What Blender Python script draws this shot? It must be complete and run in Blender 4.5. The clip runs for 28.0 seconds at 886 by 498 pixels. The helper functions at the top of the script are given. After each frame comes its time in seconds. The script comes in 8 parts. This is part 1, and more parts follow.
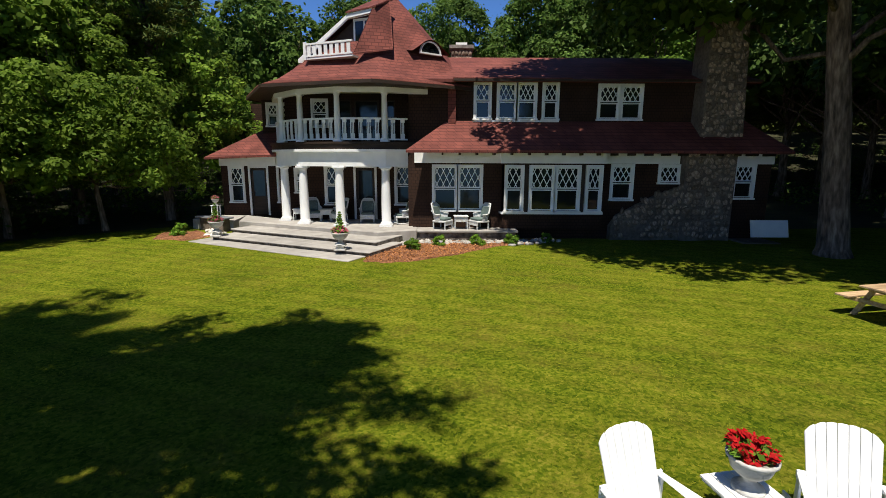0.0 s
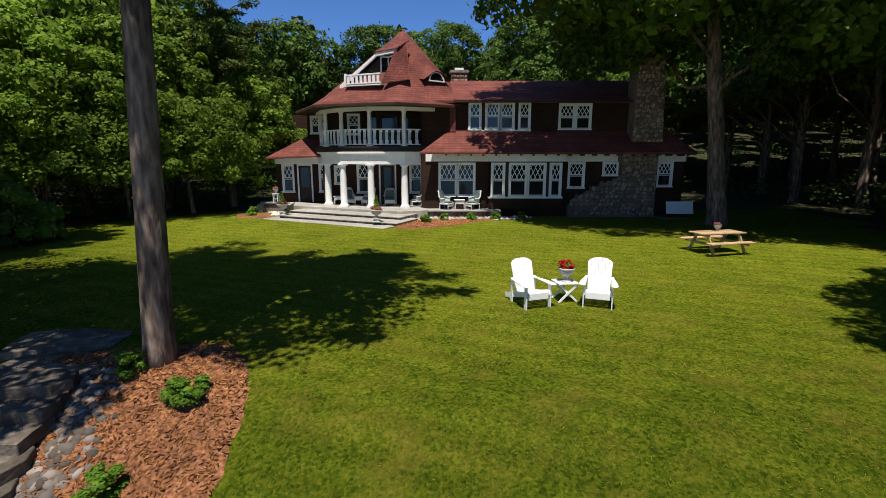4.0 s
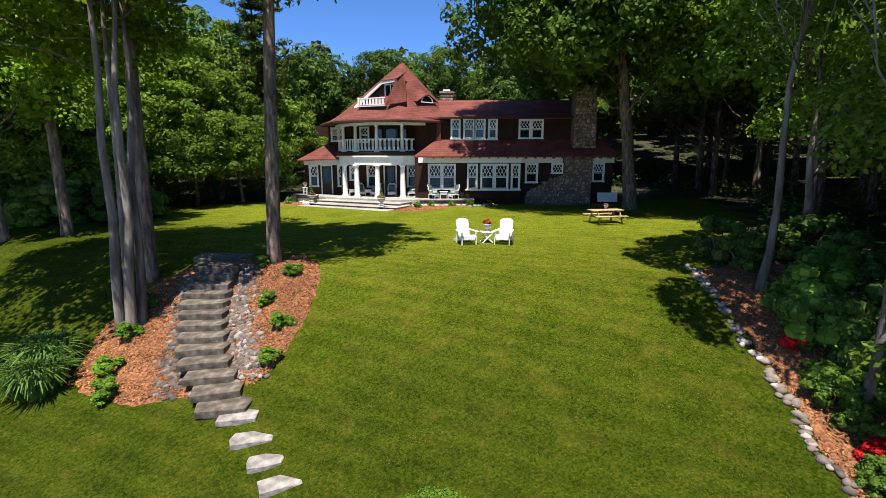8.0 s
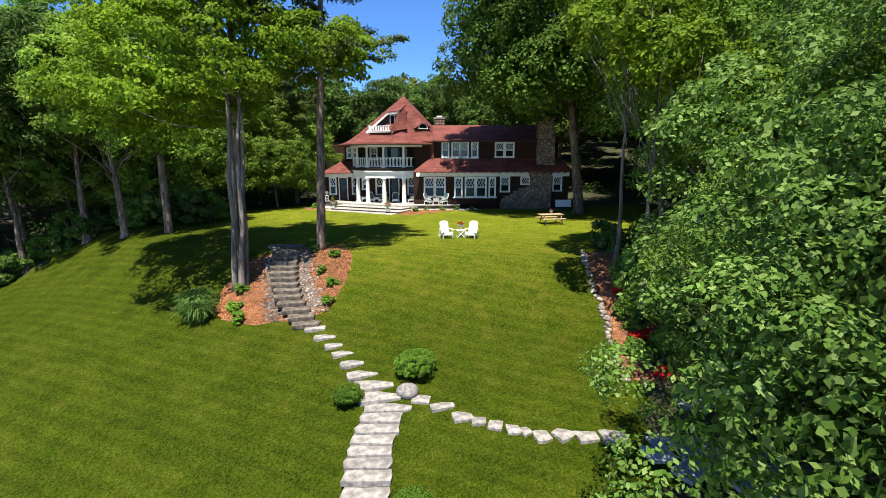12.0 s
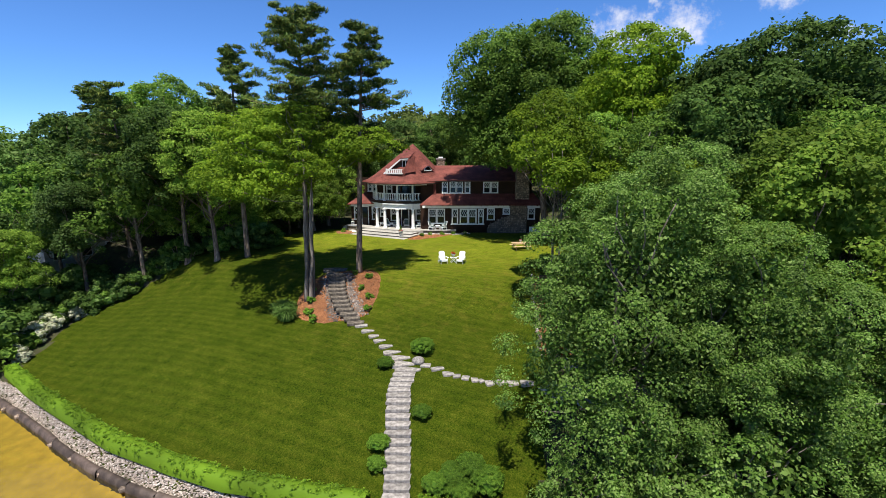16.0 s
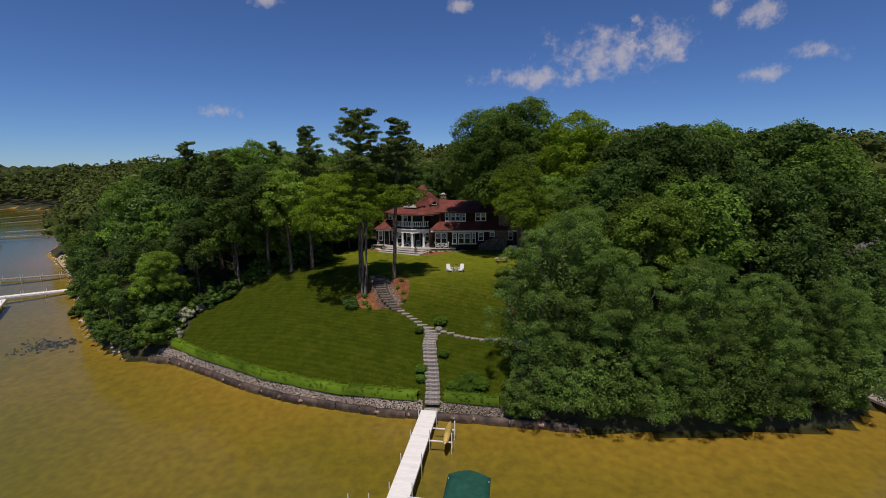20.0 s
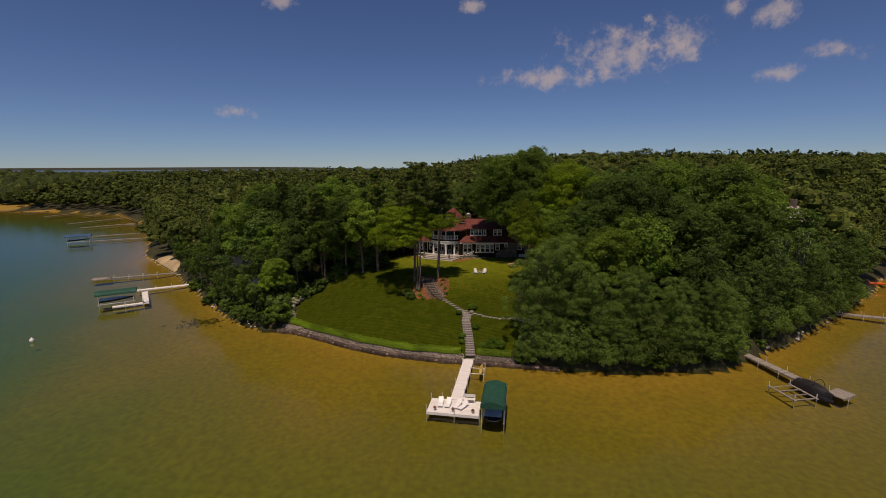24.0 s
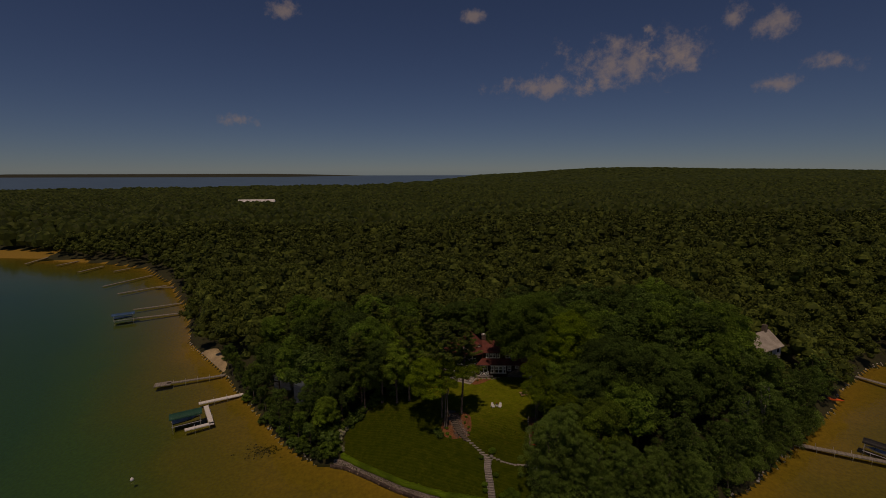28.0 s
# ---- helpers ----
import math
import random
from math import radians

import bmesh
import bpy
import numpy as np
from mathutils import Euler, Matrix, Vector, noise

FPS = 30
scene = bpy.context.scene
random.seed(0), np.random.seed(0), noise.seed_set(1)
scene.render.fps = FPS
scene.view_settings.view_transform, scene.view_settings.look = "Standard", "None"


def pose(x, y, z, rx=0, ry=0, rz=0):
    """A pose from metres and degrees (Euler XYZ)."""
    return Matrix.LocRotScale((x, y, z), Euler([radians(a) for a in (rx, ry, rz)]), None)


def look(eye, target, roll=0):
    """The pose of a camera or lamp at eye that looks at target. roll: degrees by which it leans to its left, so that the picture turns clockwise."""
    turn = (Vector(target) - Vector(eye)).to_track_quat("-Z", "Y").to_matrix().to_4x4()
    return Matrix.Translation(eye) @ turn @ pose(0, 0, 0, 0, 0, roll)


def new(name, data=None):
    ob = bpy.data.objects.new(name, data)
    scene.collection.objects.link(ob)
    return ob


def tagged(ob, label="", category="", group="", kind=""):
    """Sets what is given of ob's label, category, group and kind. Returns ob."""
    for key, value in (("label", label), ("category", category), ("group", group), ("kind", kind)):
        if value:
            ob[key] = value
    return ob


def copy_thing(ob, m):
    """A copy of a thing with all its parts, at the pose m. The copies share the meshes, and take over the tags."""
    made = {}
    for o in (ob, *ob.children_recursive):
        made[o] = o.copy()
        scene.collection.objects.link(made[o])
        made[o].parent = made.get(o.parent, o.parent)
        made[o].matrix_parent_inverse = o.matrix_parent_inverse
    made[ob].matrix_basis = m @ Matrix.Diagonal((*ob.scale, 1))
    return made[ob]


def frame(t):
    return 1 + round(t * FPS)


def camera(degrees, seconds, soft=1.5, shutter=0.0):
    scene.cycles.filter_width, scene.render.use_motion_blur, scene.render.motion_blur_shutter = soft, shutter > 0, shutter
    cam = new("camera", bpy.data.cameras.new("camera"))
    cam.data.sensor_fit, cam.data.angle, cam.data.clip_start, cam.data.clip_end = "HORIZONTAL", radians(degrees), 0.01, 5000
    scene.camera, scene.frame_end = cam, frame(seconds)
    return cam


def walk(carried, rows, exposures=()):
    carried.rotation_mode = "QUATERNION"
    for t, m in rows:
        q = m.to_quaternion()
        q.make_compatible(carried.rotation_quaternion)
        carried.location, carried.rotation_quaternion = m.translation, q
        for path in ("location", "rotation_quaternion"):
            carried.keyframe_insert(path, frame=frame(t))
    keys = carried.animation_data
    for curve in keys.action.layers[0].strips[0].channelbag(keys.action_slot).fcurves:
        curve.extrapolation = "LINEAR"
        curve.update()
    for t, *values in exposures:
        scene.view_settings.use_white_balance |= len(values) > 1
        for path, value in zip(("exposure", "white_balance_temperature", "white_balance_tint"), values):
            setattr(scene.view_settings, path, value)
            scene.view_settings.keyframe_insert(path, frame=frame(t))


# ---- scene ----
cam = camera(87.0, 28.0, soft=0.6)
# seconds, x, y, z, pitch from straight down, roll, heading
CAM_ROWS = [
    (0, 0.485, -19.555, 2.793, 79.168, 0.242, 0.043),
    (0.5, 0.389, -20.188, 2.799, 79.113, 0.188, -0.141),
    (1, 0.301, -20.931, 2.792, 79.064, 0.143, -0.299),
    (2, 0.069, -22.733, 2.764, 78.992, 0.076, -0.441),
    (3, 0.021, -24.808, 2.798, 78.930, 0.036, -0.351),
    (3.5, 0.062, -25.821, 2.899, 78.907, 0.027, -0.285),
    (5.5, 0.558, -30.499, 2.846, 78.809, 0.039, -0.039),
    (6, 0.703, -31.522, 2.832, 78.819, 0.030, 0.099),
    (7, 1.039, -33.791, 2.982, 78.872, -0.007, 0.317),
    (8, 1.494, -35.963, 3.079, 78.879, -0.054, 0.565),
    (9, 1.832, -38.256, 3.158, 78.855, -0.094, 0.778),
    (10, 2.122, -40.718, 3.310, 78.851, -0.109, 0.798),
    (11, 2.328, -43.159, 3.707, 78.880, -0.122, 0.724),
    (12, 2.510, -45.671, 4.522, 78.833, -0.141, 0.828),
    (12.5, 2.682, -47.137, 5.047, 78.721, -0.151, 0.982),
    (14.5, 3.250, -54.421, 8.179, 78.135, -0.190, 1.726),
    (15, 3.327, -55.710, 8.692, 78.115, -0.189, 1.783),
    (16, 3.366, -58.398, 9.508, 78.300, -0.205, 1.490),
    (17, 2.946, -61.059, 10.033, 78.633, -0.237, 1.013),
    (18, 2.405, -66.531, 11.328, 79.154, -0.329, 0.625),
    (19, 2.156, -72.726, 12.590, 79.604, -0.379, 0.410),
    (20, 1.710, -78.986, 13.761, 79.937, -0.365, 0.252),
    (21, 0.993, -85.105, 15.040, 80.163, -0.313, 0.364),
    (21.5, 0.654, -88.297, 15.779, 80.197, -0.296, 0.424),
    (23.5, -1.241, -101.404, 19.058, 79.964, -0.291, 1.388),
    (24, -1.713, -104.974, 20.272, 79.825, -0.287, 1.545),
    (25, -2.962, -111.198, 24.791, 79.623, -0.265, 2.215),
    (26, -4.069, -113.752, 33.104, 79.867, -0.228, 2.162),
    (27, -5.239, -115.445, 43.096, 80.098, -0.183, 1.872),
    (28, -6.438, -117.008, 53.885, 80.319, -0.138, 1.567),
]
walk(cam, [(t, pose(x, y, z, tilt, 0, turn) @ pose(0, 0, 0, 0, 0, roll)) for t, x, y, z, tilt, roll, turn in CAM_ROWS],
     exposures=[(0, 0.58, 6500, 10), (1, 0.4, 6500, 10), (2, 0.36, 6500, 10), (3, 0.45, 6500, 10), (6, 0.7, 6500, 10), (8, 1.05, 6400, 10), (9, 1.05, 6400, 10), (12, 1.25, 6400, 8), (15, 1.05, 6300, 8), (17, 0.6, 6300, 10), (20, -0.3, 6600, 18), (24, -0.6, 8000, 25), (25, -0.72, 8300, 26), (27.2, -0.84, 8900, 29), (28, -1.98, 9000, 29)])

# ---- world, sun ----
SUN_TO = Vector((-0.07, -0.34, 0.94)).normalized()
world = bpy.data.worlds.new("sky")
scene.world = world
world.use_nodes = True
wn = world.node_tree.nodes
sky = wn.new("ShaderNodeTexSky")
sky.sky_type = "NISHITA"
sky.sun_disc = False
sky.sun_elevation = math.asin(SUN_TO.z)
sky.sun_rotation = math.atan2(SUN_TO.x, SUN_TO.y)
sky.altitude = 2500
sky.air_density, sky.dust_density, sky.ozone_density = 1.0, 0.0, 4.0
wn["Background"].inputs[1].default_value = 0.088
tint = wn.new("ShaderNodeMix")
tint.data_type, tint.blend_type = "RGBA", "MULTIPLY"
tint.inputs["Factor"].default_value = 1.0
tint.inputs["B"].default_value = (0.57, 0.82, 1.13, 1)
world.node_tree.links.new(sky.outputs[0], tint.inputs["A"])
world.node_tree.links.new(tint.outputs["Result"], wn["Background"].inputs[0])
sun = new("sun", bpy.data.lights.new("sun", "SUN"))
sun.data.energy, sun.data.angle, sun.data.color = 4.8, radians(0.53), (1.0, 0.93, 0.80)
sun.matrix_world = look(SUN_TO * 200, (0, 0, 0))


# ---- materials ----
def nodes_of(name):
    m = bpy.data.materials.new(name)
    m.use_nodes = True
    nt = m.node_tree
    return m, nt, nt.nodes, nt.links, nt.nodes["Principled BSDF"]


def ramp(nodes, cols, lo=0.3, hi=0.7):
    r = nodes.new("ShaderNodeValToRGB")
    el = r.color_ramp.elements
    while len(el) < len(cols):
        el.new(0.5)
    for k, c in enumerate(cols):
        el[k].position = lo + (hi - lo) * k / max(1, len(cols) - 1)
        el[k].color = (*c, 1)
    return r


def surf(name, cols, scale=4.0, rough=0.7, bump=0.3, metal=0.0, fine=6.0, big=0.35, stretch=(1, 1, 1), world_space=False, per_piece=0.0, spec=0.35):
    """Colour from noise at two scales, wear at a large scale and a fine relief."""
    m, nt, n, l, b = nodes_of(name)
    if world_space:
        src = n.new("ShaderNodeNewGeometry").outputs["Position"]
    else:
        src = n.new("ShaderNodeTexCoord").outputs["Object"]
    mp = n.new("ShaderNodeMapping")
    mp.inputs["Scale"].default_value = stretch
    l.new(src, mp.inputs[0])
    a = n.new("ShaderNodeTexNoise")
    a.inputs["Scale"].default_value, a.inputs["Detail"].default_value = scale, 8
    l.new(mp.outputs[0], a.inputs["Vector"])
    r = ramp(n, cols)
    l.new(a.outputs["Fac"], r.inputs[0])
    w = n.new("ShaderNodeTexNoise")
    w.inputs["Scale"].default_value, w.inputs["Detail"].default_value = scale * 0.13, 3
    l.new(mp.outputs[0], w.inputs["Vector"])
    wr = n.new("ShaderNodeMapRange")
    wr.inputs[1].default_value, wr.inputs[2].default_value = 0.3, 0.7
    wr.inputs[3].default_value, wr.inputs[4].default_value = 1 - big, 1 + big * 0.6
    l.new(w.outputs["Fac"], wr.inputs[0])
    out = wr.outputs[0]
    if per_piece:
        oi = n.new("ShaderNodeObjectInfo")
        pr = n.new("ShaderNodeMapRange")
        pr.inputs[3].default_value, pr.inputs[4].default_value = 1 - per_piece, 1 + per_piece
        l.new(oi.outputs["Random"], pr.inputs[0])
        mu = n.new("ShaderNodeMath")
        mu.operation = "MULTIPLY"
        l.new(out, mu.inputs[0]), l.new(pr.outputs[0], mu.inputs[1])
        out = mu.outputs[0]
    mx = n.new("ShaderNodeVectorMath")
    mx.operation = "SCALE"
    l.new(r.outputs[0], mx.inputs[0]), l.new(out, mx.inputs["Scale"])
    l.new(mx.outputs[0], b.inputs["Base Color"])
    b.inputs["Roughness"].default_value, b.inputs["Metallic"].default_value = rough, metal
    b.inputs["Specular IOR Level"].default_value = spec
    if bump:
        f = n.new("ShaderNodeTexNoise")
        f.inputs["Scale"].default_value, f.inputs["Detail"].default_value = scale * fine, 6
        l.new(mp.outputs[0], f.inputs["Vector"])
        bp = n.new("ShaderNodeBump")
        bp.inputs["Strength"].default_value, bp.inputs["Distance"].default_value = bump, 0.03
        l.new(f.outputs["Fac"], bp.inputs["Height"]), l.new(bp.outputs[0], b.inputs["Normal"])
    return m


def leafy(name, cols, through_light=0.38, rough=0.65):
    """Leaves: each one a shade of its own, letting some light through."""
    m, nt, n, l, b = nodes_of(name)
    g = n.new("ShaderNodeNewGeometry")
    r = ramp(n, cols, 0.0, 1.0)
    l.new(g.outputs["Random Per Island"], r.inputs[0])
    w = n.new("ShaderNodeTexNoise")
    w.inputs["Scale"].default_value = 0.35
    l.new(g.outputs["Position"], w.inputs["Vector"])
    wr = n.new("ShaderNodeMapRange")
    wr.inputs[1].default_value, wr.inputs[2].default_value, wr.inputs[3].default_value, wr.inputs[4].default_value = 0.3, 0.7, 0.72, 1.25
    l.new(w.outputs["Fac"], wr.inputs[0])
    w2 = n.new("ShaderNodeTexNoise")
    w2.inputs["Scale"].default_value, w2.inputs["Detail"].default_value = 0.1, 1
    l.new(g.outputs["Position"], w2.inputs["Vector"])
    w3 = n.new("ShaderNodeMapRange")
    w3.inputs[1].default_value, w3.inputs[2].default_value, w3.inputs[3].default_value, w3.inputs[4].default_value = 0.35, 0.65, 0.75, 1.22
    l.new(w2.outputs["Fac"], w3.inputs[0])
    m2 = n.new("ShaderNodeMath")
    m2.operation = "MULTIPLY"
    l.new(wr.outputs[0], m2.inputs[0]), l.new(w3.outputs[0], m2.inputs[1])
    wr = m2
    oi = n.new("ShaderNodeObjectInfo")
    orr = n.new("ShaderNodeMapRange")
    orr.inputs[3].default_value, orr.inputs[4].default_value = 0.78, 1.2
    l.new(oi.outputs["Random"], orr.inputs[0])
    mu = n.new("ShaderNodeMath")
    mu.operation = "MULTIPLY"
    l.new(wr.outputs[0], mu.inputs[0]), l.new(orr.outputs[0], mu.inputs[1])
    sc = n.new("ShaderNodeVectorMath")
    sc.operation = "SCALE"
    l.new(r.outputs[0], sc.inputs[0]), l.new(mu.outputs[0], sc.inputs["Scale"])
    l.new(sc.outputs[0], b.inputs["Base Color"])
    b.inputs["Roughness"].default_value, b.inputs["Specular IOR Level"].default_value = rough, 0.13
    t = n.new("ShaderNodeBsdfTranslucent")
    l.new(sc.outputs[0], t.inputs["Color"])
    mix = n.new("ShaderNodeMixShader")
    mix.inputs[0].default_value = through_light
    l.new(b.outputs[0], mix.inputs[1]), l.new(t.outputs[0], mix.inputs[2])
    l.new(mix.outputs[0], n["Material Output"].inputs[0])
    return m


def courses(name, c1, c2, gap, row, width, rough=0.85, bump=0.5, big=0.3):
    """Shingles laid in rows: the rows follow the height, the joints the length."""
    m, nt, n, l, b = nodes_of(name)
    g = n.new("ShaderNodeNewGeometry")
    sp = n.new("ShaderNodeSeparateXYZ")
    l.new(g.outputs["Position"], sp.inputs[0])
    ad = n.new("ShaderNodeMath")
    ad.operation = "MULTIPLY_ADD"
    ad.inputs[1].default_value = 0.8
    l.new(sp.outputs[1], ad.inputs[0]), l.new(sp.outputs[0], ad.inputs[2])
    cb = n.new("ShaderNodeCombineXYZ")
    l.new(ad.outputs[0], cb.inputs[0]), l.new(sp.outputs[2], cb.inputs[1])
    br = n.new("ShaderNodeTexBrick")
    br.inputs["Color1"].default_value, br.inputs["Color2"].default_value, br.inputs["Mortar"].default_value = (*c1, 1), (*c2, 1), (*gap, 1)
    br.inputs["Scale"].default_value = 1.0
    br.inputs["Brick Width"].default_value, br.inputs["Row Height"].default_value = width, row
    br.inputs["Mortar Size"].default_value = row * 0.09
    l.new(cb.outputs[0], br.inputs["Vector"])
    w = n.new("ShaderNodeTexNoise")
    w.inputs["Scale"].default_value, w.inputs["Detail"].default_value = 0.9, 5
    l.new(g.outputs["Position"], w.inputs["Vector"])
    wr = n.new("ShaderNodeMapRange")
    wr.inputs[1].default_value, wr.inputs[2].default_value, wr.inputs[3].default_value, wr.inputs[4].default_value = 0.3, 0.7, 1 - big, 1 + big
    l.new(w.outputs["Fac"], wr.inputs[0])
    sc = n.new("ShaderNodeVectorMath")
    sc.operation = "SCALE"
    l.new(br.outputs["Color"], sc.inputs[0]), l.new(wr.outputs[0], sc.inputs["Scale"])
    l.new(sc.outputs[0], b.inputs["Base Color"])
    b.inputs["Roughness"].default_value, b.inputs["Specular IOR Level"].default_value = rough, 0.2
    bp = n.new("ShaderNodeBump")
    bp.inputs["Strength"].default_value, bp.inputs["Distance"].default_value = bump, 0.02
    l.new(br.outputs["Fac"], bp.inputs["Height"])
    bp.invert = True
    l.new(bp.outputs[0], b.inputs["Normal"])
    return m


def lawn_material():
    m, nt, n, l, b = nodes_of("mown_grass")
    g = n.new("ShaderNodeNewGeometry")

    def tex(scale, detail, rough=0.6):
        q = n.new("ShaderNodeTexNoise")
        q.inputs["Scale"].default_value, q.inputs["Detail"].default_value, q.inputs["Roughness"].default_value = scale, detail, rough
        l.new(g.outputs["Position"], q.inputs["Vector"])
        return q.outputs["Fac"]

    def spread(fac, a, b_, c, d):
        q = n.new("ShaderNodeMapRange")
        q.inputs[1].default_value, q.inputs[2].default_value, q.inputs[3].default_value, q.inputs[4].default_value = a, b_, c, d
        l.new(fac, q.inputs[0])
        return q.outputs[0]

    def join(op, a, b_):
        q = n.new("ShaderNodeMath")
        q.operation = op
        l.new(a, q.inputs[0]), l.new(b_, q.inputs[1])
        return q.outputs[0]

    tuft = n.new("ShaderNodeTexVoronoi")
    tuft.inputs["Scale"].default_value = 24.0
    l.new(g.outputs["Position"], tuft.inputs["Vector"])
    sep = n.new("ShaderNodeSeparateColor")
    l.new(tuft.outputs["Color"], sep.inputs[0])
    blades = spread(sep.outputs[0], 0, 1, -0.24, 0.24)
    clumps = spread(tex(9.0, 8, 0.75), 0.3, 0.7, -0.27, 0.27)
    areas = spread(tex(0.8, 6, 0.65), 0.3, 0.7, 0.33, 0.66)
    mixv = join("ADD", join("ADD", blades, clumps), areas)
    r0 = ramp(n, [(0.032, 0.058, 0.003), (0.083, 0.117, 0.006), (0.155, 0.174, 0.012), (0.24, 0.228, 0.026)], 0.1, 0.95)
    # darkened beyond its green: shade of blade sides seen from low and far
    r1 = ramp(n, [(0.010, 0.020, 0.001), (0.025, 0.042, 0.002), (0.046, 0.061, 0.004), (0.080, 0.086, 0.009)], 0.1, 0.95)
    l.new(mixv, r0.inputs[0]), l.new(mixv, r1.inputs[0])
    # the upper terrace is drier; the slope below also has shade put into its colour
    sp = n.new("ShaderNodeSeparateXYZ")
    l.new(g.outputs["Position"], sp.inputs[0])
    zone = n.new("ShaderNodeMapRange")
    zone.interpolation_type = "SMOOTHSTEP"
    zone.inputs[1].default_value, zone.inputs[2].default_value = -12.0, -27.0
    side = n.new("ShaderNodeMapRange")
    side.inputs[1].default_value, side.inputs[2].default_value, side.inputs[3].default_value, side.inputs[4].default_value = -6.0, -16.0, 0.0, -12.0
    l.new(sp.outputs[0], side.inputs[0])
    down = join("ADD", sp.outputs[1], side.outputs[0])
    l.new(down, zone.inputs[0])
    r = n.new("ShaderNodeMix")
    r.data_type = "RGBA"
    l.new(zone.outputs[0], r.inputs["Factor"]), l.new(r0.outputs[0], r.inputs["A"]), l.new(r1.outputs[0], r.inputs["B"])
    dry = n.new("ShaderNodeMix")
    dry.data_type = "RGBA"
    dry.inputs["B"].default_value = (0.15, 0.115, 0.02, 1)
    dm = join("MULTIPLY", spread(tex(1.1, 8, 0.72), 0.48, 0.74, 0.0, 0.75), spread(sep.outputs[1], 0.1, 0.6, 0.35, 1.0))
    wet = n.new("ShaderNodeMapRange")
    wet.inputs[1].default_value, wet.inputs[2].default_value, wet.inputs[3].default_value, wet.inputs[4].default_value = -20.0, -31.0, 1.0, 0.12
    l.new(down, wet.inputs[0])
    l.new(join("MULTIPLY", dm, wet.outputs[0]), dry.inputs["Factor"]), l.new(r.outputs["Result"], dry.inputs["A"])
    mp = n.new("ShaderNodeMapping")
    mp.inputs["Rotation"].default_value = (0, 0, radians(-69.6))
    l.new(g.outputs["Position"], mp.inputs[0])
    wave = n.new("ShaderNodeTexWave")
    wave.inputs["Scale"].default_value, wave.inputs["Distortion"].default_value, wave.inputs["Detail"].default_value = 0.5, 0.5, 2
    l.new(mp.outputs[0], wave.inputs["Vector"])
    sc = n.new("ShaderNodeVectorMath")
    sc.operation = "SCALE"
    l.new(dry.outputs["Result"], sc.inputs[0]), l.new(spread(wave.outputs["Fac"], 0, 1, 0.90, 1.09), sc.inputs["Scale"])
    l.new(sc.outputs[0], b.inputs["Base Color"])
    b.inputs["Roughness"].default_value, b.inputs["Specular IOR Level"].default_value = 1.0, 0.04
    bp = n.new("ShaderNodeBump")
    bp.inputs["Strength"].default_value, bp.inputs["Distance"].default_value = 0.9, 0.05
    l.new(tex(30.0, 6, 0.7), bp.inputs["Height"]), l.new(bp.outputs[0], b.inputs["Normal"])
    return m


def lakebed_material():
    """Marl and sand under shallow water, weed where it is deep."""
    m, nt, n, l, b = nodes_of("lakebed_sand")
    g = n.new("ShaderNodeNewGeometry")
    sp = n.new("ShaderNodeSeparateXYZ")
    l.new(g.outputs["Position"], sp.inputs[0])
    ns = n.new("ShaderNodeTexNoise")
    ns.inputs["Scale"].default_value, ns.inputs["Detail"].default_value = 0.05, 6
    l.new(g.outputs["Position"], ns.inputs["Vector"])
    ad = n.new("ShaderNodeMath")
    ad.operation = "MULTIPLY_ADD"
    ad.inputs[1].default_value = 0.8
    l.new(ns.outputs["Fac"], ad.inputs[0]), l.new(sp.outputs[2], ad.inputs[2])
    mr = n.new("ShaderNodeMapRange")
    mr.inputs[1].default_value, mr.inputs[2].default_value = -8.2, -11.6
    l.new(ad.outputs[0], mr.inputs[0])
    r = ramp(n, [(0.265, 0.158, 0.015), (0.145, 0.116, 0.004), (0.072, 0.098, 0.004), (0.033, 0.093, 0.017), (0.015, 0.078, 0.030)], 0.0, 0.75)
    l.new(mr.outputs[0], r.inputs[0])
    f = n.new("ShaderNodeTexNoise")
    f.inputs["Scale"].default_value, f.inputs["Detail"].default_value = 1.4, 8
    l.new(g.outputs["Position"], f.inputs["Vector"])
    fr = n.new("ShaderNodeMapRange")
    fr.inputs[1].default_value, fr.inputs[2].default_value, fr.inputs[3].default_value, fr.inputs[4].default_value = 0.3, 0.7, 0.8, 1.2
    l.new(f.outputs["Fac"], fr.inputs[0])
    sc = n.new("ShaderNodeVectorMath")
    sc.operation = "SCALE"
    l.new(r.outputs[0], sc.inputs[0]), l.new(fr.outputs[0], sc.inputs["Scale"])
    l.new(sc.outputs[0], b.inputs["Base Color"])
    b.inputs["Roughness"].default_value = 0.9
    return m


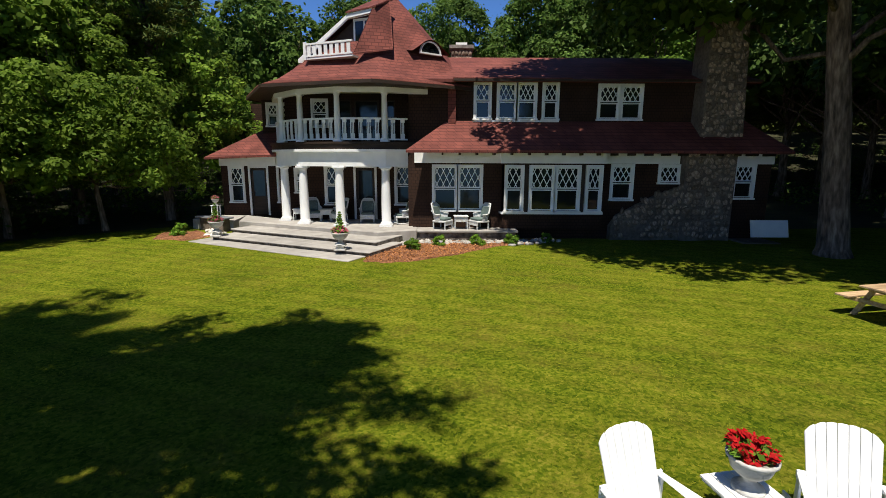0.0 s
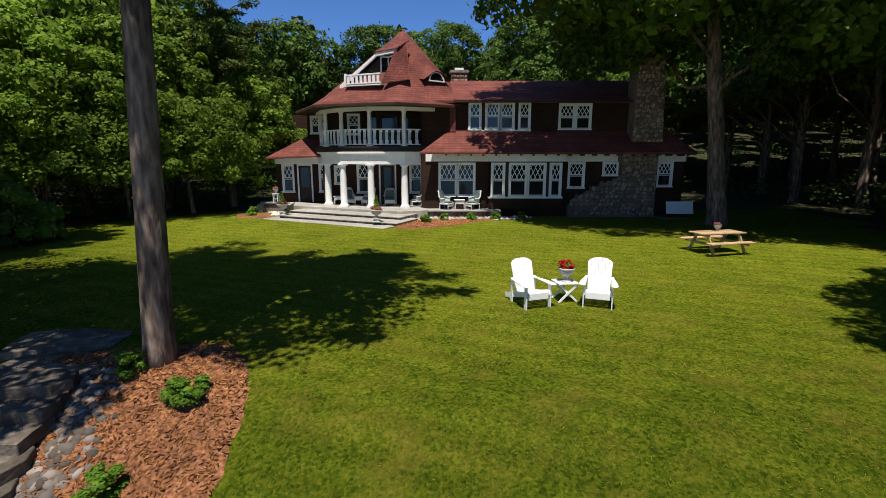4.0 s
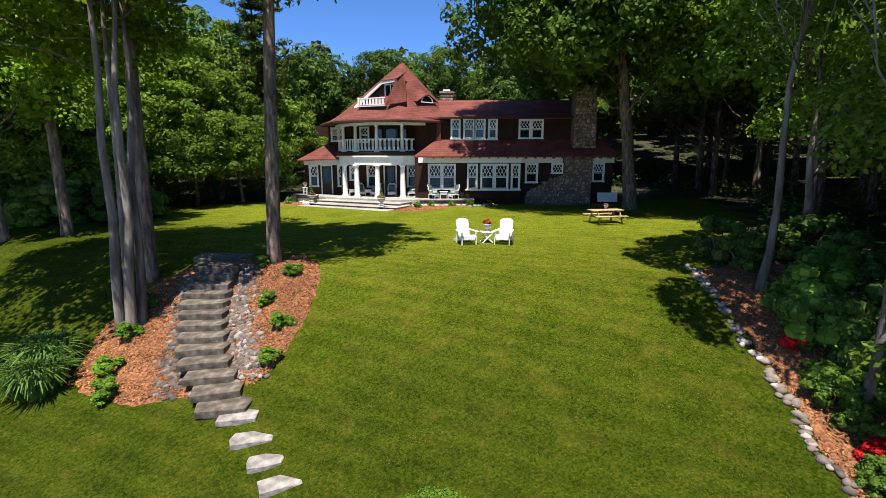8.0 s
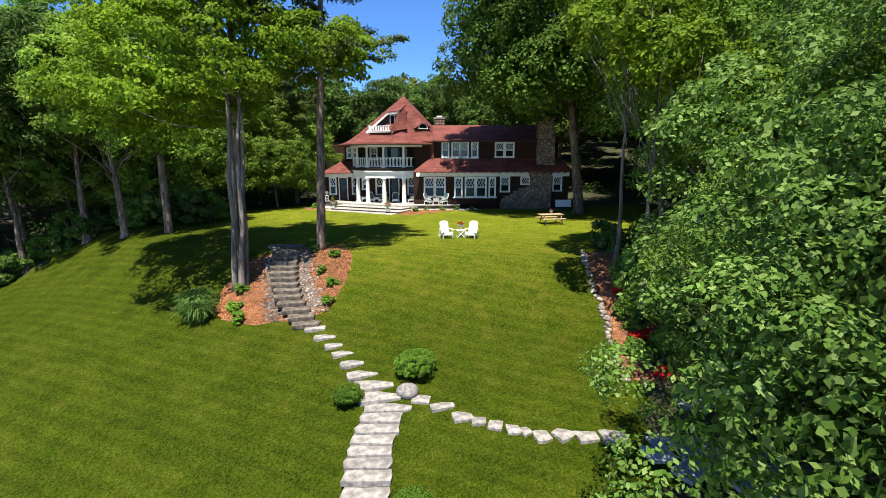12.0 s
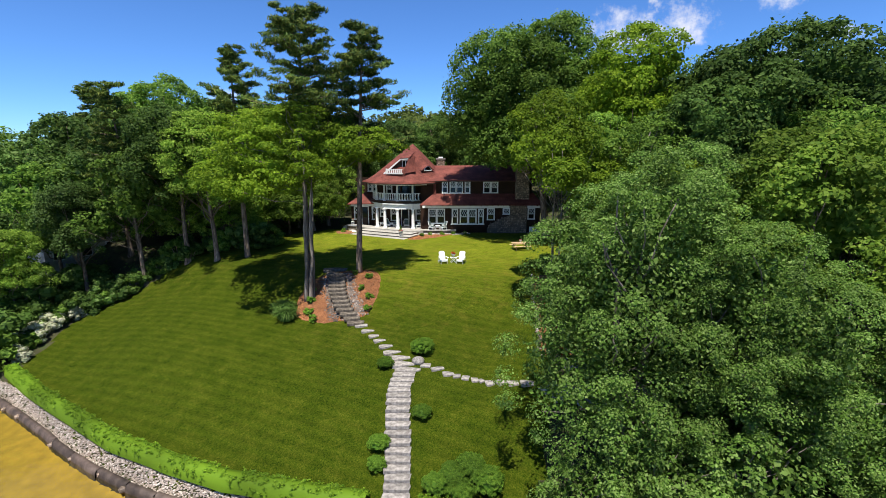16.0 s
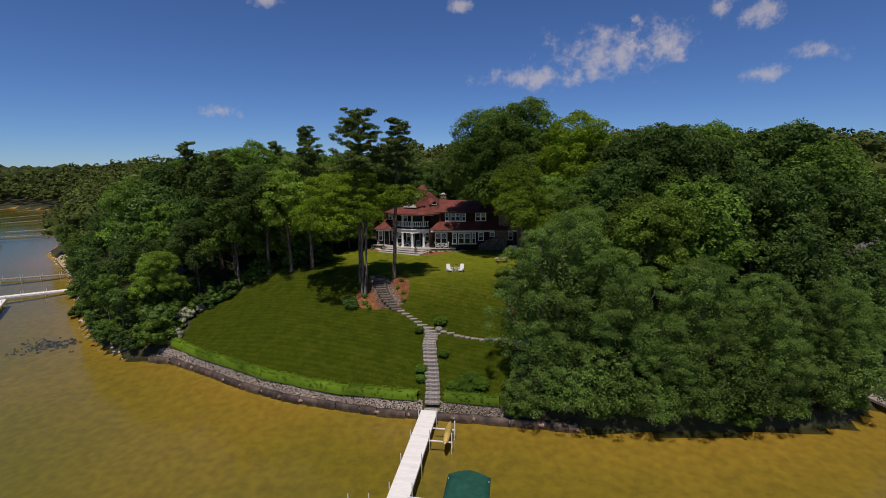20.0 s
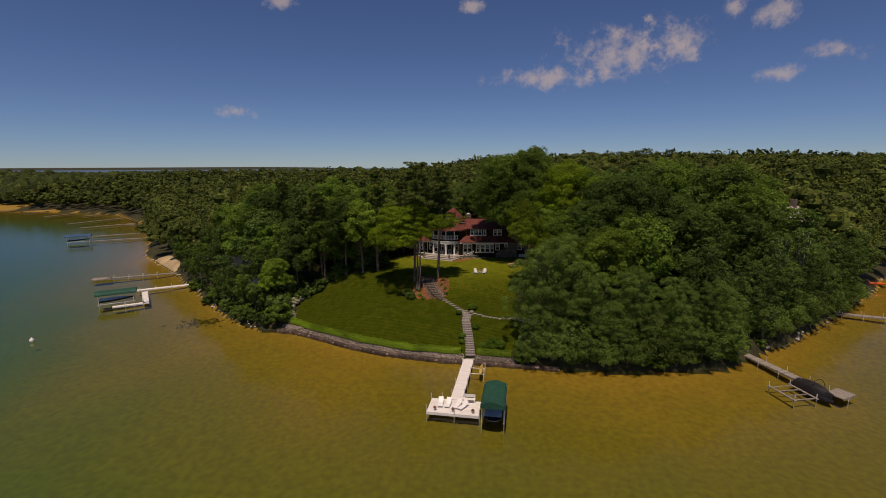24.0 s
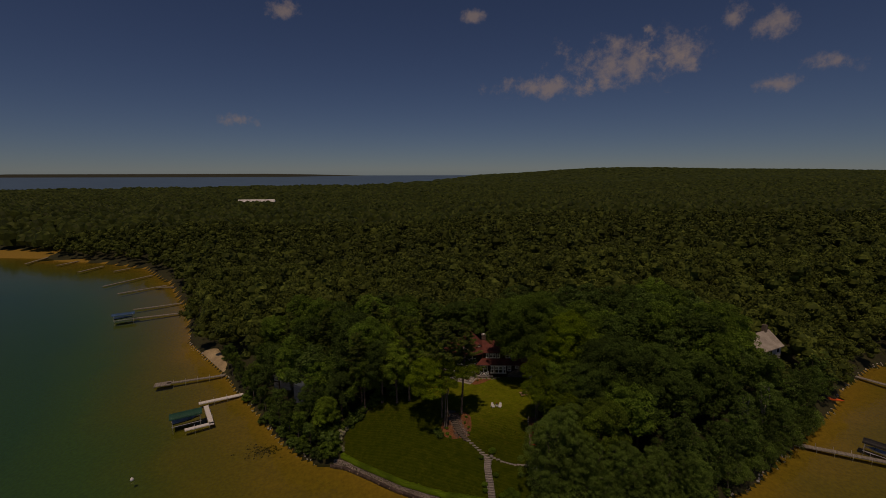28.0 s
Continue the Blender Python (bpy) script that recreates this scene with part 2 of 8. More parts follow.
def water_material():
    m, nt, n, l, b = nodes_of("lake_water")
    n.remove(b)
    g = n.new("ShaderNodeNewGeometry")
    mp = n.new("ShaderNodeMapping")
    mp.inputs["Scale"].default_value, mp.inputs["Rotation"].default_value = (0.55, 1.5, 1), (0, 0, 0.25)
    l.new(g.outputs["Position"], mp.inputs[0])
    ns = n.new("ShaderNodeTexNoise")
    ns.inputs["Scale"].default_value, ns.inputs["Detail"].default_value = 1.1, 4
    l.new(mp.outputs[0], ns.inputs["Vector"])
    bp = n.new("ShaderNodeBump")
    bp.inputs["Strength"].default_value, bp.inputs["Distance"].default_value = 0.35, 0.06
    l.new(ns.outputs["Fac"], bp.inputs["Height"])
    gl = n.new("ShaderNodeBsdfGlossy")
    gl.inputs["Roughness"].default_value = 0.075
    l.new(bp.outputs[0], gl.inputs["Normal"])
    tr = n.new("ShaderNodeBsdfTransparent")
    tr.inputs[0].default_value = (0.86, 0.90, 0.80, 1)
    fr = n.new("ShaderNodeFresnel")
    fr.inputs[0].default_value = 1.33
    l.new(bp.outputs[0], fr.inputs["Normal"])
    mix = n.new("ShaderNodeMixShader")
    l.new(fr.outputs[0], mix.inputs[0]), l.new(tr.outputs[0], mix.inputs[1]), l.new(gl.outputs[0], mix.inputs[2])
    l.new(mix.outputs[0], n["Material Output"].inputs[0])
    return m


def pane_material():
    m, nt, n, l, b = nodes_of("window_glass")
    b.inputs["Base Color"].default_value = (0.012, 0.014, 0.016, 1)
    b.inputs["Roughness"].default_value, b.inputs["Specular IOR Level"].default_value = 0.06, 0.5
    ns = n.new("ShaderNodeTexNoise")
    ns.inputs["Scale"].default_value = 1.3
    bp = n.new("ShaderNodeBump")
    bp.inputs["Strength"].default_value, bp.inputs["Distance"].default_value = 0.08, 0.02
    l.new(ns.outputs["Fac"], bp.inputs["Height"]), l.new(bp.outputs[0], b.inputs["Normal"])
    return m


LAWN, LAKEBED, WATER, GLASS = lawn_material(), lakebed_material(), water_material(), pane_material()
LITTER = surf("leaf_litter", [(0.018, 0.022, 0.007), (0.04, 0.036, 0.014), (0.03, 0.05, 0.010)], 1.5, 0.95, 0.6, world_space=True)
MULCH = surf("cedar_mulch", [(0.07, 0.028, 0.013), (0.22, 0.088, 0.038), (0.36, 0.165, 0.08)], 15, 0.95, 0.9, fine=4, world_space=True)
ROOF = courses("red_asphalt_shingles", (0.178, 0.054, 0.042), (0.135, 0.042, 0.034), (0.085, 0.027, 0.022), 0.14, 0.32)
WALL = courses("brown_wood_shingles", (0.040, 0.020, 0.0125), (0.034, 0.017, 0.011), (0.019, 0.010, 0.007), 0.13, 0.15, bump=0.35)
WHITE = surf("white_paint", [(0.74, 0.75, 0.75), (0.82, 0.82, 0.81)], 3, 0.45, 0.08, big=0.06)
SOFFIT = surf("cream_soffit_paint", [(0.62, 0.60, 0.52), (0.70, 0.68, 0.60)], 3, 0.6, 0.1, big=0.1)
DARKWOOD = surf("dark_stained_wood", [(0.02, 0.012, 0.008), (0.045, 0.026, 0.016)], 6, 0.6, 0.3, stretch=(1, 1, 6))
STONE = surf("fieldstone", [(0.12, 0.085, 0.06), (0.26, 0.19, 0.14), (0.38, 0.31, 0.25)], 1.3, 0.85, 0.5, per_piece=0.5)
MORTAR = surf("lime_mortar", [(0.11, 0.085, 0.065), (0.19, 0.155, 0.125)], 8, 0.95, 0.5)
FLAG = surf("grey_flagstone", [(0.12, 0.107, 0.098), (0.235, 0.213, 0.197), (0.355, 0.328, 0.306)], 4.0, 0.85, 0.5, per_piece=0.15)
PAVING = surf("porch_bluestone", [(0.27, 0.25, 0.23), (0.38, 0.36, 0.33)], 2.5, 0.75, 0.25, big=0.2, per_piece=0.1)
RUBBLE = surf("pale_rubble", [(0.28, 0.25, 0.22), (0.46, 0.43, 0.39), (0.62, 0.59, 0.54)], 6, 0.9, 0.4, per_piece=0.3, world_space=True)
BARK = surf("grey_brown_bark", [(0.045, 0.032, 0.024), (0.15, 0.108, 0.082), (0.29, 0.22, 0.175)], 9, 0.95, 1.0, fine=2, stretch=(1, 1, 0.22))
PALEBARK = surf("pale_locust_bark", [(0.075, 0.062, 0.05), (0.15, 0.125, 0.105), (0.24, 0.21, 0.18)], 5, 0.95, 1.0, fine=3, stretch=(1, 1, 0.22))
BIRCHBARK = surf("white_birch_bark", [(0.30, 0.28, 0.25), (0.62, 0.59, 0.54)], 4, 0.8, 0.4, stretch=(1, 1, 3))
LEAF = leafy("maple_leaves", [(0.061, 0.130, 0.016), (0.122, 0.214, 0.028), (0.200, 0.308, 0.051)], 0.5)
LOCUST = leafy("locust_leaves", [(0.085, 0.155, 0.009), (0.145, 0.23, 0.013), (0.225, 0.315, 0.022)], 0.5)
# LEAF brightened, with the sunlight on the foliage put into its colour
SUNLEAF = leafy("sunlit_maple_leaves", [(0.10, 0.19, 0.02), (0.19, 0.30, 0.036), (0.30, 0.42, 0.065)], 0.55)
DARKLEAF = leafy("dark_leaves", [(0.039, 0.082, 0.014), (0.070, 0.129, 0.022), (0.120, 0.190, 0.039)], 0.42)
SILVERLEAF = leafy("silvery_leaves", [(0.036, 0.081, 0.012), (0.071, 0.132, 0.022), (0.136, 0.207, 0.056)], 0.36)
NEEDLE = leafy("pine_needles", [(0.039, 0.081, 0.017), (0.077, 0.129, 0.022), (0.168, 0.185, 0.031)], 0.15)
BOXLEAF = leafy("boxwood_leaves", [(0.05, 0.12, 0.010), (0.10, 0.195, 0.016), (0.165, 0.27, 0.03)], 0.3)
FARLEAF = leafy("woodland_canopy", [(0.031, 0.049, 0.009), (0.065, 0.088, 0.016), (0.113, 0.142, 0.027)], 0.2)
# FARLEAF darkened in colour, since the upturned domes catch too much sun
DOMELEAF = leafy("distant_canopy", [(0.020, 0.034, 0.006), (0.036, 0.052, 0.009), (0.058, 0.076, 0.014)], 0.15)
# SILVERLEAF brightened: light from above painted into the near shore trees
BRIGHTLEAF = leafy("toplit_silvery_leaves", [(0.052, 0.112, 0.013), (0.100, 0.176, 0.027), (0.186, 0.268, 0.072)], 0.34)
BLOSSOM = leafy("cream_blossom", [(0.45, 0.44, 0.30), (0.62, 0.60, 0.45), (0.30, 0.38, 0.14)], 0.3)
REDFLOWER = leafy("red_flowers", [(0.42, 0.010, 0.012), (0.62, 0.02, 0.02), (0.30, 0.006, 0.010)], 0.3)
PINKFLOWER = leafy("pink_flowers", [(0.45, 0.06, 0.12), (0.55, 0.15, 0.2), (0.06, 0.12, 0.02)], 0.3)


# ---- mesh helpers ----
def box(bm, x0, y0, z0, x1, y1, z1, m=None):
    vs = [bm.verts.new((x, y, z)) for z in (z0, z1) for x, y in ((x0, y0), (x1, y0), (x1, y1), (x0, y1))]
    for f in ((3, 2, 1, 0), (4, 5, 6, 7), (0, 1, 5, 4), (1, 2, 6, 5), (2, 3, 7, 6), (3, 0, 4, 7)):
        bm.faces.new([vs[k] for k in f])
    if m is not None:
        bmesh.ops.transform(bm, matrix=m, verts=vs)
    return vs


def lathe(bm, prof, sides=16, cx=0.0, cy=0.0):
    """prof: radius and height, from bottom to top."""
    rings = [[bm.verts.new((cx + r * math.cos(2 * math.pi * k / sides), cy + r * math.sin(2 * math.pi * k / sides), z)) for k in range(sides)] for r, z in prof]
    for a, b in zip(rings, rings[1:]):
        for k in range(sides):
            bm.faces.new((a[k], a[(k + 1) % sides], b[(k + 1) % sides], b[k]))
    bm.faces.new(rings[0][::-1]), bm.faces.new(rings[-1])


def prism(bm, pts, z0, z1):
    """An upright prism on a plan of points, counter-clockwise."""
    lo = [bm.verts.new((x, y, z0)) for x, y in pts]
    hi = [bm.verts.new((x, y, z1)) for x, y in pts]
    bm.faces.new(lo[::-1]), bm.faces.new(hi)
    for k in range(len(pts)):
        j = (k + 1) % len(pts)
        bm.faces.new((lo[k], lo[j], hi[j], hi[k]))


def tube(bm, pts, radii, sides=6):
    rings, pts, radii = [], [tuple(float(c) for c in p) for p in pts], [float(r) for r in radii]
    for k, p in enumerate(pts):
        d = (Vector(pts[min(k + 1, len(pts) - 1)]) - Vector(pts[max(k - 1, 0)])).normalized()
        u = d.cross(Vector((0.3, 0.9, 0.15))).normalized()
        v = d.cross(u)
        rings.append([bm.verts.new(Vector(p) + radii[k] * (math.cos(2 * math.pi * s / sides) * u + math.sin(2 * math.pi * s / sides) * v)) for s in range(sides)])
    for a, b in zip(rings, rings[1:]):
        for s in range(sides):
            bm.faces.new((a[s], a[(s + 1) % sides], b[(s + 1) % sides], b[s]))
    bm.faces.new(rings[0][::-1]), bm.faces.new(rings[-1])


def mesh_of(name, bm, material, smooth=False, bevel=0.0):
    if bevel:
        bmesh.ops.bevel(bm, geom=bm.edges[:], offset=bevel, segments=1, affect="EDGES", clamp_overlap=True)
    bmesh.ops.recalc_face_normals(bm, faces=bm.faces[:])
    me = bpy.data.meshes.new(name)
    bm.to_mesh(me)
    bm.free()
    me.materials.append(material)
    if smooth:
        me.shade_smooth()
    return me


def part(name, bm, material, parent, label="", smooth=False, bevel=0.0):
    me = bm if isinstance(bm, bpy.types.Mesh) else mesh_of(name, bm, material, smooth, bevel)
    ob = new(name, me)
    ob.parent = parent
    return tagged(ob, label)


def bpart(name, parent, material, x0, y0, z0, x1, y1, z1, m=None, bevel=0.0, label=""):
    bm = bmesh.new()
    box(bm, x0, y0, z0, x1, y1, z1, m)
    return part(name, bm, material, parent, label, bevel=bevel)


def thing(name, label, category, m=None, group="", kind="", data=None):
    ob = new(name, data)
    if m is not None:
        ob.matrix_basis = m
    return tagged(ob, label, category, group, kind)


def quads_mesh(name, v, material):
    """v: n x 4 x 3 corners of n loose quads."""
    k = len(v)
    me = bpy.data.meshes.new(name)
    me.vertices.add(4 * k), me.loops.add(4 * k), me.polygons.add(k)
    me.vertices.foreach_set("co", np.ascontiguousarray(v, dtype=np.float32).ravel())
    me.loops.foreach_set("vertex_index", np.arange(4 * k, dtype=np.int32))
    me.polygons.foreach_set("loop_start", np.arange(0, 4 * k, 4, dtype=np.int32))
    me.polygons.foreach_set("loop_total", np.full(k, 4, dtype=np.int32))
    me.update(calc_edges=True)
    me.materials.append(material)
    return me


def grid_mesh(name, P, material, smooth=True):
    """P: rows x columns x 3."""
    r, c = P.shape[:2]
    i = np.arange(r * c).reshape(r, c)
    f = np.stack([i[:-1, :-1], i[:-1, 1:], i[1:, 1:], i[1:, :-1]], -1).reshape(-1, 4)
    me = bpy.data.meshes.new(name)
    me.vertices.add(r * c), me.loops.add(4 * len(f)), me.polygons.add(len(f))
    me.vertices.foreach_set("co", P.astype(np.float32).ravel())
    me.loops.foreach_set("vertex_index", f.astype(np.int32).ravel())
    me.polygons.foreach_set("loop_start", np.arange(0, 4 * len(f), 4, dtype=np.int32))
    me.polygons.foreach_set("loop_total", np.full(len(f), 4, dtype=np.int32))
    me.update(calc_edges=True)
    me.materials.append(material)
    if smooth:
        me.shade_smooth()
    return me


def leaves(rng, centres, radii, per, size, flat=0.6, narrow=0.5, up=0.9):
    """Loose leaf blades gathered in clusters."""
    k = len(centres)
    c = np.repeat(centres, per, 0)
    r = np.repeat(radii, per)[:, None]
    off = rng.normal(size=(k * per, 3))
    off /= np.linalg.norm(off, axis=1)[:, None] + 1e-6
    off *= rng.random((k * per, 1)) ** 0.45
    pos = c + off * r * np.array([1, 1, flat])
    nrm = off * 0.55 + rng.normal(size=(k * per, 3)) * 0.5 + np.array([0, -0.15, up])
    nrm /= np.linalg.norm(nrm, axis=1)[:, None]
    t = np.cross(nrm, rng.normal(size=(k * per, 3)))
    t /= np.linalg.norm(t, axis=1)[:, None] + 1e-6
    b = np.cross(nrm, t)
    s = size * (0.6 + 0.8 * rng.random((k * per, 1)))
    return np.stack([pos - t * s, pos - b * s * narrow, pos + t * s, pos + b * s * narrow], 1)


def cube_ball():
    """A ball of 24 four-cornered faces."""
    faces = []
    for ax in range(3):
        for sg in (-1, 1):
            for i in (0, 1):
                for j in (0, 1):
                    q = []
                    for a, b in ((i, j), (i + 1, j), (i + 1, j + 1), (i, j + 1)):
                        p = [0.0, 0.0, 0.0]
                        p[ax], p[(ax + 1) % 3], p[(ax + 2) % 3] = sg, a - 1.0, b - 1.0
                        q.append(p)
                    faces.append(q)
    v = np.array(faces)
    return v / np.linalg.norm(v, axis=2)[:, :, None]


BALL = cube_ball()


def clumps(rng, centres, radii, per, size, flat=0.75, narrow=0.55, core=0.66):
    """Clumps of foliage: leaves standing on the outside of a dense heart."""
    k = len(centres)
    c = np.repeat(centres, per, 0)
    r = np.repeat(radii, per)[:, None]
    off = rng.normal(size=(k * per, 3)) + np.array([0, 0, 0.3])
    off /= np.linalg.norm(off, axis=1)[:, None] + 1e-6
    pos = c + off * r * (0.45 + 0.62 * rng.random((k * per, 1)) ** 0.6) * np.array([1, 1, flat])
    nrm = off * 0.7 + rng.normal(size=(k * per, 3)) * 0.42 + np.array([0, -0.1, 0.5])
    nrm /= np.linalg.norm(nrm, axis=1)[:, None]
    t = np.cross(nrm, rng.normal(size=(k * per, 3)))
    t /= np.linalg.norm(t, axis=1)[:, None] + 1e-6
    b = np.cross(nrm, t)
    s = size * (0.6 + 0.8 * rng.random((k * per, 1)))
    out = [np.stack([pos - t * s, pos - b * s * narrow, pos + t * s, pos + b * s * narrow], 1)]
    if core:
        heart = BALL[None] * (radii * core)[:, None, None, None] * np.array([1, 1, flat]) * rng.uniform(0.85, 1.15, (k, 24, 4, 1))
        out.append((heart + centres[:, None, None, :]).reshape(-1, 4, 3))
    return np.concatenate(out)


def shell(rng, blob, rings=6, sides=10, size=0.8):
    """A lumpy closed heart for one lobe of a crown."""
    P = np.zeros((rings + 1, sides + 1, 3))
    for i in range(rings + 1):
        th = math.pi * i / rings
        for j in range(sides):
            q = size * rng.uniform(0.86, 1.1)
            an = 2 * math.pi * (j + 0.5 * (i % 2)) / sides
            P[i, j] = (math.sin(th) * q * math.cos(an), math.sin(th) * q * math.sin(an), math.cos(th) * size)
        P[i, sides] = P[i, 0]
    P = P * np.array(blob[3:]) + np.array(blob[:3])
    return np.stack([P[:-1, :-1], P[1:, :-1], P[1:, 1:], P[:-1, 1:]], 2).reshape(-1, 4, 3)


def crown_quads(rng, blobs, clusters, cr, per, leaf, narrow=0.62, flat=0.72, heart=0.72, grain=None):
    """A crown: lobes covered with rounded clumps of leaves over a closed heart."""
    B = np.array(blobs, float)
    area = (B[:, 3] * B[:, 4] * B[:, 5]) ** (2 / 3)
    n = clusters * 6
    pick = rng.choice(len(B), n, p=area / area.sum())
    d = rng.normal(size=(n, 3))
    d /= np.linalg.norm(d, axis=1)[:, None]
    d[:, 2] = np.where(d[:, 2] < -0.55, -d[:, 2], d[:, 2])
    c = B[pick, :3] + d * B[pick, 3:] * rng.uniform(0.9, 1.06, (n, 1))
    inside = np.zeros(n, bool)
    for k in range(len(B)):
        q = (((c - B[k, :3]) / B[k, 3:]) ** 2).sum(1)
        inside |= (q < 0.72) & (pick != k)
    keep = np.where(~inside)[0][:clusters]
    c, d = c[keep], d[keep]
    k = len(c)
    r = rng.uniform(*cr, k)
    C, D, R = np.repeat(c, per, 0), np.repeat(d, per, 0), np.repeat(r, per)[:, None]
    off = rng.normal(size=(k * per, 3)) + D * 0.75 + np.array([0, 0, 0.55])
    off /= np.linalg.norm(off, axis=1)[:, None] + 1e-6
    pos = C + off * R * (0.62 + 0.42 * rng.random((k * per, 1))) * np.array([1, 1, flat])
    nrm = off * 0.75 + rng.normal(size=(k * per, 3)) * 0.42 + np.array([0, 0, 0.35])
    nrm /= np.linalg.norm(nrm, axis=1)[:, None]
    t = np.cross(nrm, rng.normal(size=(k * per, 3)))
    t /= np.linalg.norm(t, axis=1)[:, None] + 1e-6
    b = np.cross(nrm, t)
    s = leaf * (0.6 + 0.8 * rng.random((k * per, 1)))
    out = [np.stack([pos - t * s, pos - b * s * narrow, pos + t * s, pos + b * s * narrow], 1)]
    # stray sprays outside the clumps break the outline
    m = k * max(2, per // 9)
    i = rng.integers(0, k, m)
    p2 = c[i] + d[i] * r[i][:, None] * rng.uniform(0.55, 0.9, (m, 1)) * np.array([1, 1, flat]) + rng.normal(size=(m, 3)) * r[i][:, None] * 0.2
    n2 = d[i] + rng.normal(size=(m, 3)) * 0.6
    t2 = np.cross(n2, rng.normal(size=(m, 3)))
    t2 /= np.linalg.norm(t2, axis=1)[:, None] + 1e-6
    b2 = np.cross(n2 / (np.linalg.norm(n2, axis=1)[:, None] + 1e-6), t2)
    s2 = leaf * rng.uniform(0.6, 1.2, (m, 1))
    out.append(np.stack([p2 - t2 * s2, p2 - b2 * s2 * narrow, p2 + t2 * s2, p2 + b2 * s2 * narrow], 1))
    if grain:
        out += [shell(rng, bl, *grain, heart) for bl in blobs]
    elif heart:
        # the inside of each lobe: larger sprays at every angle
        for x, y, z, a, b_, h in blobs:
            s3 = leaf * 2.1
            m = int(1.1 * 4 * math.pi * (a * b_ * h) ** (2 / 3) * heart ** 2 / (2 * s3 * s3 * narrow))
            o = rng.normal(size=(m, 3))
            o /= np.linalg.norm(o, axis=1)[:, None]
            p3 = np.array([x, y, z]) + o * np.array([a, b_, h]) * heart * rng.uniform(0.55, 1.12, (m, 1))
            n3 = o * 0.6 + rng.normal(size=(m, 3)) * 0.6
            t3 = np.cross(n3, rng.normal(size=(m, 3)))
            t3 /= np.linalg.norm(t3, axis=1)[:, None] + 1e-6
            b3 = np.cross(n3 / (np.linalg.norm(n3, axis=1)[:, None] + 1e-6), t3)
            q = s3 * rng.uniform(0.6, 1.2, (m, 1))
            out.append(np.stack([p3 - t3 * q, p3 - b3 * q * narrow, p3 + t3 * q, p3 + b3 * q * narrow], 1))
    return np.concatenate(out), c


def dome(seed, H, R, base, lobes=9, squat=0.46):
    """The lobes of a broad domed crown between base and H."""
    rr = random.Random(seed)
    mid = (H + base) / 2
    bl = [(0, 0, mid + 0.06 * H, R * 0.72, R * 0.72, (H - base) * 0.44)]
    for k in range(lobes):
        an = 2.4 * k + rr.uniform(-0.4, 0.4)
        f = (k + 0.5) / lobes
        z = base + (H - base) * (0.22 + 0.62 * f)
        rad = R * (0.74 - 0.42 * f) * rr.uniform(0.85, 1.15)
        q = R * squat * rr.uniform(0.8, 1.15)
        bl.append((rad * math.cos(an), rad * math.sin(an), z, q, q, q * 0.78))
    return bl


def blob_points(rng, blobs, count):
    """Points near the surface of a few ellipsoids, more of them above."""
    vol = np.array([b[3] * b[4] * b[5] for b in blobs]) ** 0.7
    pick = rng.choice(len(blobs), count, p=vol / vol.sum())
    d = rng.normal(size=(count, 3))
    d[:, 2] += 0.25
    d /= np.linalg.norm(d, axis=1)[:, None]
    B = np.array(blobs)[pick]
    return B[:, :3] + d * B[:, 3:] * (0.55 + 0.45 * rng.random((count, 1)))


# ---- land and water ----
WATER_Z = -8.3
SHORE_X = np.array([-4800, -700, -357, -284, -236, -205, -167, -146, -125, -112, -102, -94, -76, -68, -60, -52.5, -46.5, -39.3, -35.5, -31.5, -28, -25.2, -20.5, -16.5, -13.2, -4.7, -0.8, 5, 10, 14, 21.4, 30, 36, 41, 55, 70, 77, 93, 103, 124, 160, 300, 4800])
SHORE_Y = np.array([900, 330, 227, 197, 184, 170, 134, 106, 80, 57, 40, 32, 14.5, 4.5, -4, -13, -19.5, -25.5, -27.5, -27.6, -29.2, -30.8, -33.7, -35.8, -37.3, -39.7, -40.4, -41.2, -42.1, -43, -43.6, -43.2, -42.6, -39.3, -30.6, -18.8, -13.3, -1, 9.4, 25, 40, 90, 900])
FAR_X = np.array([-4800, -1500, -930, -600, -330, -100, 330, 4800])
FAR_Y = np.array([900, 970, 1150, 1390, 1400, 2090, 4500, 4600])
PROFILE_D = np.array([-400, -150, -70, -30, -6, 0, 0.5, 1.3, 4.4, 7.2, 9.2, 11.6, 15.0, 17.6, 20.2, 23.5, 33, 60])
PROFILE_Z = np.array([-14.5, -12.3, -10.6, -9.55, -8.95, -8.62, -8.25, -7.35, -6.1, -4.75, -4.35, -3.78, -2.95, -1.8, -0.85, -0.58, -0.5, -0.4])


def smooth01(v):
    v = np.clip(v, 0, 1)
    return v * v * (3 - 2 * v)


def land_d(x, y):
    d = y - np.interp(x, SHORE_X, SHORE_Y)
    return d * (1 - 0.38 * smooth01((-30 - x) / 34))


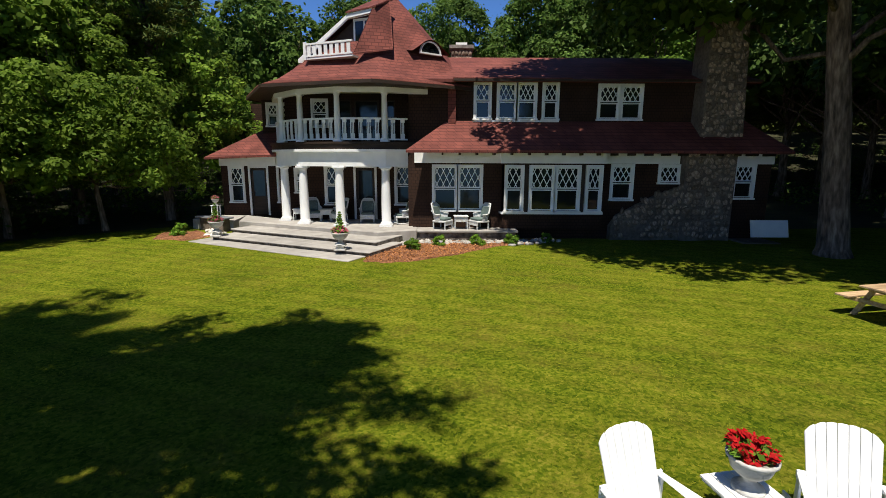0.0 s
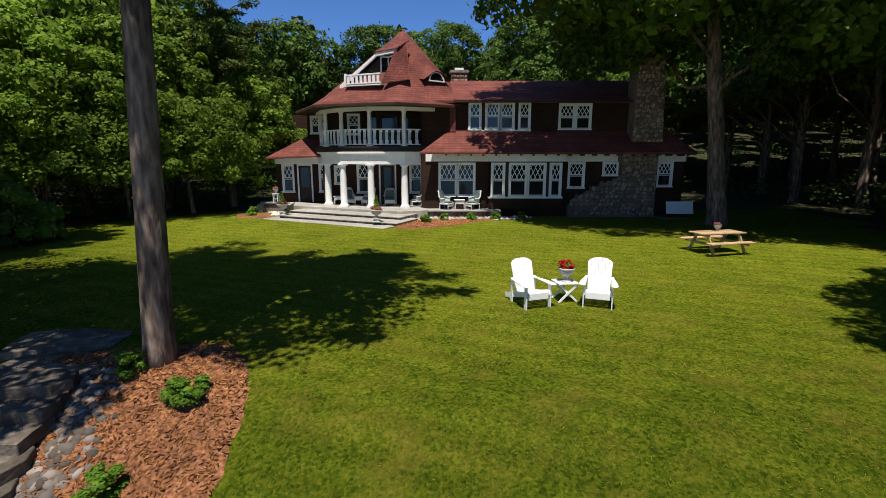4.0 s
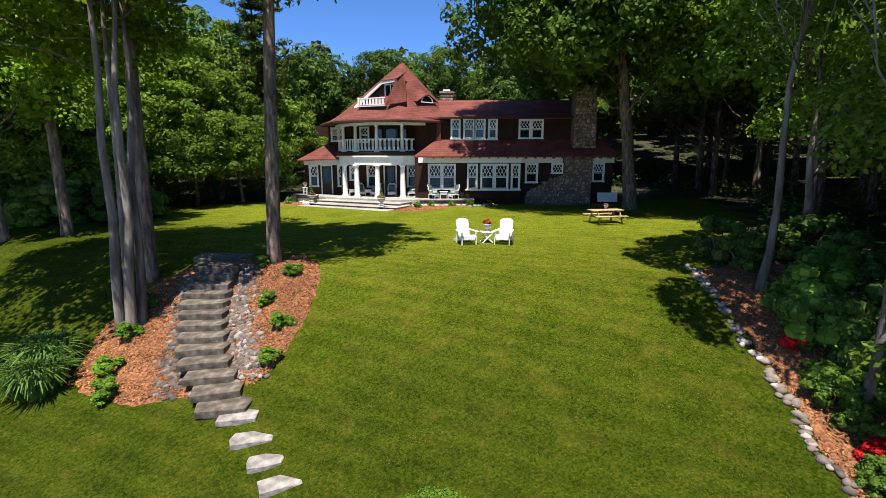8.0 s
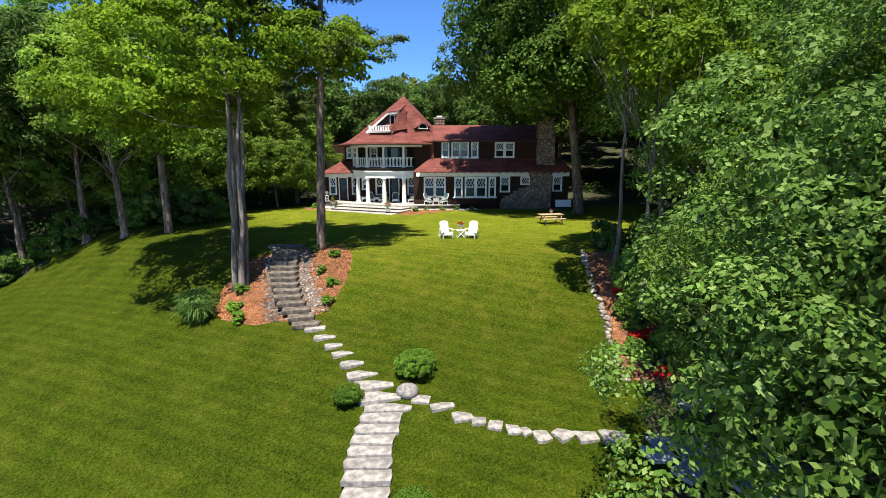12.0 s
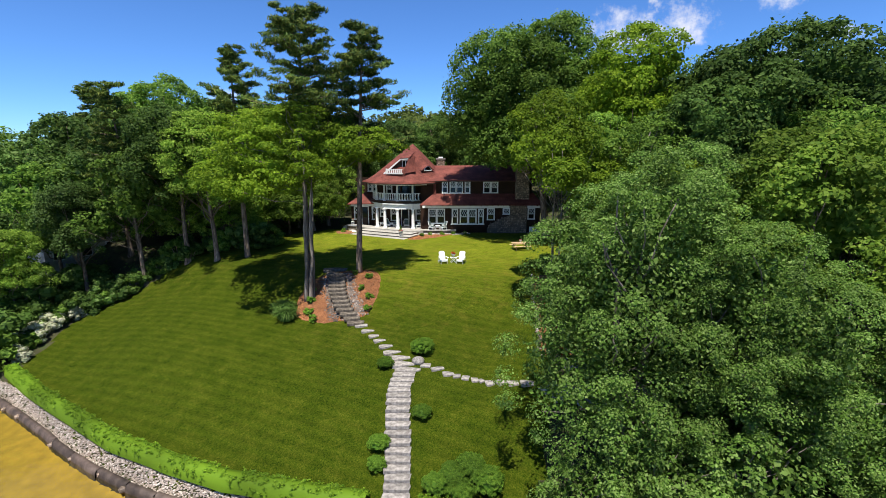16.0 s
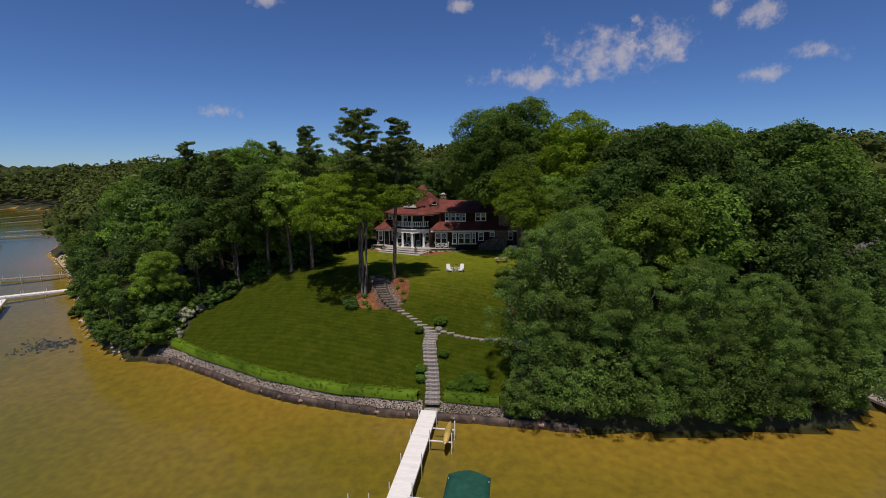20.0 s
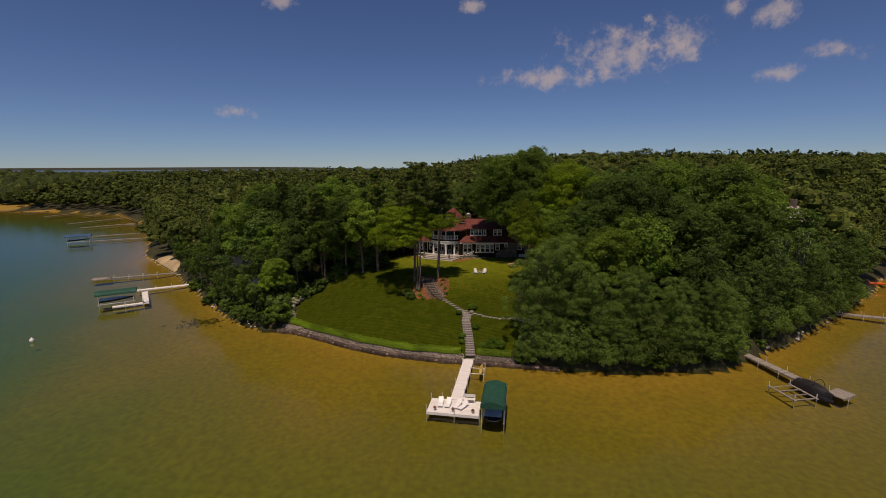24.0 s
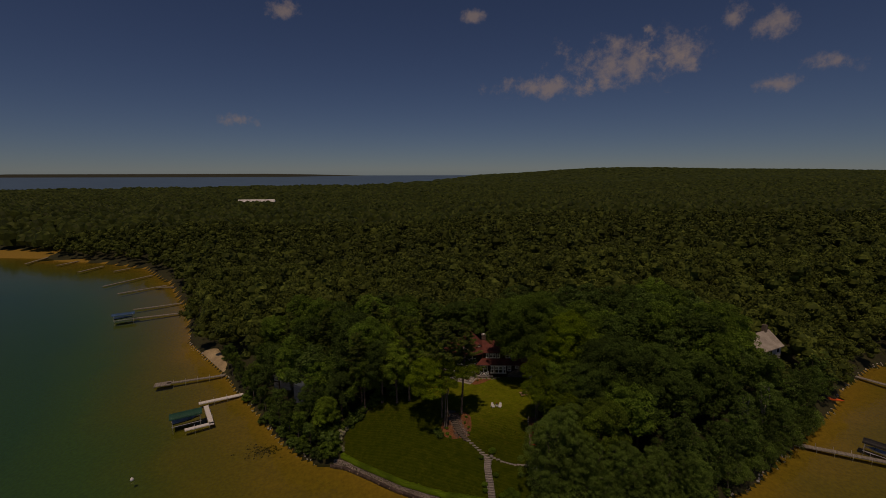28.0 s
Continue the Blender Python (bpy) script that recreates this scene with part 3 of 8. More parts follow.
def ground_z(x, y):
    x, y = np.asarray(x, float), np.asarray(y, float)
    d = land_d(x, y)
    z = np.interp(np.where(d < 0, d * (1 + 1.0 * smooth01((-30 - x) / 60)), d), PROFILE_D, PROFILE_Z)
    z = z - 1.2 * smooth01((-18 - x) / 14) * smooth01((d - 2) / 5) * (1 - smooth01((d - 14) / 10))
    hill = 8.5 * smooth01((y - 14) / 60) * smooth01((x + 60) / 110) + 2.0 * smooth01((y - 60) / 200)
    hill = hill + 2.5 * smooth01((x - 16) / 50) * smooth01((d - 14) / 40) * (1 - smooth01((y - 14) / 60))
    hill = hill - (hill + 9.0) * smooth01((y - 260) / 420) * (1 - 0.8 * smooth01((x - 200) / 900))
    hill = hill + 42 * np.exp(-((x - 1250) / 800) ** 2 - ((y - 3500) / 700) ** 2) + 28 * np.exp(-((x - 2600) / 900) ** 2 - ((y - 3600) / 800) ** 2)
    roll = 1.5 * np.sin(x * 0.021 + 1) * np.sin(y * 0.017) * smooth01((y - 60) / 100)
    far = smooth01((y - np.interp(x, FAR_X, FAR_Y)) / 60)
    far_shore = -14 + 26 * smooth01((y - 3600) / 500) * smooth01((-500 - x) / 1500)
    return np.where(d > 0, z + (hill + roll) * smooth01((d - 14) / 20), z) * (1 - far) + far * far_shore


def gz(x, y):
    return float(ground_z(x, y))


LEFT_Y = np.array([-34, -26, -22, -19, -17, -13.9, -9.8, -1.5, 3])
LEFT_X = np.array([-30.8, -30.6, -31.2, -31.6, -31, -27.5, -22.5, -17, -13])
RIGHT_Y = np.array([-42, -36, -33, -30.5, -20.5, -14, -8, -2])
RIGHT_X = np.array([6.8, 8.2, 9.0, 9.3, 10.2, 15.5, 19.5, 22])


def on_lawn(x, y, grow=0.0):
    return (x > np.interp(y, LEFT_Y, LEFT_X) - grow) & (x < np.interp(y, RIGHT_Y, RIGHT_X) + grow) & (y < 3 + grow) & (land_d(x, y) > 0.9)


def axis(*runs):
    return np.concatenate([np.arange(a, b, s) for a, b, s in runs])


far_out = np.array([300, 420, 580, 800, 1100, 1500, 2000, 2700, 3600, 4800.0])
gx = np.concatenate([-far_out[::-1], axis((-260, -130, 2), (-130, -36, 1.5), (-36, 16, 0.5), (16, 60, 1.5), (60, 170, 2), (170, 261, 6)), far_out])
gy = np.concatenate([-far_out[::-1], axis((-260, -120, 10), (-120, -52, 3), (-52, 14, 0.5), (14, 60, 1.5), (60, 261, 4)), far_out])
GX, GY = np.meshgrid(gx, gy)
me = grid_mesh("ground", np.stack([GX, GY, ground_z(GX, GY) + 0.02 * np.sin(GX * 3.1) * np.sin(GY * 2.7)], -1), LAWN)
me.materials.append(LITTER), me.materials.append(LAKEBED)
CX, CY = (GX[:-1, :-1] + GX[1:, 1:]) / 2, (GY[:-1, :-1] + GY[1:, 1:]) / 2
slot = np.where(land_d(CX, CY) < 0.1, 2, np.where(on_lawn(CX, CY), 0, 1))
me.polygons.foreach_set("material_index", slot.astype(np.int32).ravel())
tagged(new("ground", me), "mown lawn sloping to the lake, woodland floor around", "ground", kind="structure")
me = grid_mesh("water", np.array([[[x, y, WATER_Z] for x in (-4900, 0, 4900)] for y in (-4900, 0, 4900)], float), WATER)
tagged(new("water", me), "clear shallow lake, golden over sand, green where deep", "lake", kind="structure")


BAY = surf("ruffled_bay_water", [(0.06, 0.12, 0.19), (0.08, 0.15, 0.23)], 0.01, 0.55, 0.0, big=0.1, world_space=True, spec=0.3)
me = grid_mesh("water", np.array([[[x, y, WATER_Z + 0.4] for x in (-4900, -1500, 900)] for y in (1000, 3000, 4900)], float), BAY)
tagged(new("water", me), "deep blue ruffled water of the wide bay", "bay", kind="structure")


# ---- trees ----
TREE_CACHE = {}


def limb_path(rng, a, b, sag=0.12, n=4):
    a, b = np.array(a, float), np.array(b, float)
    pts = [a + (b - a) * k / n for k in range(n + 1)]
    for k in range(1, n):
        pts[k] = pts[k] + rng.normal(size=3) * sag * np.linalg.norm(b - a) * 0.3
    return [tuple(p) for p in pts]


def broadleaf_meshes(key, seed, blobs, H, trunk_r, clusters, per, leaf, leafmat, bark, stems=1, spread=0.6, cr=(0.8, 1.5), fork=0.55, heart=0.72, flat=0.72):
    if key in TREE_CACHE:
        return TREE_CACHE[key]
    rng = np.random.default_rng(seed)
    quads, cen = crown_quads(rng, blobs, clusters, cr, per, leaf, heart=heart, flat=flat)
    crown = quads_mesh("crown", quads, leafmat)
    bm = bmesh.new()
    for s in range(stems):
        an = 2 * math.pi * s / stems + 0.6
        o = (0.45 * trunk_r * stems * math.cos(an) * (stems > 1), 0.45 * trunk_r * stems * math.sin(an) * (stems > 1), -0.4)
        topz = H * rng.uniform(0.62, 0.75)
        top = (o[0] + spread * 2 * math.cos(an) * (stems > 1) + rng.normal() * 0.3, o[1] + spread * 2 * math.sin(an) * (stems > 1) + rng.normal() * 0.3, topz)
        path = limb_path(rng, o, top, 0.016, 6)
        path.insert(1, (o[0] * 1.02, o[1] * 1.02, 0.35))
        rad = [trunk_r * f for f in (1.75, 1.12, 0.95, 0.85, 0.74, 0.6, 0.42, 0.2)]
        tube(bm, path, rad, 10)
        near = cen[rng.choice(len(cen), 12 // stems + 3, replace=False)]
        for c in near:
            h = min(max(c[2] * fork, H * 0.4 * fork), topz * 0.92)
            f = h / topz
            st = np.array(o) + (np.array(top) - np.array(o)) * f
            tube(bm, limb_path(rng, (st[0], st[1], h), c, 0.12), [trunk_r * 0.42 * (1.1 - f), trunk_r * 0.3 * (1.1 - f), trunk_r * 0.2, trunk_r * 0.11, 0.03], 5)
    trunk = mesh_of("trunk", bm, bark, smooth=True)
    TREE_CACHE[key] = (trunk, crown)
    return trunk, crown


def pine_meshes(key, seed, H, trunk_r, bare, R, lean=(0, 0), per=26, sparse=1.0):
    if key in TREE_CACHE:
        return TREE_CACHE[key]
    rng = np.random.default_rng(seed)
    bm = bmesh.new()
    n = 9
    path = [(lean[0] * (k / n) ** 1.2, lean[1] * (k / n) ** 1.2, -0.3 + (H + 0.3) * k / n) for k in range(n + 1)]
    path.insert(1, (lean[0] * 0.01, lean[1] * 0.01, 0.5))
    tube(bm, path, [trunk_r * f for f in (1.4, 1.08, 1.0, 0.92, 0.85, 0.76, 0.66, 0.54, 0.4, 0.24, 0.06)], 10)
    cen, rad = [], []
    tiers = int(11 * sparse ** 0.5)
    for tier in range(tiers):
        f0 = bare + (1 - bare) * (tier + 0.3) / tiers
        g = (f0 - bare) / (1 - bare)
        for k in range(int(rng.integers(3, 6))):
            f = f0 + rng.uniform(-0.012, 0.012)
            z = f * H
            an = rng.uniform(0, 2 * math.pi)
            ln = R * (1.0 - 0.72 * g ** 1.4) * rng.uniform(0.4, 1.1)
            b = (lean[0] * f ** 1.2, lean[1] * f ** 1.2, z)
            e = (b[0] + ln * math.cos(an), b[1] + ln * math.sin(an), z + ln * rng.uniform(0.05, 0.4))
            tube(bm, limb_path(rng, b, e, 0.1, 3), [0.07 * (1.2 - g), 0.05, 0.035, 0.015], 4)
            for q in (0.4, 0.62, 0.82, 1.0):
                cen.append([b[i] + (e[i] - b[i]) * q + rng.normal() * 0.16 for i in range(3)])
                rad.append(rng.uniform(0.42, 0.78) * (1.1 - 0.35 * g))
    cen.append([lean[0], lean[1], H]), rad.append(0.5)
    trunk = mesh_of("trunk", bm, BARK, smooth=True)
    crown = quads_mesh("crown", leaves(rng, np.array(cen), np.array(rad), per, 0.2, 0.38, 0.2, 0.5), NEEDLE)
    TREE_CACHE[key] = (trunk, crown)
    return trunk, crown


def plant(name, meshes, label, category, x, y, s=1.0, turn=0.0, group="", z=None):
    ob = new(name)
    ob.matrix_basis = Matrix.Translation((x, y, gz(x, y) - 0.03 if z is None else z)) @ Matrix.Rotation(turn, 4, "Z") @ Matrix.Scale(s, 4)
    tagged(ob, label, category, group)
    for nm, me in zip(("trunk", "crown"), meshes):
        c = new(nm, me)
        c.parent = ob
    return ob


def maple(v, close=False):
    # close trees of the first kind get the painted-sunlit leaf colour
    mat_ = (SUNLEAF if close else LEAF, DARKLEAF, LEAF, SILVERLEAF)[v % 4]
    blobs = dome(50 + v, 17.0 + 0.6 * (v % 3), 5.6, 5.2, 10)
    if close:
        return broadleaf_meshes(("maple_close", v), 60 + v, blobs, 17, 0.3, 170, 120, 0.14, mat_, BARK, cr=(0.8, 1.4), heart=0.5)
    return broadleaf_meshes(("maple", v), 60 + v, blobs, 17, 0.3, 84, 66, 0.2, mat_, BARK, cr=(0.9, 1.55), heart=0.64)


def slim(v, far=False):
    rr = random.Random(80 + v)
    blobs = [(rr.uniform(-1, 1), rr.uniform(-1, 1), 8.6, 2.2, 2.2, 3.4), (1.5 * math.cos(v), 1.5 * math.sin(v), 5.2, 1.7, 1.7, 1.6), (-1.3 * math.cos(v), 1.2, 6.6, 1.6, 1.6, 1.5), (0.3, -1.2, 10.6, 1.6, 1.6, 1.5)]
    if far:
        return broadleaf_meshes(("slim_far", v), 90 + v, blobs, 12, 0.15, 46, 44, 0.16, (SILVERLEAF, LEAF, DARKLEAF)[v % 3], PALEBARK, cr=(0.6, 1.1))
    return broadleaf_meshes(("slim", v), 90 + v, blobs, 12, 0.15, 90, 80, 0.1, (LEAF, SUNLEAF, LOCUST)[v % 3], PALEBARK, cr=(0.5, 0.95), heart=0.45)


def bush(v, mat_=None):
    key = ("bush", v, (mat_ or DARKLEAF).name)
    if key not in TREE_CACHE:
        rng = np.random.default_rng(300 + v)
        cen = blob_points(rng, [(0, 0, 0.75, 0.9, 0.9, 0.75), (0.6, 0.2, 0.5, 0.6, 0.6, 0.5)], 24)
        cr = quads_mesh("foliage", clumps(rng, cen, rng.uniform(0.26, 0.46, 24), 52, 0.06, 0.85, 0.6, 0.7), mat_ or DARKLEAF)
        bm = bmesh.new()
        for c in cen[:9]:
            tube(bm, [(0, 0, -0.1), (c[0] * 0.4, c[1] * 0.4, c[2] * 0.5), tuple(c)], [0.035, 0.025, 0.01], 4)
        TREE_CACHE[key] = (mesh_of("stems", bm, BARK), cr)
    return TREE_CACHE[key]


def shrub(name, x, y, s, label, v=0, mat_=None, category="shrub", group="", squash=1.0):
    ob = new(name)
    ob.matrix_basis = Matrix.Translation((x, y, gz(x, y) - 0.02)) @ Matrix.Rotation(v * 1.7 + x, 4, "Z") @ Matrix.Diagonal((s, s, s * squash, 1))
    tagged(ob, label, category, group)
    for nm, me in zip(("stems", "foliage"), bush(v % 3, mat_)):
        c = new(nm, me)
        c.parent = ob
    return ob


# the named trees round the lawn
layers = [(-2.0, 1.6, 12.0, 4.4, 4.2, 1.9), (-5.4, 1.6, 10.2, 3.0, 3.0, 1.3), (0.4, 2.6, 11.2, 2.6, 2.6, 1.3), (-3.6, -1.6, 9.6, 3.2, 2.6, 1.2), (-0.6, 2.2, 14.0, 3.0, 3.0, 1.4), (-3.6, 4.2, 9.2, 3.2, 3.0, 1.2), (-4.0, 1.8, 13.6, 2.8, 2.8, 1.2), (-0.2, -0.6, 10.2, 2.2, 2.0, 1.0), (-6.6, 2.6, 8.6, 2.2, 2.2, 1.0), (3.6, 2.4, 12.4, 2.7, 2.5, 1.3), (5.4, 2.6, 11.6, 2.1, 2.1, 1.1)]
plant("locust_tree", broadleaf_meshes("locust", 7, layers, 16.0, 0.15, 360, 120, 0.1, LOCUST, PALEBARK, stems=4, spread=0.25, cr=(0.6, 1.2), fork=0.86, heart=0.6, flat=0.42), "tall locust with four pale stems beside the stone steps", "tree", -8.5, -22.0)
plant("pine_tree", pine_meshes("pine_a", 11, 20.3, 0.25, 0.5, 4.3, (0.9, 0.5), 90, 2.4), "tall lean pine with a bare trunk in the mulch bed", "tree", -5.0, -18.9)
plant("pine_tree", pine_meshes("pine_c", 12, 22.0, 0.23, 0.6, 5.2, (0.5, 0.3), 90, 2.2), "tall pine with an open crown behind the locust", "tree", -9.4, -19.4)
for px, py, h, k in ((-17.4, -13.2, 1.02, 1), (-29.0, -12.0, 0.98, 2), (-14.2, 5.5, 0.95, 0), (-23.2, 4, 0.9, 1), (-40, 0, 0.95, 2), (-52, 8, 0.9, 0)):
    plant("pine_tree", pine_meshes("pine_b%d" % k, 20 + k, 19.5, 0.24, 0.42, 3.6, (0.9 * k - 0.7, 0), 70, 2.6), "tall dark white pine among the broadleaf trees", "tree", px, py, h, k * 2.1, "pines left of the house")
big = [(-3, 0, 17, 6.4, 6.4, 6.4), (-8, 1.0, 14.5, 4.4, 4.4, 3.8), (-6, -1, 20, 4.6, 4.6, 4.0), (-5.5, -3, 12, 3.8, 3.8, 2.8), (3.5, -2.5, 13, 4.4, 4.2, 3.6), (-1, -5.0, 13.5, 4.2, 3.6, 3.0), (-3, 4, 12, 4.6, 4.2, 3.6), (3.6, 3.5, 16, 4.4, 4.4, 4), (0.5, 0, 21.5, 4.2, 4.2, 3.4), (2.0, -4.5, 9.0, 3.6, 3.0, 1.9), (5.2, 0, 9.4, 3.4, 3.2, 2.0), (-8.2, -2.2, 17.5, 3.4, 3.2, 2.8), (-1.5, -2.6, 17.0, 4.4, 3.8, 3.2), (-5.6, -1.2, 14.5, 3.9, 3.6, 2.6), (2.2, -1.2, 17.5, 4.2, 3.8, 3.2)]
oldest = plant("maple_tree", broadleaf_meshes("old_maple", 5, [(a + 1.7, b, z * 0.93, p, q, r) for a, b, z, p, q, r in big], 22.5, 0.44, 520, 115, 0.15, LEAF, BARK, cr=(0.95, 1.7), fork=0.7, heart=0.82), "huge old maple with a scarred trunk beside the house", "tree", 14.2, -3.4)
oldest.matrix_basis = oldest.matrix_basis @ Matrix.Rotation(radians(-5), 4, "Y")
plant("maple_tree", broadleaf_meshes("spreading_maple", 6, dome(3, 18.0, 9.4, 4.5, 14, 0.4), 18.0, 0.42, 260, 130, 0.15, DARKLEAF, BARK, cr=(0.9, 1.65), heart=0.64), "broad spreading maple with a mounded crown", "tree", 27.5, -21.5)
plant("maple_tree", broadleaf_meshes("feathery_maple", 8, dome(5, 20.5, 6.0, 7.0, 11), 20.5, 0.34, 230, 110, 0.13, LOCUST, BARK, cr=(0.8, 1.4)), "tall light-green tree behind the garden bed", "tree", 20.5, -11.5)
plant("maple_tree", broadleaf_meshes("spreading_maple", 6, big, 1, 1, 1, 1, 1, LEAF, BARK), "broad spreading maple with a mounded crown", "tree", 39.0, -15.0, 0.78, 2.0)
for k, (px, py, s) in enumerate(((-20.3, -13.6, 0.8), (-24.0, -12.4, 0.85), (-27.7, -6.6, 0.95), (-33, -8, 0.9), (-38, -12, 0.75), (-39.5, -18, 0.6), (-28, -13.4, 0.7), (-33.5, -14.2, 0.65), (-36.0, -19.5, 0.5))):
    plant("maple_tree", maple(k % 4, k < 3 or k > 6), "broadleaf tree at the wooded edge of the lawn", "tree", px, py, s, k * 1.3, "trees along the lawn edge")
def edge_maple(v):
    """A crown that widens towards the ground, as trees grow at the light edge of a wood."""
    rr = random.Random(200 + v)
    blobs = [(0, 0, 10.6, 1.5, 1.5, 1.6)]
    for z, off, r, count in ((8.9, 1.1, 1.5, 4), (7.0, 2.0, 1.7, 6), (5.0, 2.8, 1.7, 7), (3.2, 3.3, 1.5, 7)):
        for j in range(count):
            an = 2 * math.pi * (j + rr.uniform(-0.25, 0.25)) / count
            q = r * rr.uniform(0.8, 1.15)
            blobs.append((off * math.cos(an), off * math.sin(an), z + rr.uniform(-0.5, 0.5), q, q, q * 0.72))
    return broadleaf_meshes(("edge", v), 170 + v, blobs, 12.0, 0.16, 170, 90, 0.12, SUNLEAF, BARK, cr=(0.55, 1.05), heart=0.4)


for k, (px, py, s) in enumerate(((-15.0, 1.6, 0.8), (-17.6, -0.4, 0.85), (-20.0, -3.2, 0.9), (-22.4, -6.2, 0.85), (-25.4, -9.0, 0.8), (-14.6, 6.5, 1.0), (-17.8, 4.0, 1.2), (-20.8, 0.6, 1.3), (-24.6, -3.0, 1.25))):
    plant("maple_tree", edge_maple(k % 2), "leafy maple spreading low at the edge of the wood", "tree", px, py, s, k * 1.9, "leafy maples at the edge of the wood")
for k, (px, py, s) in enumerate(((14.6, -19.0, 1.05), (14.4, -23.8, 0.95), (13.4, -26.0, 0.9), (19.5, -19.2, 1.05), (18.2, -14.5, 1.1), (16.8, -29.5, 1.0), (16.2, -24.6, 1.05))):
    plant("slim_tree", slim(k % 3), "slender tree with a pale trunk in the garden bed", "tree", px, py, s, k * 2.3, "slender trees by the garden bed")
for k, (px, py, s) in enumerate(((10.7, -26.4, 1.0), (11.0, -22.2, 1.05))):
    plant("slim_tree", broadleaf_meshes("lofty", 97, [(-1.2, 0, 11.6, 1.9, 2.0, 1.5), (0.6, 0.8, 12.6, 1.6, 1.6, 1.4), (-0.6, -1.2, 10.4, 1.5, 1.5, 1.1), (0.0, 1.6, 10.6, 1.4, 1.4, 1.0)], 13.2, 0.11, 90, 80, 0.1, LOCUST, PALEBARK, cr=(0.5, 0.95), heart=0.6), "slender tree with a high light crown over the lawn's edge", "tree", px, py, s, k * 0.4, "slender trees by the garden bed")
plant("young_tree", broadleaf_meshes("sapling", 98, [(0, 0, 3.2, 1.5, 1.4, 1.5), (0.7, -0.5, 2.0, 1.2, 1.1, 1.0), (-0.8, 0.2, 2.3, 1.1, 1.1, 1.0)], 4.8, 0.07, 60, 90, 0.075, SUNLEAF, PALEBARK, stems=2, cr=(0.35, 0.65), heart=0.6), "low bright-leaved young tree in the garden bed", "tree", 11.7, -28.2)
low = [(0, 0, 8.2, 4.4, 4.2, 5.6), (-2.6, -0.6, 5.4, 3.5, 3.4, 3.9), (2.7, -0.6, 5.8, 3.3, 3.2, 4.0), (1.0, 0.5, 11.6, 2.9, 2.9, 3.2), (-0.5, -2.4, 3.0, 3.4, 2.6, 2.7), (-1.8, 1.2, 9.6, 2.8, 2.8, 3.0)]
for k, (px, up, s) in enumerate(((11.7, 5.2, 1.0), (17.4, 4.2, 0.85), (23.6, 3.8, 0.82), (30.0, 3.4, 0.72), (36.0, 3.2, 0.7), (14.6, 9.2, 0.95))):
    py = float(np.interp(px, SHORE_X, SHORE_Y)) + up
    plant("willow_tree", broadleaf_meshes(("fine", k % 2), 41 + k % 2, low, 14, 0.26, 215, 210, 0.058, BRIGHTLEAF, PALEBARK, stems=2, cr=(0.48, 0.9), heart=0.64), "round silvery-leaved tree overhanging the shore", "tree", px, py, s, (0.0, 2.2, 4.1, 1.2, 3.3, 5.2)[k], "trees overhanging the shore")
for k in range(22):
    px = 9.0 + 3.4 * k
    py = float(np.interp(px, SHORE_X, SHORE_Y)) + 1.1 + 0.4 * (k % 3)
    if k not in (9, 10):
        plant("willow_tree", broadleaf_meshes("sweep", 37, [(0, 0, 3.4, 2.5, 2.3, 2.2), (0.6, -1.6, 1.9, 2.2, 1.7, 1.4), (-1.2, -0.8, 2.3, 1.8, 1.7, 1.5)], 5.5, 0.14, 80, 80, 0.085, BRIGHTLEAF, PALEBARK, stems=2, cr=(0.45, 0.85)), "low leafy tree sweeping over the water's edge", "tree", px, py, 0.7 + 0.16 * (k % 3), k * 0.4 - 0.8, "low trees at the water's edge")
for k in range(13):
    px = -38.5 - 3.2 * k
    py = float(np.interp(px, SHORE_X, SHORE_Y)) + 2.4
    plant("slim_tree", slim(k % 3, True), "leafy young tree on the wooded bank", "tree", px, py, 0.5 + 0.1 * (k % 4), k * 1.1, "young trees on the bank")
for k, (px, py, s) in enumerate(((52.6, -26.6, 1.15), (51.0, -27.6, 1.0), (59.6, -22.4, 1.2))):
    key = ("birch", k % 2)
    plant("birch_tree", broadleaf_meshes(key, 140 + k % 2, [(0, 0, 10.6, 1.3, 1.3, 1.7), (0.7, 0.3, 9.0, 0.9, 0.9, 0.9)], 12.5, 0.14, 26, 50, 0.13, SILVERLEAF, BIRCHBARK, cr=(0.5, 0.9), heart=0.5), "white-barked birch near the shore", "tree", px, py, s, k * 2.0, "birches near the shore")

for k in range(12):
    px = 42.5 + 4.1 * k
    py = float(np.interp(px, SHORE_X, SHORE_Y)) + 4.6 + 1.2 * (k % 2)
    plant("willow_tree", broadleaf_meshes(("low", k % 2), 31 + k % 2, low, 14, 0.26, 86, 66, 0.15, SILVERLEAF, PALEBARK, stems=2, cr=(0.65, 1.1), heart=0.64), "round silvery-leaved tree overhanging the shore", "tree", px, py, 0.6 + 0.1 * (k % 3), k * 1.7, "trees overhanging the shore")

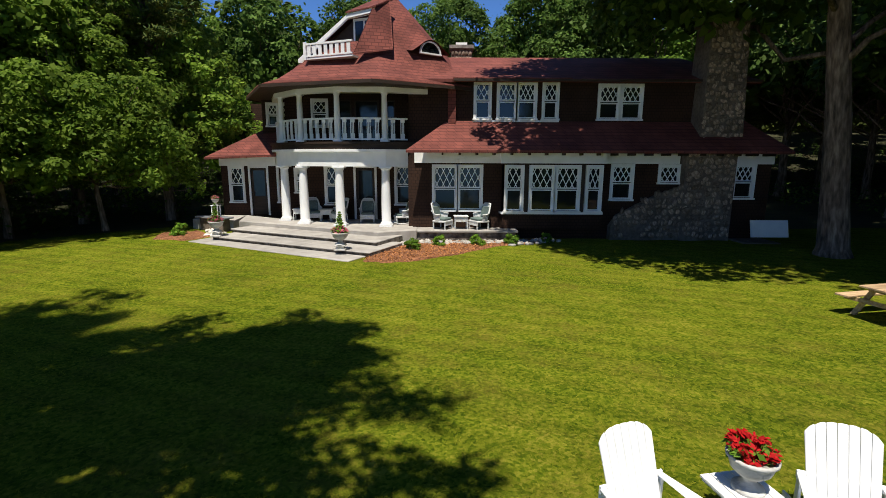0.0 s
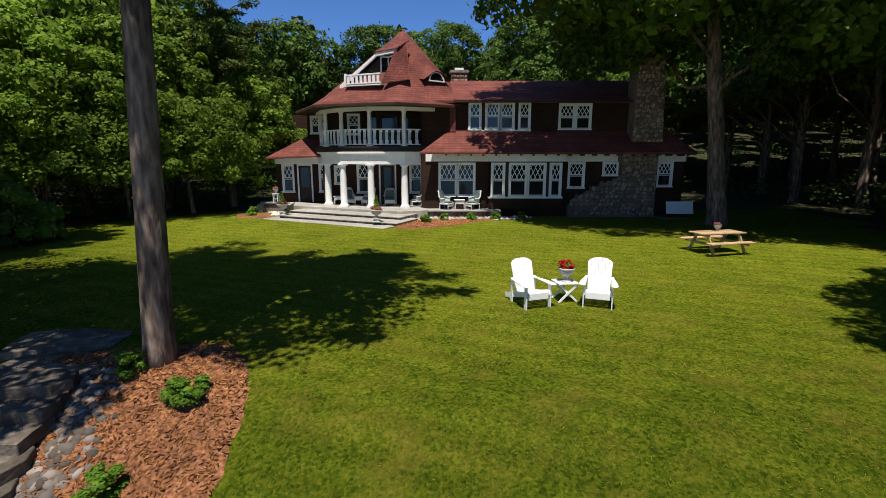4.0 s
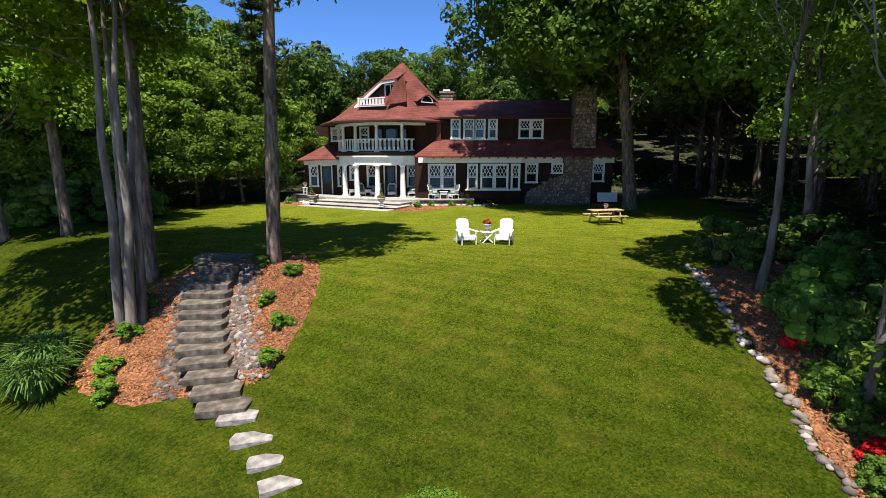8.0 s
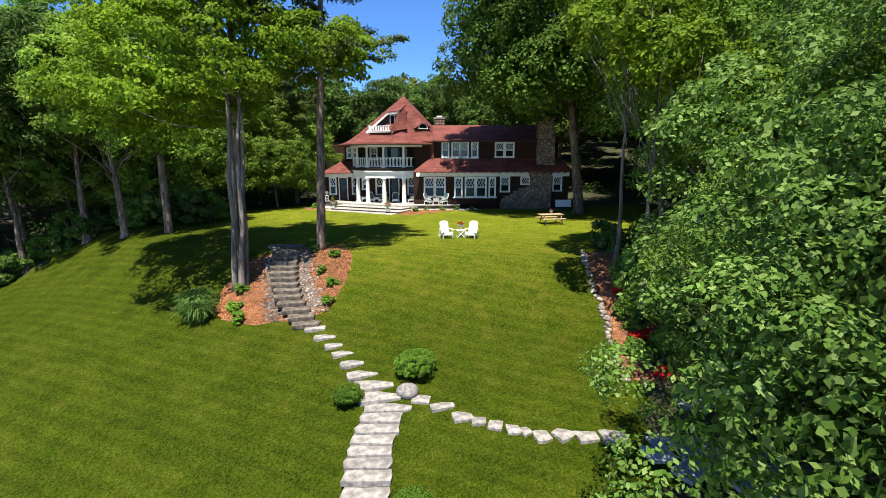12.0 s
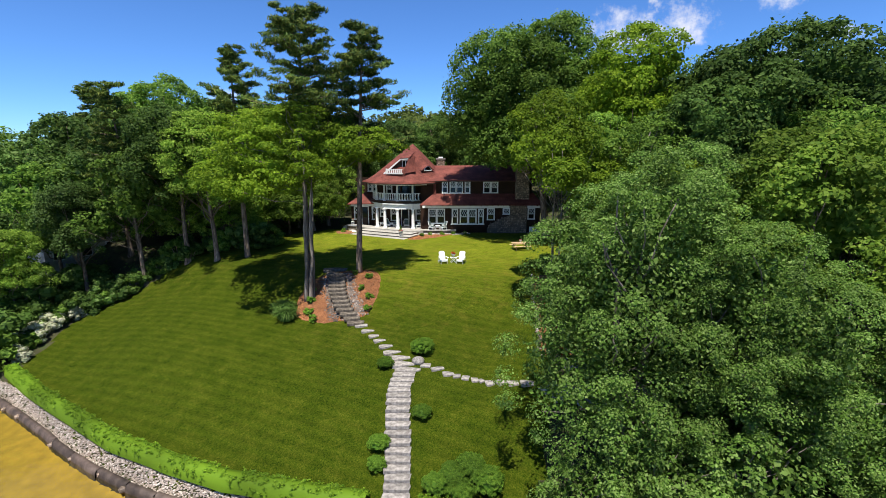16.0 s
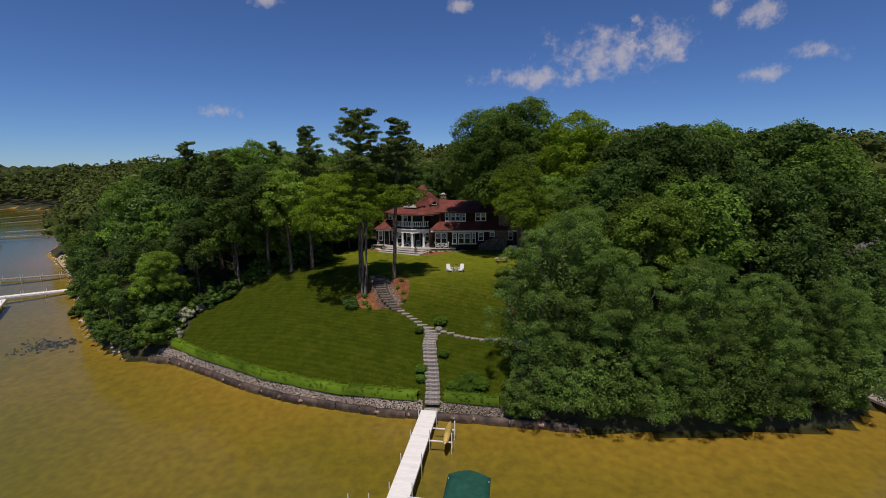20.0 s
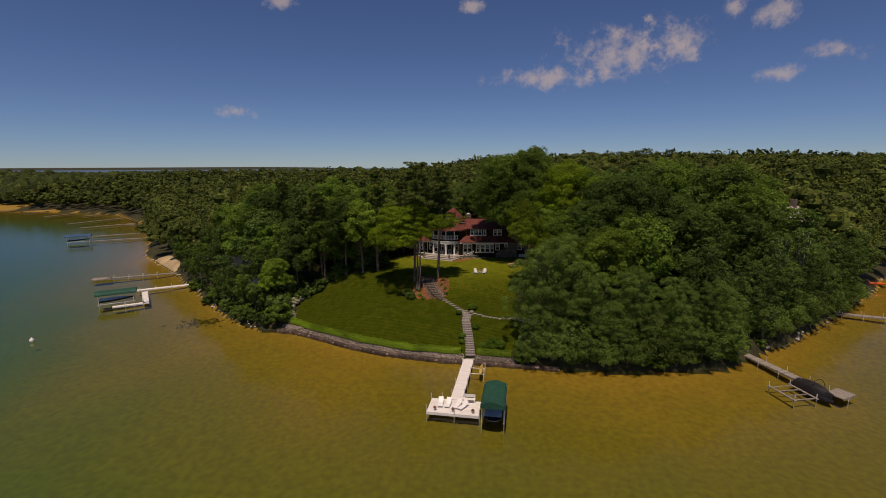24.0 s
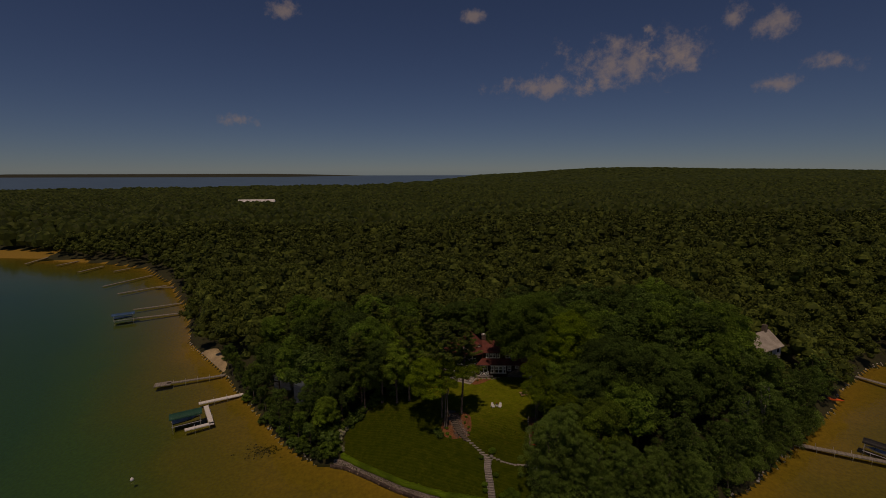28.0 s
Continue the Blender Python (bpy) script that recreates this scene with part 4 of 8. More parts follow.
# the rest of the wood: single trees near the clearing, then stands of them
OTHER_HOUSES = ((75, 4, 8.0), (42, -9, 5.5), (-52.5, 4.5, 4.5), (-43, -4, 4.5))
TAKEN = [(o.location.x, o.location.y) for o in scene.objects if o.parent is None and o.name.split(".")[0].endswith("_tree")]
rt = random.Random(4)
near_spots, mid_spots, deep_spots = [], [], []
step = 6.6
for iy in range(-8, 34):
    for ix in range(-46, 48):
        x, y = ix * step + rt.uniform(-2.3, 2.3), iy * step + rt.uniform(-2.3, 2.3)
        d = float(land_d(x, y))
        if d < (1.0 if x < -62 or x > 66 else 2.6) or bool(on_lawn(x, y, 0.8)) or (-15.5 < x < 21 and -4 < y < 15) or (6 < x < 16.5 and -37 < y < -18):
            continue
        if any(math.hypot(x - a, y - b) < r for a, b, r in OTHER_HOUSES) or any(math.hypot(x - a, y - b) < 4.2 for a, b in TAKEN):
            continue
        if abs(x) > 40 + 1.05 * (y + 130):
            continue
        if -62 < x < 66 and y < 22:
            near_spots.append((x, y, d))
        elif y < 75:
            mid_spots.append((x, y, d))
        else:
            deep_spots.append((x, y, d))
for k, (x, y, d) in enumerate(near_spots):
    s = (0.6 + 0.04 * min(d, 12)) * rt.uniform(0.88, 1.12)
    if d < 8 and 0 < x < 30:
        plant("willow_tree", broadleaf_meshes(("fine", k % 2), 41, low, 14, 0.26, 1, 1, 0.1, SILVERLEAF, PALEBARK), "round silvery-leaved tree overhanging the shore", "tree", x, y, rt.uniform(0.65, 0.85), rt.uniform(0, 6), "trees overhanging the shore")
    elif d < 8 and x > 0:
        plant("willow_tree", broadleaf_meshes(("low", k % 2), 31 + k % 2, low, 14, 0.26, 86, 66, 0.15, SILVERLEAF, PALEBARK, stems=2, cr=(0.65, 1.1), heart=0.64), "round silvery-leaved tree overhanging the shore", "tree", x, y, rt.uniform(0.65, 0.95), rt.uniform(0, 6), "trees overhanging the shore")
    elif rt.random() < 0.06 and x < 0:
        plant("pine_tree", pine_meshes("pine_b%d" % (k % 3), 20 + k % 3, 19.5, 0.24, 0.42, 3.6, (0, 0), 70, 2.6), "tall dark white pine among the broadleaf trees", "tree", x, y, s * 0.9, rt.uniform(0, 6), "pines left of the house")
    else:
        plant("maple_tree", maple(rt.randrange(4), -20 < x < 27 and y < 0 or -8 < x < 22 and y < 20), "leafy broadleaf tree in the wood round the house", "tree", x, y, s * (0.8 if x > 12 and y < -8 else 0.72 if -16 < x < 10 and y > 8 else 0.82 if x < -12 else 0.92), rt.uniform(0, 6), "trees of the near wood")


def stand(name, spots, clusters, per, leaf, seed, label, lobes=7):
    rng = np.random.default_rng(seed)
    temps = []
    for v in range(5):
        bl = dome(90 + v, 14.6, 5.0, 4.5, lobes, 0.5)
        temps.append(crown_quads(rng, bl, clusters, (1.1, 1.9), per, leaf, 0.7, 0.75, 0.78, (4, 6))[0])
    out = []
    for x, y, d in spots:
        v = rng.choice(5, p=(0.25, 0.25, 0.25, 0.25, 0.0))
        a = rng.uniform(0, 6.28)
        s = rng.uniform(0.8, 1.12) * (0.6 + 0.03 * min(d, 12))
        R = np.array([[math.cos(a), -math.sin(a), 0], [math.sin(a), math.cos(a), 0], [0, 0, 1]])
        out.append(temps[v] @ R.T * s * np.array([1, 1, 1.05 + 0.06 * float(np.clip(rng.normal(), -1.5, 1))]) + np.array([x, y, gz(x, y)]))
    me = quads_mesh(name, np.concatenate(out), FARLEAF)
    return tagged(new(name, me), label, "woodland", kind="stuff")


stand("woodland", mid_spots, 30, 14, 0.34, 1, "dense green broadleaf woodland behind the house")
stand("woodland", deep_spots, 12, 6, 0.62, 2, "dense green broadleaf woodland on the hill", 4)


def far_wood(name, spots, seed, label):
    rng = np.random.default_rng(seed)
    rings, sides = 3, 7
    temps = []
    for v in range(6):
        P = np.zeros((rings + 1, sides + 1, 3))
        for i in range(rings + 1):
            th = math.pi * 0.62 * i / rings
            for j in range(sides):
                q = rng.uniform(0.78, 1.2)
                an = 2 * math.pi * (j + 0.4 * (i % 2)) / sides
                P[i, j] = (math.sin(th) * q * math.cos(an), math.sin(th) * q * math.sin(an), math.cos(th) * q)
            P[i, sides] = P[i, 0]
        P[0] = (0, 0, 1.1)
        temps.append(np.stack([P[:-1, :-1], P[:-1, 1:], P[1:, 1:], P[1:, :-1]], 2).reshape(-1, 4, 3))
    out = []
    for x, y, r in spots:
        h = rng.uniform(0.85, 1.35)
        out.append(temps[rng.integers(6)] * np.array([r, r, min(r * 1.15, 7.0) * h]) + np.array([x, y, gz(x, y) + 4.5 + min(r, 6.0) * 0.4 * h]))
    me = quads_mesh(name, np.concatenate(out), DOMELEAF)
    return tagged(new(name, me), label, "woodland", kind="stuff")


far_spots = []
for ring0, ring1, sp in ((222, 420, 8.8), (420, 800, 11.5), (800, 1500, 19), (1500, 3900, 42)):
    for y in np.arange(ring0, ring1, sp):
        wide = 60 + 1.0 * (y + 130)
        for x in np.arange(-wide, wide, sp):
            X, Y = x + rt.uniform(-0.4, 0.4) * sp, y + rt.uniform(-0.4, 0.4) * sp
            if land_d(X, Y) > 1.2 and Y < np.interp(X, FAR_X, FAR_Y) - 10:
                far_spots.append((X, Y, sp * rt.uniform(0.5, 0.68)))
for y in np.arange(60, 222, 8.0):
    for x in list(np.arange(-460, -300, 8.0)) + list(np.arange(300, 380, 8.0)):
        X, Y = x + rt.uniform(-3, 3), y + rt.uniform(-3, 3)
        if land_d(X, Y) > 3:
            far_spots.append((X, Y, rt.uniform(4, 5.4)))
far_wood("distant_woodland", far_spots, 3, "distant wooded country to the horizon")

# ---- the house ----
house = thing("lake_house", "brown-shingled lake house with a red roof and round tower", "house")
TCX, TCY = -2.9, 5.0


def wall_with_openings(name, x0, x1, z0, z1, y0, y1, holes, label=""):
    bm = bmesh.new()
    xs = sorted({x0, x1, *[v for h in holes for v in h[:2]]})
    zs = sorted({z0, z1, *[v for h in holes for v in h[2:]]})
    for a, b in zip(xs, xs[1:]):
        run = None
        for c, d in zip(zs, zs[1:]):
            free = not any(h[0] <= a and b <= h[1] and h[2] <= c and d <= h[3] for h in holes)
            if free:
                run = (run[0], d) if run else (c, d)
            if run and (not free or d == zs[-1]):
                box(bm, a, y0, run[0], b, y1, run[1])
                run = None
    return part(name, bm, WALL, house, label)


def lattice_bm(x0, x1, z0, z1, y, cells=3):
    bm = bmesh.new()
    w, h, t = (x1 - x0) / cells, (z1 - z0) / 1.5, 0.022
    for s in (1, -1):
        for k in range(-4, cells + 5):
            ax, az = x0 + k * w, (z0 if s > 0 else z1)
            hi, run = (z1 - z0) / h, w
            # clip the slanting bar to the sash
            t0, t1 = 0.0, hi
            xa = lambda q: ax + q * run
            if xa(t1) <= x0 or xa(t0) >= x1:
                continue
            t0, t1 = max(t0, (x0 - ax) / run), min(t1, (x1 - ax) / run)
            if t1 - t0 < 0.05:
                continue
            p, q = (xa(t0), az + s * h * t0), (xa(t1), az + s * h * t1)
            d = Vector((q[0] - p[0], q[1] - p[1])).normalized() * t
            nrm = (-d[1], d[0])
            vs = []
            for yy in (y - 0.016 + 0.004 * s, y + 0.012 + 0.004 * s):
                for (cx, cz), sg in ((p, 1), (q, 1), (q, -1), (p, -1)):
                    vs.append(bm.verts.new((cx + sg * nrm[0] * 0.7, yy, cz + sg * nrm[1] * 0.7)))
            for f in ((0, 1, 2, 3), (7, 6, 5, 4), (0, 4, 5, 1), (1, 5, 6, 2), (2, 6, 7, 3), (3, 7, 4, 0)):
                bm.faces.new([vs[i] for i in f])
    return bm


def window(x0, x1, z0, z1, y, cells=3, m=None, upper=0.5, glow=False):
    """Casing, sill, lower pane and an upper sash with diamond bars; y is the wall's outer face."""
    bm = bmesh.new()
    c = 0.1
    box(bm, x0 - c, y - 0.05, z0 - 0.02, x0, y + 0.1, z1 + c), box(bm, x1, y - 0.05, z0 - 0.02, x1 + c, y + 0.1, z1 + c)
    box(bm, x0, y - 0.05, z1, x1, y + 0.1, z1 + c)
    w = part("window", bm, WHITE, house, "white double-hung window with a diamond-barred upper sash")
    bpart("window_sill", w, WHITE, x0 - c - 0.03, y - 0.1, z0 - 0.09, x1 + c + 0.03, y + 0.1, z0 - 0.02)
    zm = z1 - (z1 - z0) * upper
    s = 0.045
    bm = bmesh.new()
    for a, b in ((z0, zm - 0.02), (zm + 0.02, z1)) if upper < 1 else ((z0, z1),):
        box(bm, x0, y + 0.0, a, x0 + s, y + 0.06, b), box(bm, x1 - s, y + 0.0, a, x1, y + 0.06, b)
        box(bm, x0 + s, y + 0.0, a, x1 - s, y + 0.06, a + s), box(bm, x0 + s, y + 0.0, b - s, x1 - s, y + 0.06, b)
    part("sash", bm, WHITE, w)
    for a, b in ((z0, zm), (zm, z1)) if upper < 1 else ((z0, z1),):
        bpart("pane", w, GLASS, x0 + 0.01, y + 0.065, a, x1 - 0.01, y + 0.08, b)
    part("lattice", lattice_bm(x0 + s, x1 - s, zm + s if upper < 1 else z0 + s, z1 - s, y + 0.03, cells), WHITE, w, "white diamond glazing bars")
    if m is not None:
        w.matrix_basis = m
    return w


# ground floor of the long wing
low_holes = [(0.1, 0.98, 0.75, 2.5), (1.14, 2.02, 0.75, 2.5), (2.9, 6.95, 0.62, 2.62), (7.48, 8.26, 1.22, 2.55), (9.44, 10.2, 1.92, 2.55), (12.55, 13.28, 1.3, 2.58)]
wall_with_openings("wall", -0.8, 14.0, -0.7, 3.15, 0.0, 0.22, low_holes, "dark brown shingled front wall")
for a, b, c, d in low_holes[:2] + low_holes[3:]:
    window(a, b, c, d, 0.0, 3, upper=1.0 if d - c < 0.9 else 0.5)
bpart("mullion", house, WHITE, 0.98, -0.045, 0.75, 1.14, 0.1, 2.58)
# the bay stands forward of the wall
bm = bmesh.new()
prism(bm, [(2.82, 0.0), (2.9, -0.36), (7.0, -0.36), (7.1, 0.0)], 0.0, 0.6), prism(bm, [(2.82, 0.0), (2.9, -0.36), (7.0, -0.36), (7.1, 0.0)], 2.62, 3.05)
part("bay_wall", bm, WALL, house)
bm = bmesh.new()
prism(bm, [(2.8, 0.0), (2.86, -0.42), (7.04, -0.42), (7.12, 0.0)], 0.6, 0.68)
part("bay_sill", bm, WHITE, house)
for a, b in ((4.06, 4.93), (5.1, 5.97)):
    window(a, b, 0.76, 2.5, -0.36, 3)
for a, b in ((3.78, 3.93), (6.1, 6.24)):
    bpart("bay_post", house, DARKWOOD, a, -0.345, 0.68, b, -0.2, 2.62, label="dark shingled post between the windows")
window(3.06, 3.66, 0.76, 2.5, -0.37, 2), window(6.36, 6.86, 0.76, 2.5, -0.37, 2)
bpart("room_floor", house, DARKWOOD, -0.7, 0.25, -0.4, 13.9, 9.2, -0.1)
for a, b, y in ((-0.72, 2.8, -0.07), (2.8, 7.07, -0.44), (7.07, 10.18, -0.07), (12.4, 14.05, -0.07)):
    bpart("frieze_board", house, WHITE, a, y, 2.66, b, -0.002, 3.1)
bpart("wall", house, WALL, 13.78, 0.22, -0.7, 14.0, 9.4, 3.15), bpart("wall", house, WALL, -11.0, 9.2, -0.7, 14.0, 9.42, 6.0)
for k in range(20):
    x = 0.4 + k * 0.69
    bpart("rafter_tail", house, DARKWOOD, x, -0.8, 2.98, x + 0.07, -0.06, 3.08)


def slab(name, pts, thick, material, label=""):
    """A roof plane: corner points, thickened downwards."""
    bm = bmesh.new()
    top = [bm.verts.new(p) for p in pts]
    bot = [bm.verts.new((p[0], p[1], p[2] - thick)) for p in pts]
    bm.faces.new(top), bm.faces.new(bot[::-1])
    for k in range(len(pts)):
        j = (k + 1) % len(pts)
        bm.faces.new((top[k], bot[k], bot[j], top[j]))
    return part(name, bm, material, house, label)


slab("lower_roof", [(-1.0, -0.95, 3.16), (14.2, -0.95, 3.16), (13.2, 0.95, 4.5), (0.75, 0.95, 4.5)], 0.1, ROOF, "red shingled skirt roof")
slab("lower_roof", [(14.2, -0.95, 3.16), (14.2, 9.6, 3.16), (13.2, 8.4, 4.5), (13.2, 0.95, 4.5)], 0.1, ROOF)
# upper floor
up_holes = [(1.82, 2.38, 4.52, 5.9), (2.78, 3.46, 4.52, 5.9), (3.6, 4.28, 4.52, 5.9), (4.68, 5.2, 4.52, 5.9), (7.0, 7.76, 4.52, 5.82), (7.94, 8.7, 4.52, 5.82)]
wall_with_openings("wall", 0.72, 13.0, 4.2, 6.1, 0.8, 1.0, up_holes, "dark brown shingled upper wall")
for a, b, c, d in up_holes:
    window(a, b, c, d, 0.78, 2 if b - a < 0.6 else 3)
bpart("window_band", house, WHITE, 1.7, 0.73, 4.36, 5.32, 0.79, 4.43), bpart("mullion", house, WHITE, 3.5, 0.75, 4.5, 3.56, 0.82, 5.95)
bpart("corner_board", house, ROOF, 0.66, 0.62, 4.3, 0.98, 0.84, 6.1, label="red shingled corner of the dormer")
bpart("wall", house, WALL, 12.8, 1.0, 4.2, 13.0, 8.4, 6.1)
slab("main_roof", [(-1.2, 0.35, 6.02), (13.4, 0.35, 6.02), (12.2, 5.0, 7.78), (-1.2, 5.0, 7.78)], 0.12, ROOF, "red shingled main roof")
slab("main_roof", [(12.2, 5.0, 7.78), (13.4, 9.7, 6.02), (-1.2, 9.7, 6.02), (-1.2, 5.0, 7.78)], 0.12, ROOF)
slab("main_roof", [(13.4, 0.35, 6.02), (13.4, 9.7, 6.02), (12.2, 5.0, 7.78)], 0.12, ROOF)
slab("dormer_roof", [(0.85, 0.3, 6.07), (5.7, 0.3, 6.07), (3.6, 2.9, 7.03), (2.6, 2.9, 7.03)], 0.1, ROOF)
bpart("gutter", house, DARKWOOD, 0.9, 0.26, 5.93, 13.4, 0.36, 6.02)
# left wing
left_holes = [(-9.15, -8.35, 0.05, 2.35), (-10.15, -9.55, 0.7, 2.35), (-7.75, -7.2, 0.7, 2.35)]
wall_with_openings("wall", -10.6, -7.0, -0.7, 2.95, 4.0, 4.2, left_holes)
bpart("wall", house, WALL, -10.6, 4.2, -0.7, -10.4, 9.2, 2.95)
for a, b, c, d in left_holes[1:]:
    window(a, b, c, d, 4.0, 2)
bpart("frieze_board", house, WHITE, -10.65, 3.93, 2.45, -7.0, 4.0, 2.9)
slab("lower_roof", [(-10.9, 3.0, 2.86), (-6.8, 2.5, 3.02), (-7.1, 5.0, 4.3), (-8.6, 5.4, 4.4)], 0.1, ROOF, "red shingled roof of the side wing")
slab("lower_roof", [(-10.9, 3.0, 2.86), (-8.6, 5.4, 4.4), (-8.6, 9.2, 4.4), (-11.2, 9.8, 2.86)], 0.1, ROOF)
side_holes = [(-8.3, -7.85, 4.45, 5.45), (-7.65, -7.2, 4.45, 5.45)]
wall_with_openings("wall", -8.6, -6.6, 4.1, 5.9, 4.6, 4.8, side_holes)
for a, b, c, d in side_holes:
    window(a, b, c, d, 4.6, 2)
bpart("wall", house, WALL, -8.6, 4.8, 4.1, -8.4, 9.2, 5.9)


def doorway(x0, x1, z1, y, label):
    bm = bmesh.new()
    box(bm, x0 - 0.1, y - 0.05, 0.0, x0, y + 0.12, z1 + 0.1), box(bm, x1, y - 0.05, 0.0, x1 + 0.1, y + 0.12, z1 + 0.1), box(bm, x0, y - 0.05, z1, x1, y + 0.12, z1 + 0.1)
    d = part("door", bm, WHITE, house, label)
    bpart("door_leaf", d, DARKWOOD, x0, y + 0.06, 0.03, x1, y + 0.11, z1)
    bpart("screen", d, GLASS, x0 + 0.12, y + 0.045, 0.95, x1 - 0.12, y + 0.058, z1 - 0.12)
    bpart("handle", d, DARKWOOD, x0 + 0.06, y + 0.0, 1.0, x0 + 0.1, y + 0.06, 1.12)


# tower: walls behind porch and balcony
porch_holes = [(-3.62, -2.74, 0.03, 2.4), (-5.0, -4.35, 0.75, 2.45), (-1.72, -1.08, 0.75, 2.45), (-6.4, -6.0, 1.3, 2.3)]
wall_with_openings("wall", -7.2, -0.8, -0.7, 3.3, 2.5, 2.7, porch_holes)
doorway(-3.62, -2.74, 2.4, 2.5, "dark screen door in a white casing")
doorway(-9.15, -8.35, 2.35, 4.0, "dark side door in a white casing")
for a, b, c, d in porch_holes[1:]:
    window(a, b, c, d, 2.5, 2)
bpart("wall", house, WALL, -1.0, 0.22, -0.7, -0.8, 2.5, 3.3), bpart("wall", house, WALL, -7.2, 2.7, -0.7, -7.0, 9.2, 4.2)
balc_holes = [(-4.35, -3.75, 3.62, 5.45), (-3.6, -2.5, 3.62, 5.45), (-2.35, -1.75, 3.62, 5.45), (-5.5, -4.9, 4.3, 5.4)]
wall_with_openings("wall", -6.8, -1.0, 3.3, 6.0, 2.6, 2.8, balc_holes)
for a, b, c, d in balc_holes[:3]:
    bm = bmesh.new()
    box(bm, a, 2.56, c, a + 0.06, 2.66, d), box(bm, b - 0.06, 2.56, c, b, 2.66, d), box(bm, a + 0.06, 2.56, d - 0.06, b - 0.06, 2.66, d)
    dd = part("balcony_door", bm, DARKWOOD, house, "dark glazed balcony door")
    bpart("pane", dd, GLASS, a + 0.02, 2.67, c, b - 0.02, 2.69, d)
window(-5.5, -4.9, 4.3, 5.4, 2.6, 2)
bpart("wall", house, WALL, -1.0, 0.75, 3.2, 0.75, 0.95, 6.0, label="dark shingled wall between tower and wing"), bpart("wall", house, WALL, -1.0, 0.95, 3.3, -0.8, 2.6, 6.0)
bpart("wall", house, WALL, -6.8, 2.8, 3.3, -6.6, 4.6, 6.0)


def arc_pts(R, a0, a1, n):
    return [(TCX + R * math.cos(radians(a0 + (a1 - a0) * k / n)), TCY + R * math.sin(radians(a0 + (a1 - a0) * k / n))) for k in range(n + 1)]


def ring_wall(name, R0, R1, z0, z1, a0, a1, material, n=18, label=""):
    bm = bmesh.new()
    o, i = arc_pts(R1, a0, a1, n), arc_pts(R0, a0, a1, n)
    for k in range(n):
        prism(bm, [o[k], o[k + 1], i[k + 1], i[k]], z0, z1)
    bmesh.ops.remove_doubles(bm, verts=bm.verts[:], dist=0.001)
    return part(name, bm, material, house, label)


A0, A1 = 196, 294
ring_wall("entablature", 4.76, 5.1, 2.5, 3.1, 191.3, 303.8, WHITE, 5, "white panelled porch beam")
ring_wall("cornice", 4.6, 5.26, 3.1, 3.2, 191.3, 303.8, WHITE, 5)
ring_wall("balcony_band", 4.7, 5.14, 3.2, 3.42, A0, A1, DARKWOOD)
ring_wall("balcony_floor", 0.3, 5.2, 3.42, 3.5, A0, A1 + 3, DARKWOOD)
ring_wall("porch_ceiling", 0.3, 4.72, 2.92, 2.98, A0, A1, SOFFIT)
ring_wall("balcony_ceiling", 0.3, 5.5, 5.72, 5.78, 191.3, 303.8, SOFFIT, 5, label="cream painted balcony ceiling")
# whiter than its cream paint, standing in for light bounced off the ground
ring_wall("balcony_beam", 4.76, 5.06, 5.46, 5.72, 191.3, 303.8, WHITE, 5, "cream painted beam on the balcony columns")
COL_A = [math.degrees(math.atan2(y - TCY, x - TCX)) % 360 for x, y in ((-1.9, 0.0), (-3.87, 0.3), (-5.62, 0.95), (-6.75, 2.1))]
CR = 4.88


def column(x, y, z0, z1, r, name):
    bm = bmesh.new()
    h = z1 - z0
    lathe(bm, [(r * 1.25, z0 + 0.08), (r * 1.3, z0 + 0.12), (r * 1.08, z0 + 0.17), (r, z0 + 0.22), (r, z0 + h * 0.4), (r * 0.84, z1 - 0.2), (r * 0.84, z1 - 0.16), (r * 1.0, z1 - 0.12), (r * 1.1, z1 - 0.07)], 18, x, y)
    c = part(name, bm, WHITE, house, "white round column", smooth=True)
    bpart("plinth", c, WHITE, x - r * 1.35, y - r * 1.35, z0, x + r * 1.35, y + r * 1.35, z0 + 0.08)
    bpart("abacus", c, WHITE, x - r * 1.25, y - r * 1.25, z1 - 0.07, x + r * 1.25, y + r * 1.25, z1)


for a in COL_A:
    cx, cy = TCX + CR * math.cos(radians(a)), TCY + CR * math.sin(radians(a))
    column(cx, cy, 0.0, 2.5, 0.2, "porch_column"), column(cx, cy, 3.5, 5.5, 0.13, "balcony_column")
# balcony rail: flat sawn boards with slots between them
rail_a = [A1] + COL_A + [A0]
for k in range(len(rail_a) - 1):
    a, b = rail_a[k] - 1.6, rail_a[k + 1] + 1.6
    ring_wall("balcony_rail", CR - 0.05, CR + 0.05, 4.4, 4.47, b, a, WHITE, 4), ring_wall("balcony_rail", CR - 0.04, CR + 0.04, 3.58, 3.64, b, a, WHITE, 4)
    cnt = max(2, int(abs(a - b) * CR * math.pi / 180 / 0.3))
    for j in range(cnt):
        an = b + (a - b) * (j + 0.5) / cnt
        m = Matrix.Translation((TCX + CR * math.cos(radians(an)), TCY + CR * math.sin(radians(an)), 0)) @ Matrix.Rotation(radians(an + 90), 4, "Z")
        bm = bmesh.new()
        box(bm, -0.09, -0.015, 3.64, 0.09, 0.015, 3.84), box(bm, -0.09, -0.015, 4.28, 0.09, 0.015, 4.4)
        for q in (-0.075, -0.015, 0.045):
            box(bm, q - 0.015 + 0.0, -0.015, 3.84, q + 0.017, 0.015, 4.28)
        bmesh.ops.transform(bm, matrix=m, verts=bm.verts[:])
        part("baluster", bm, WHITE, house)

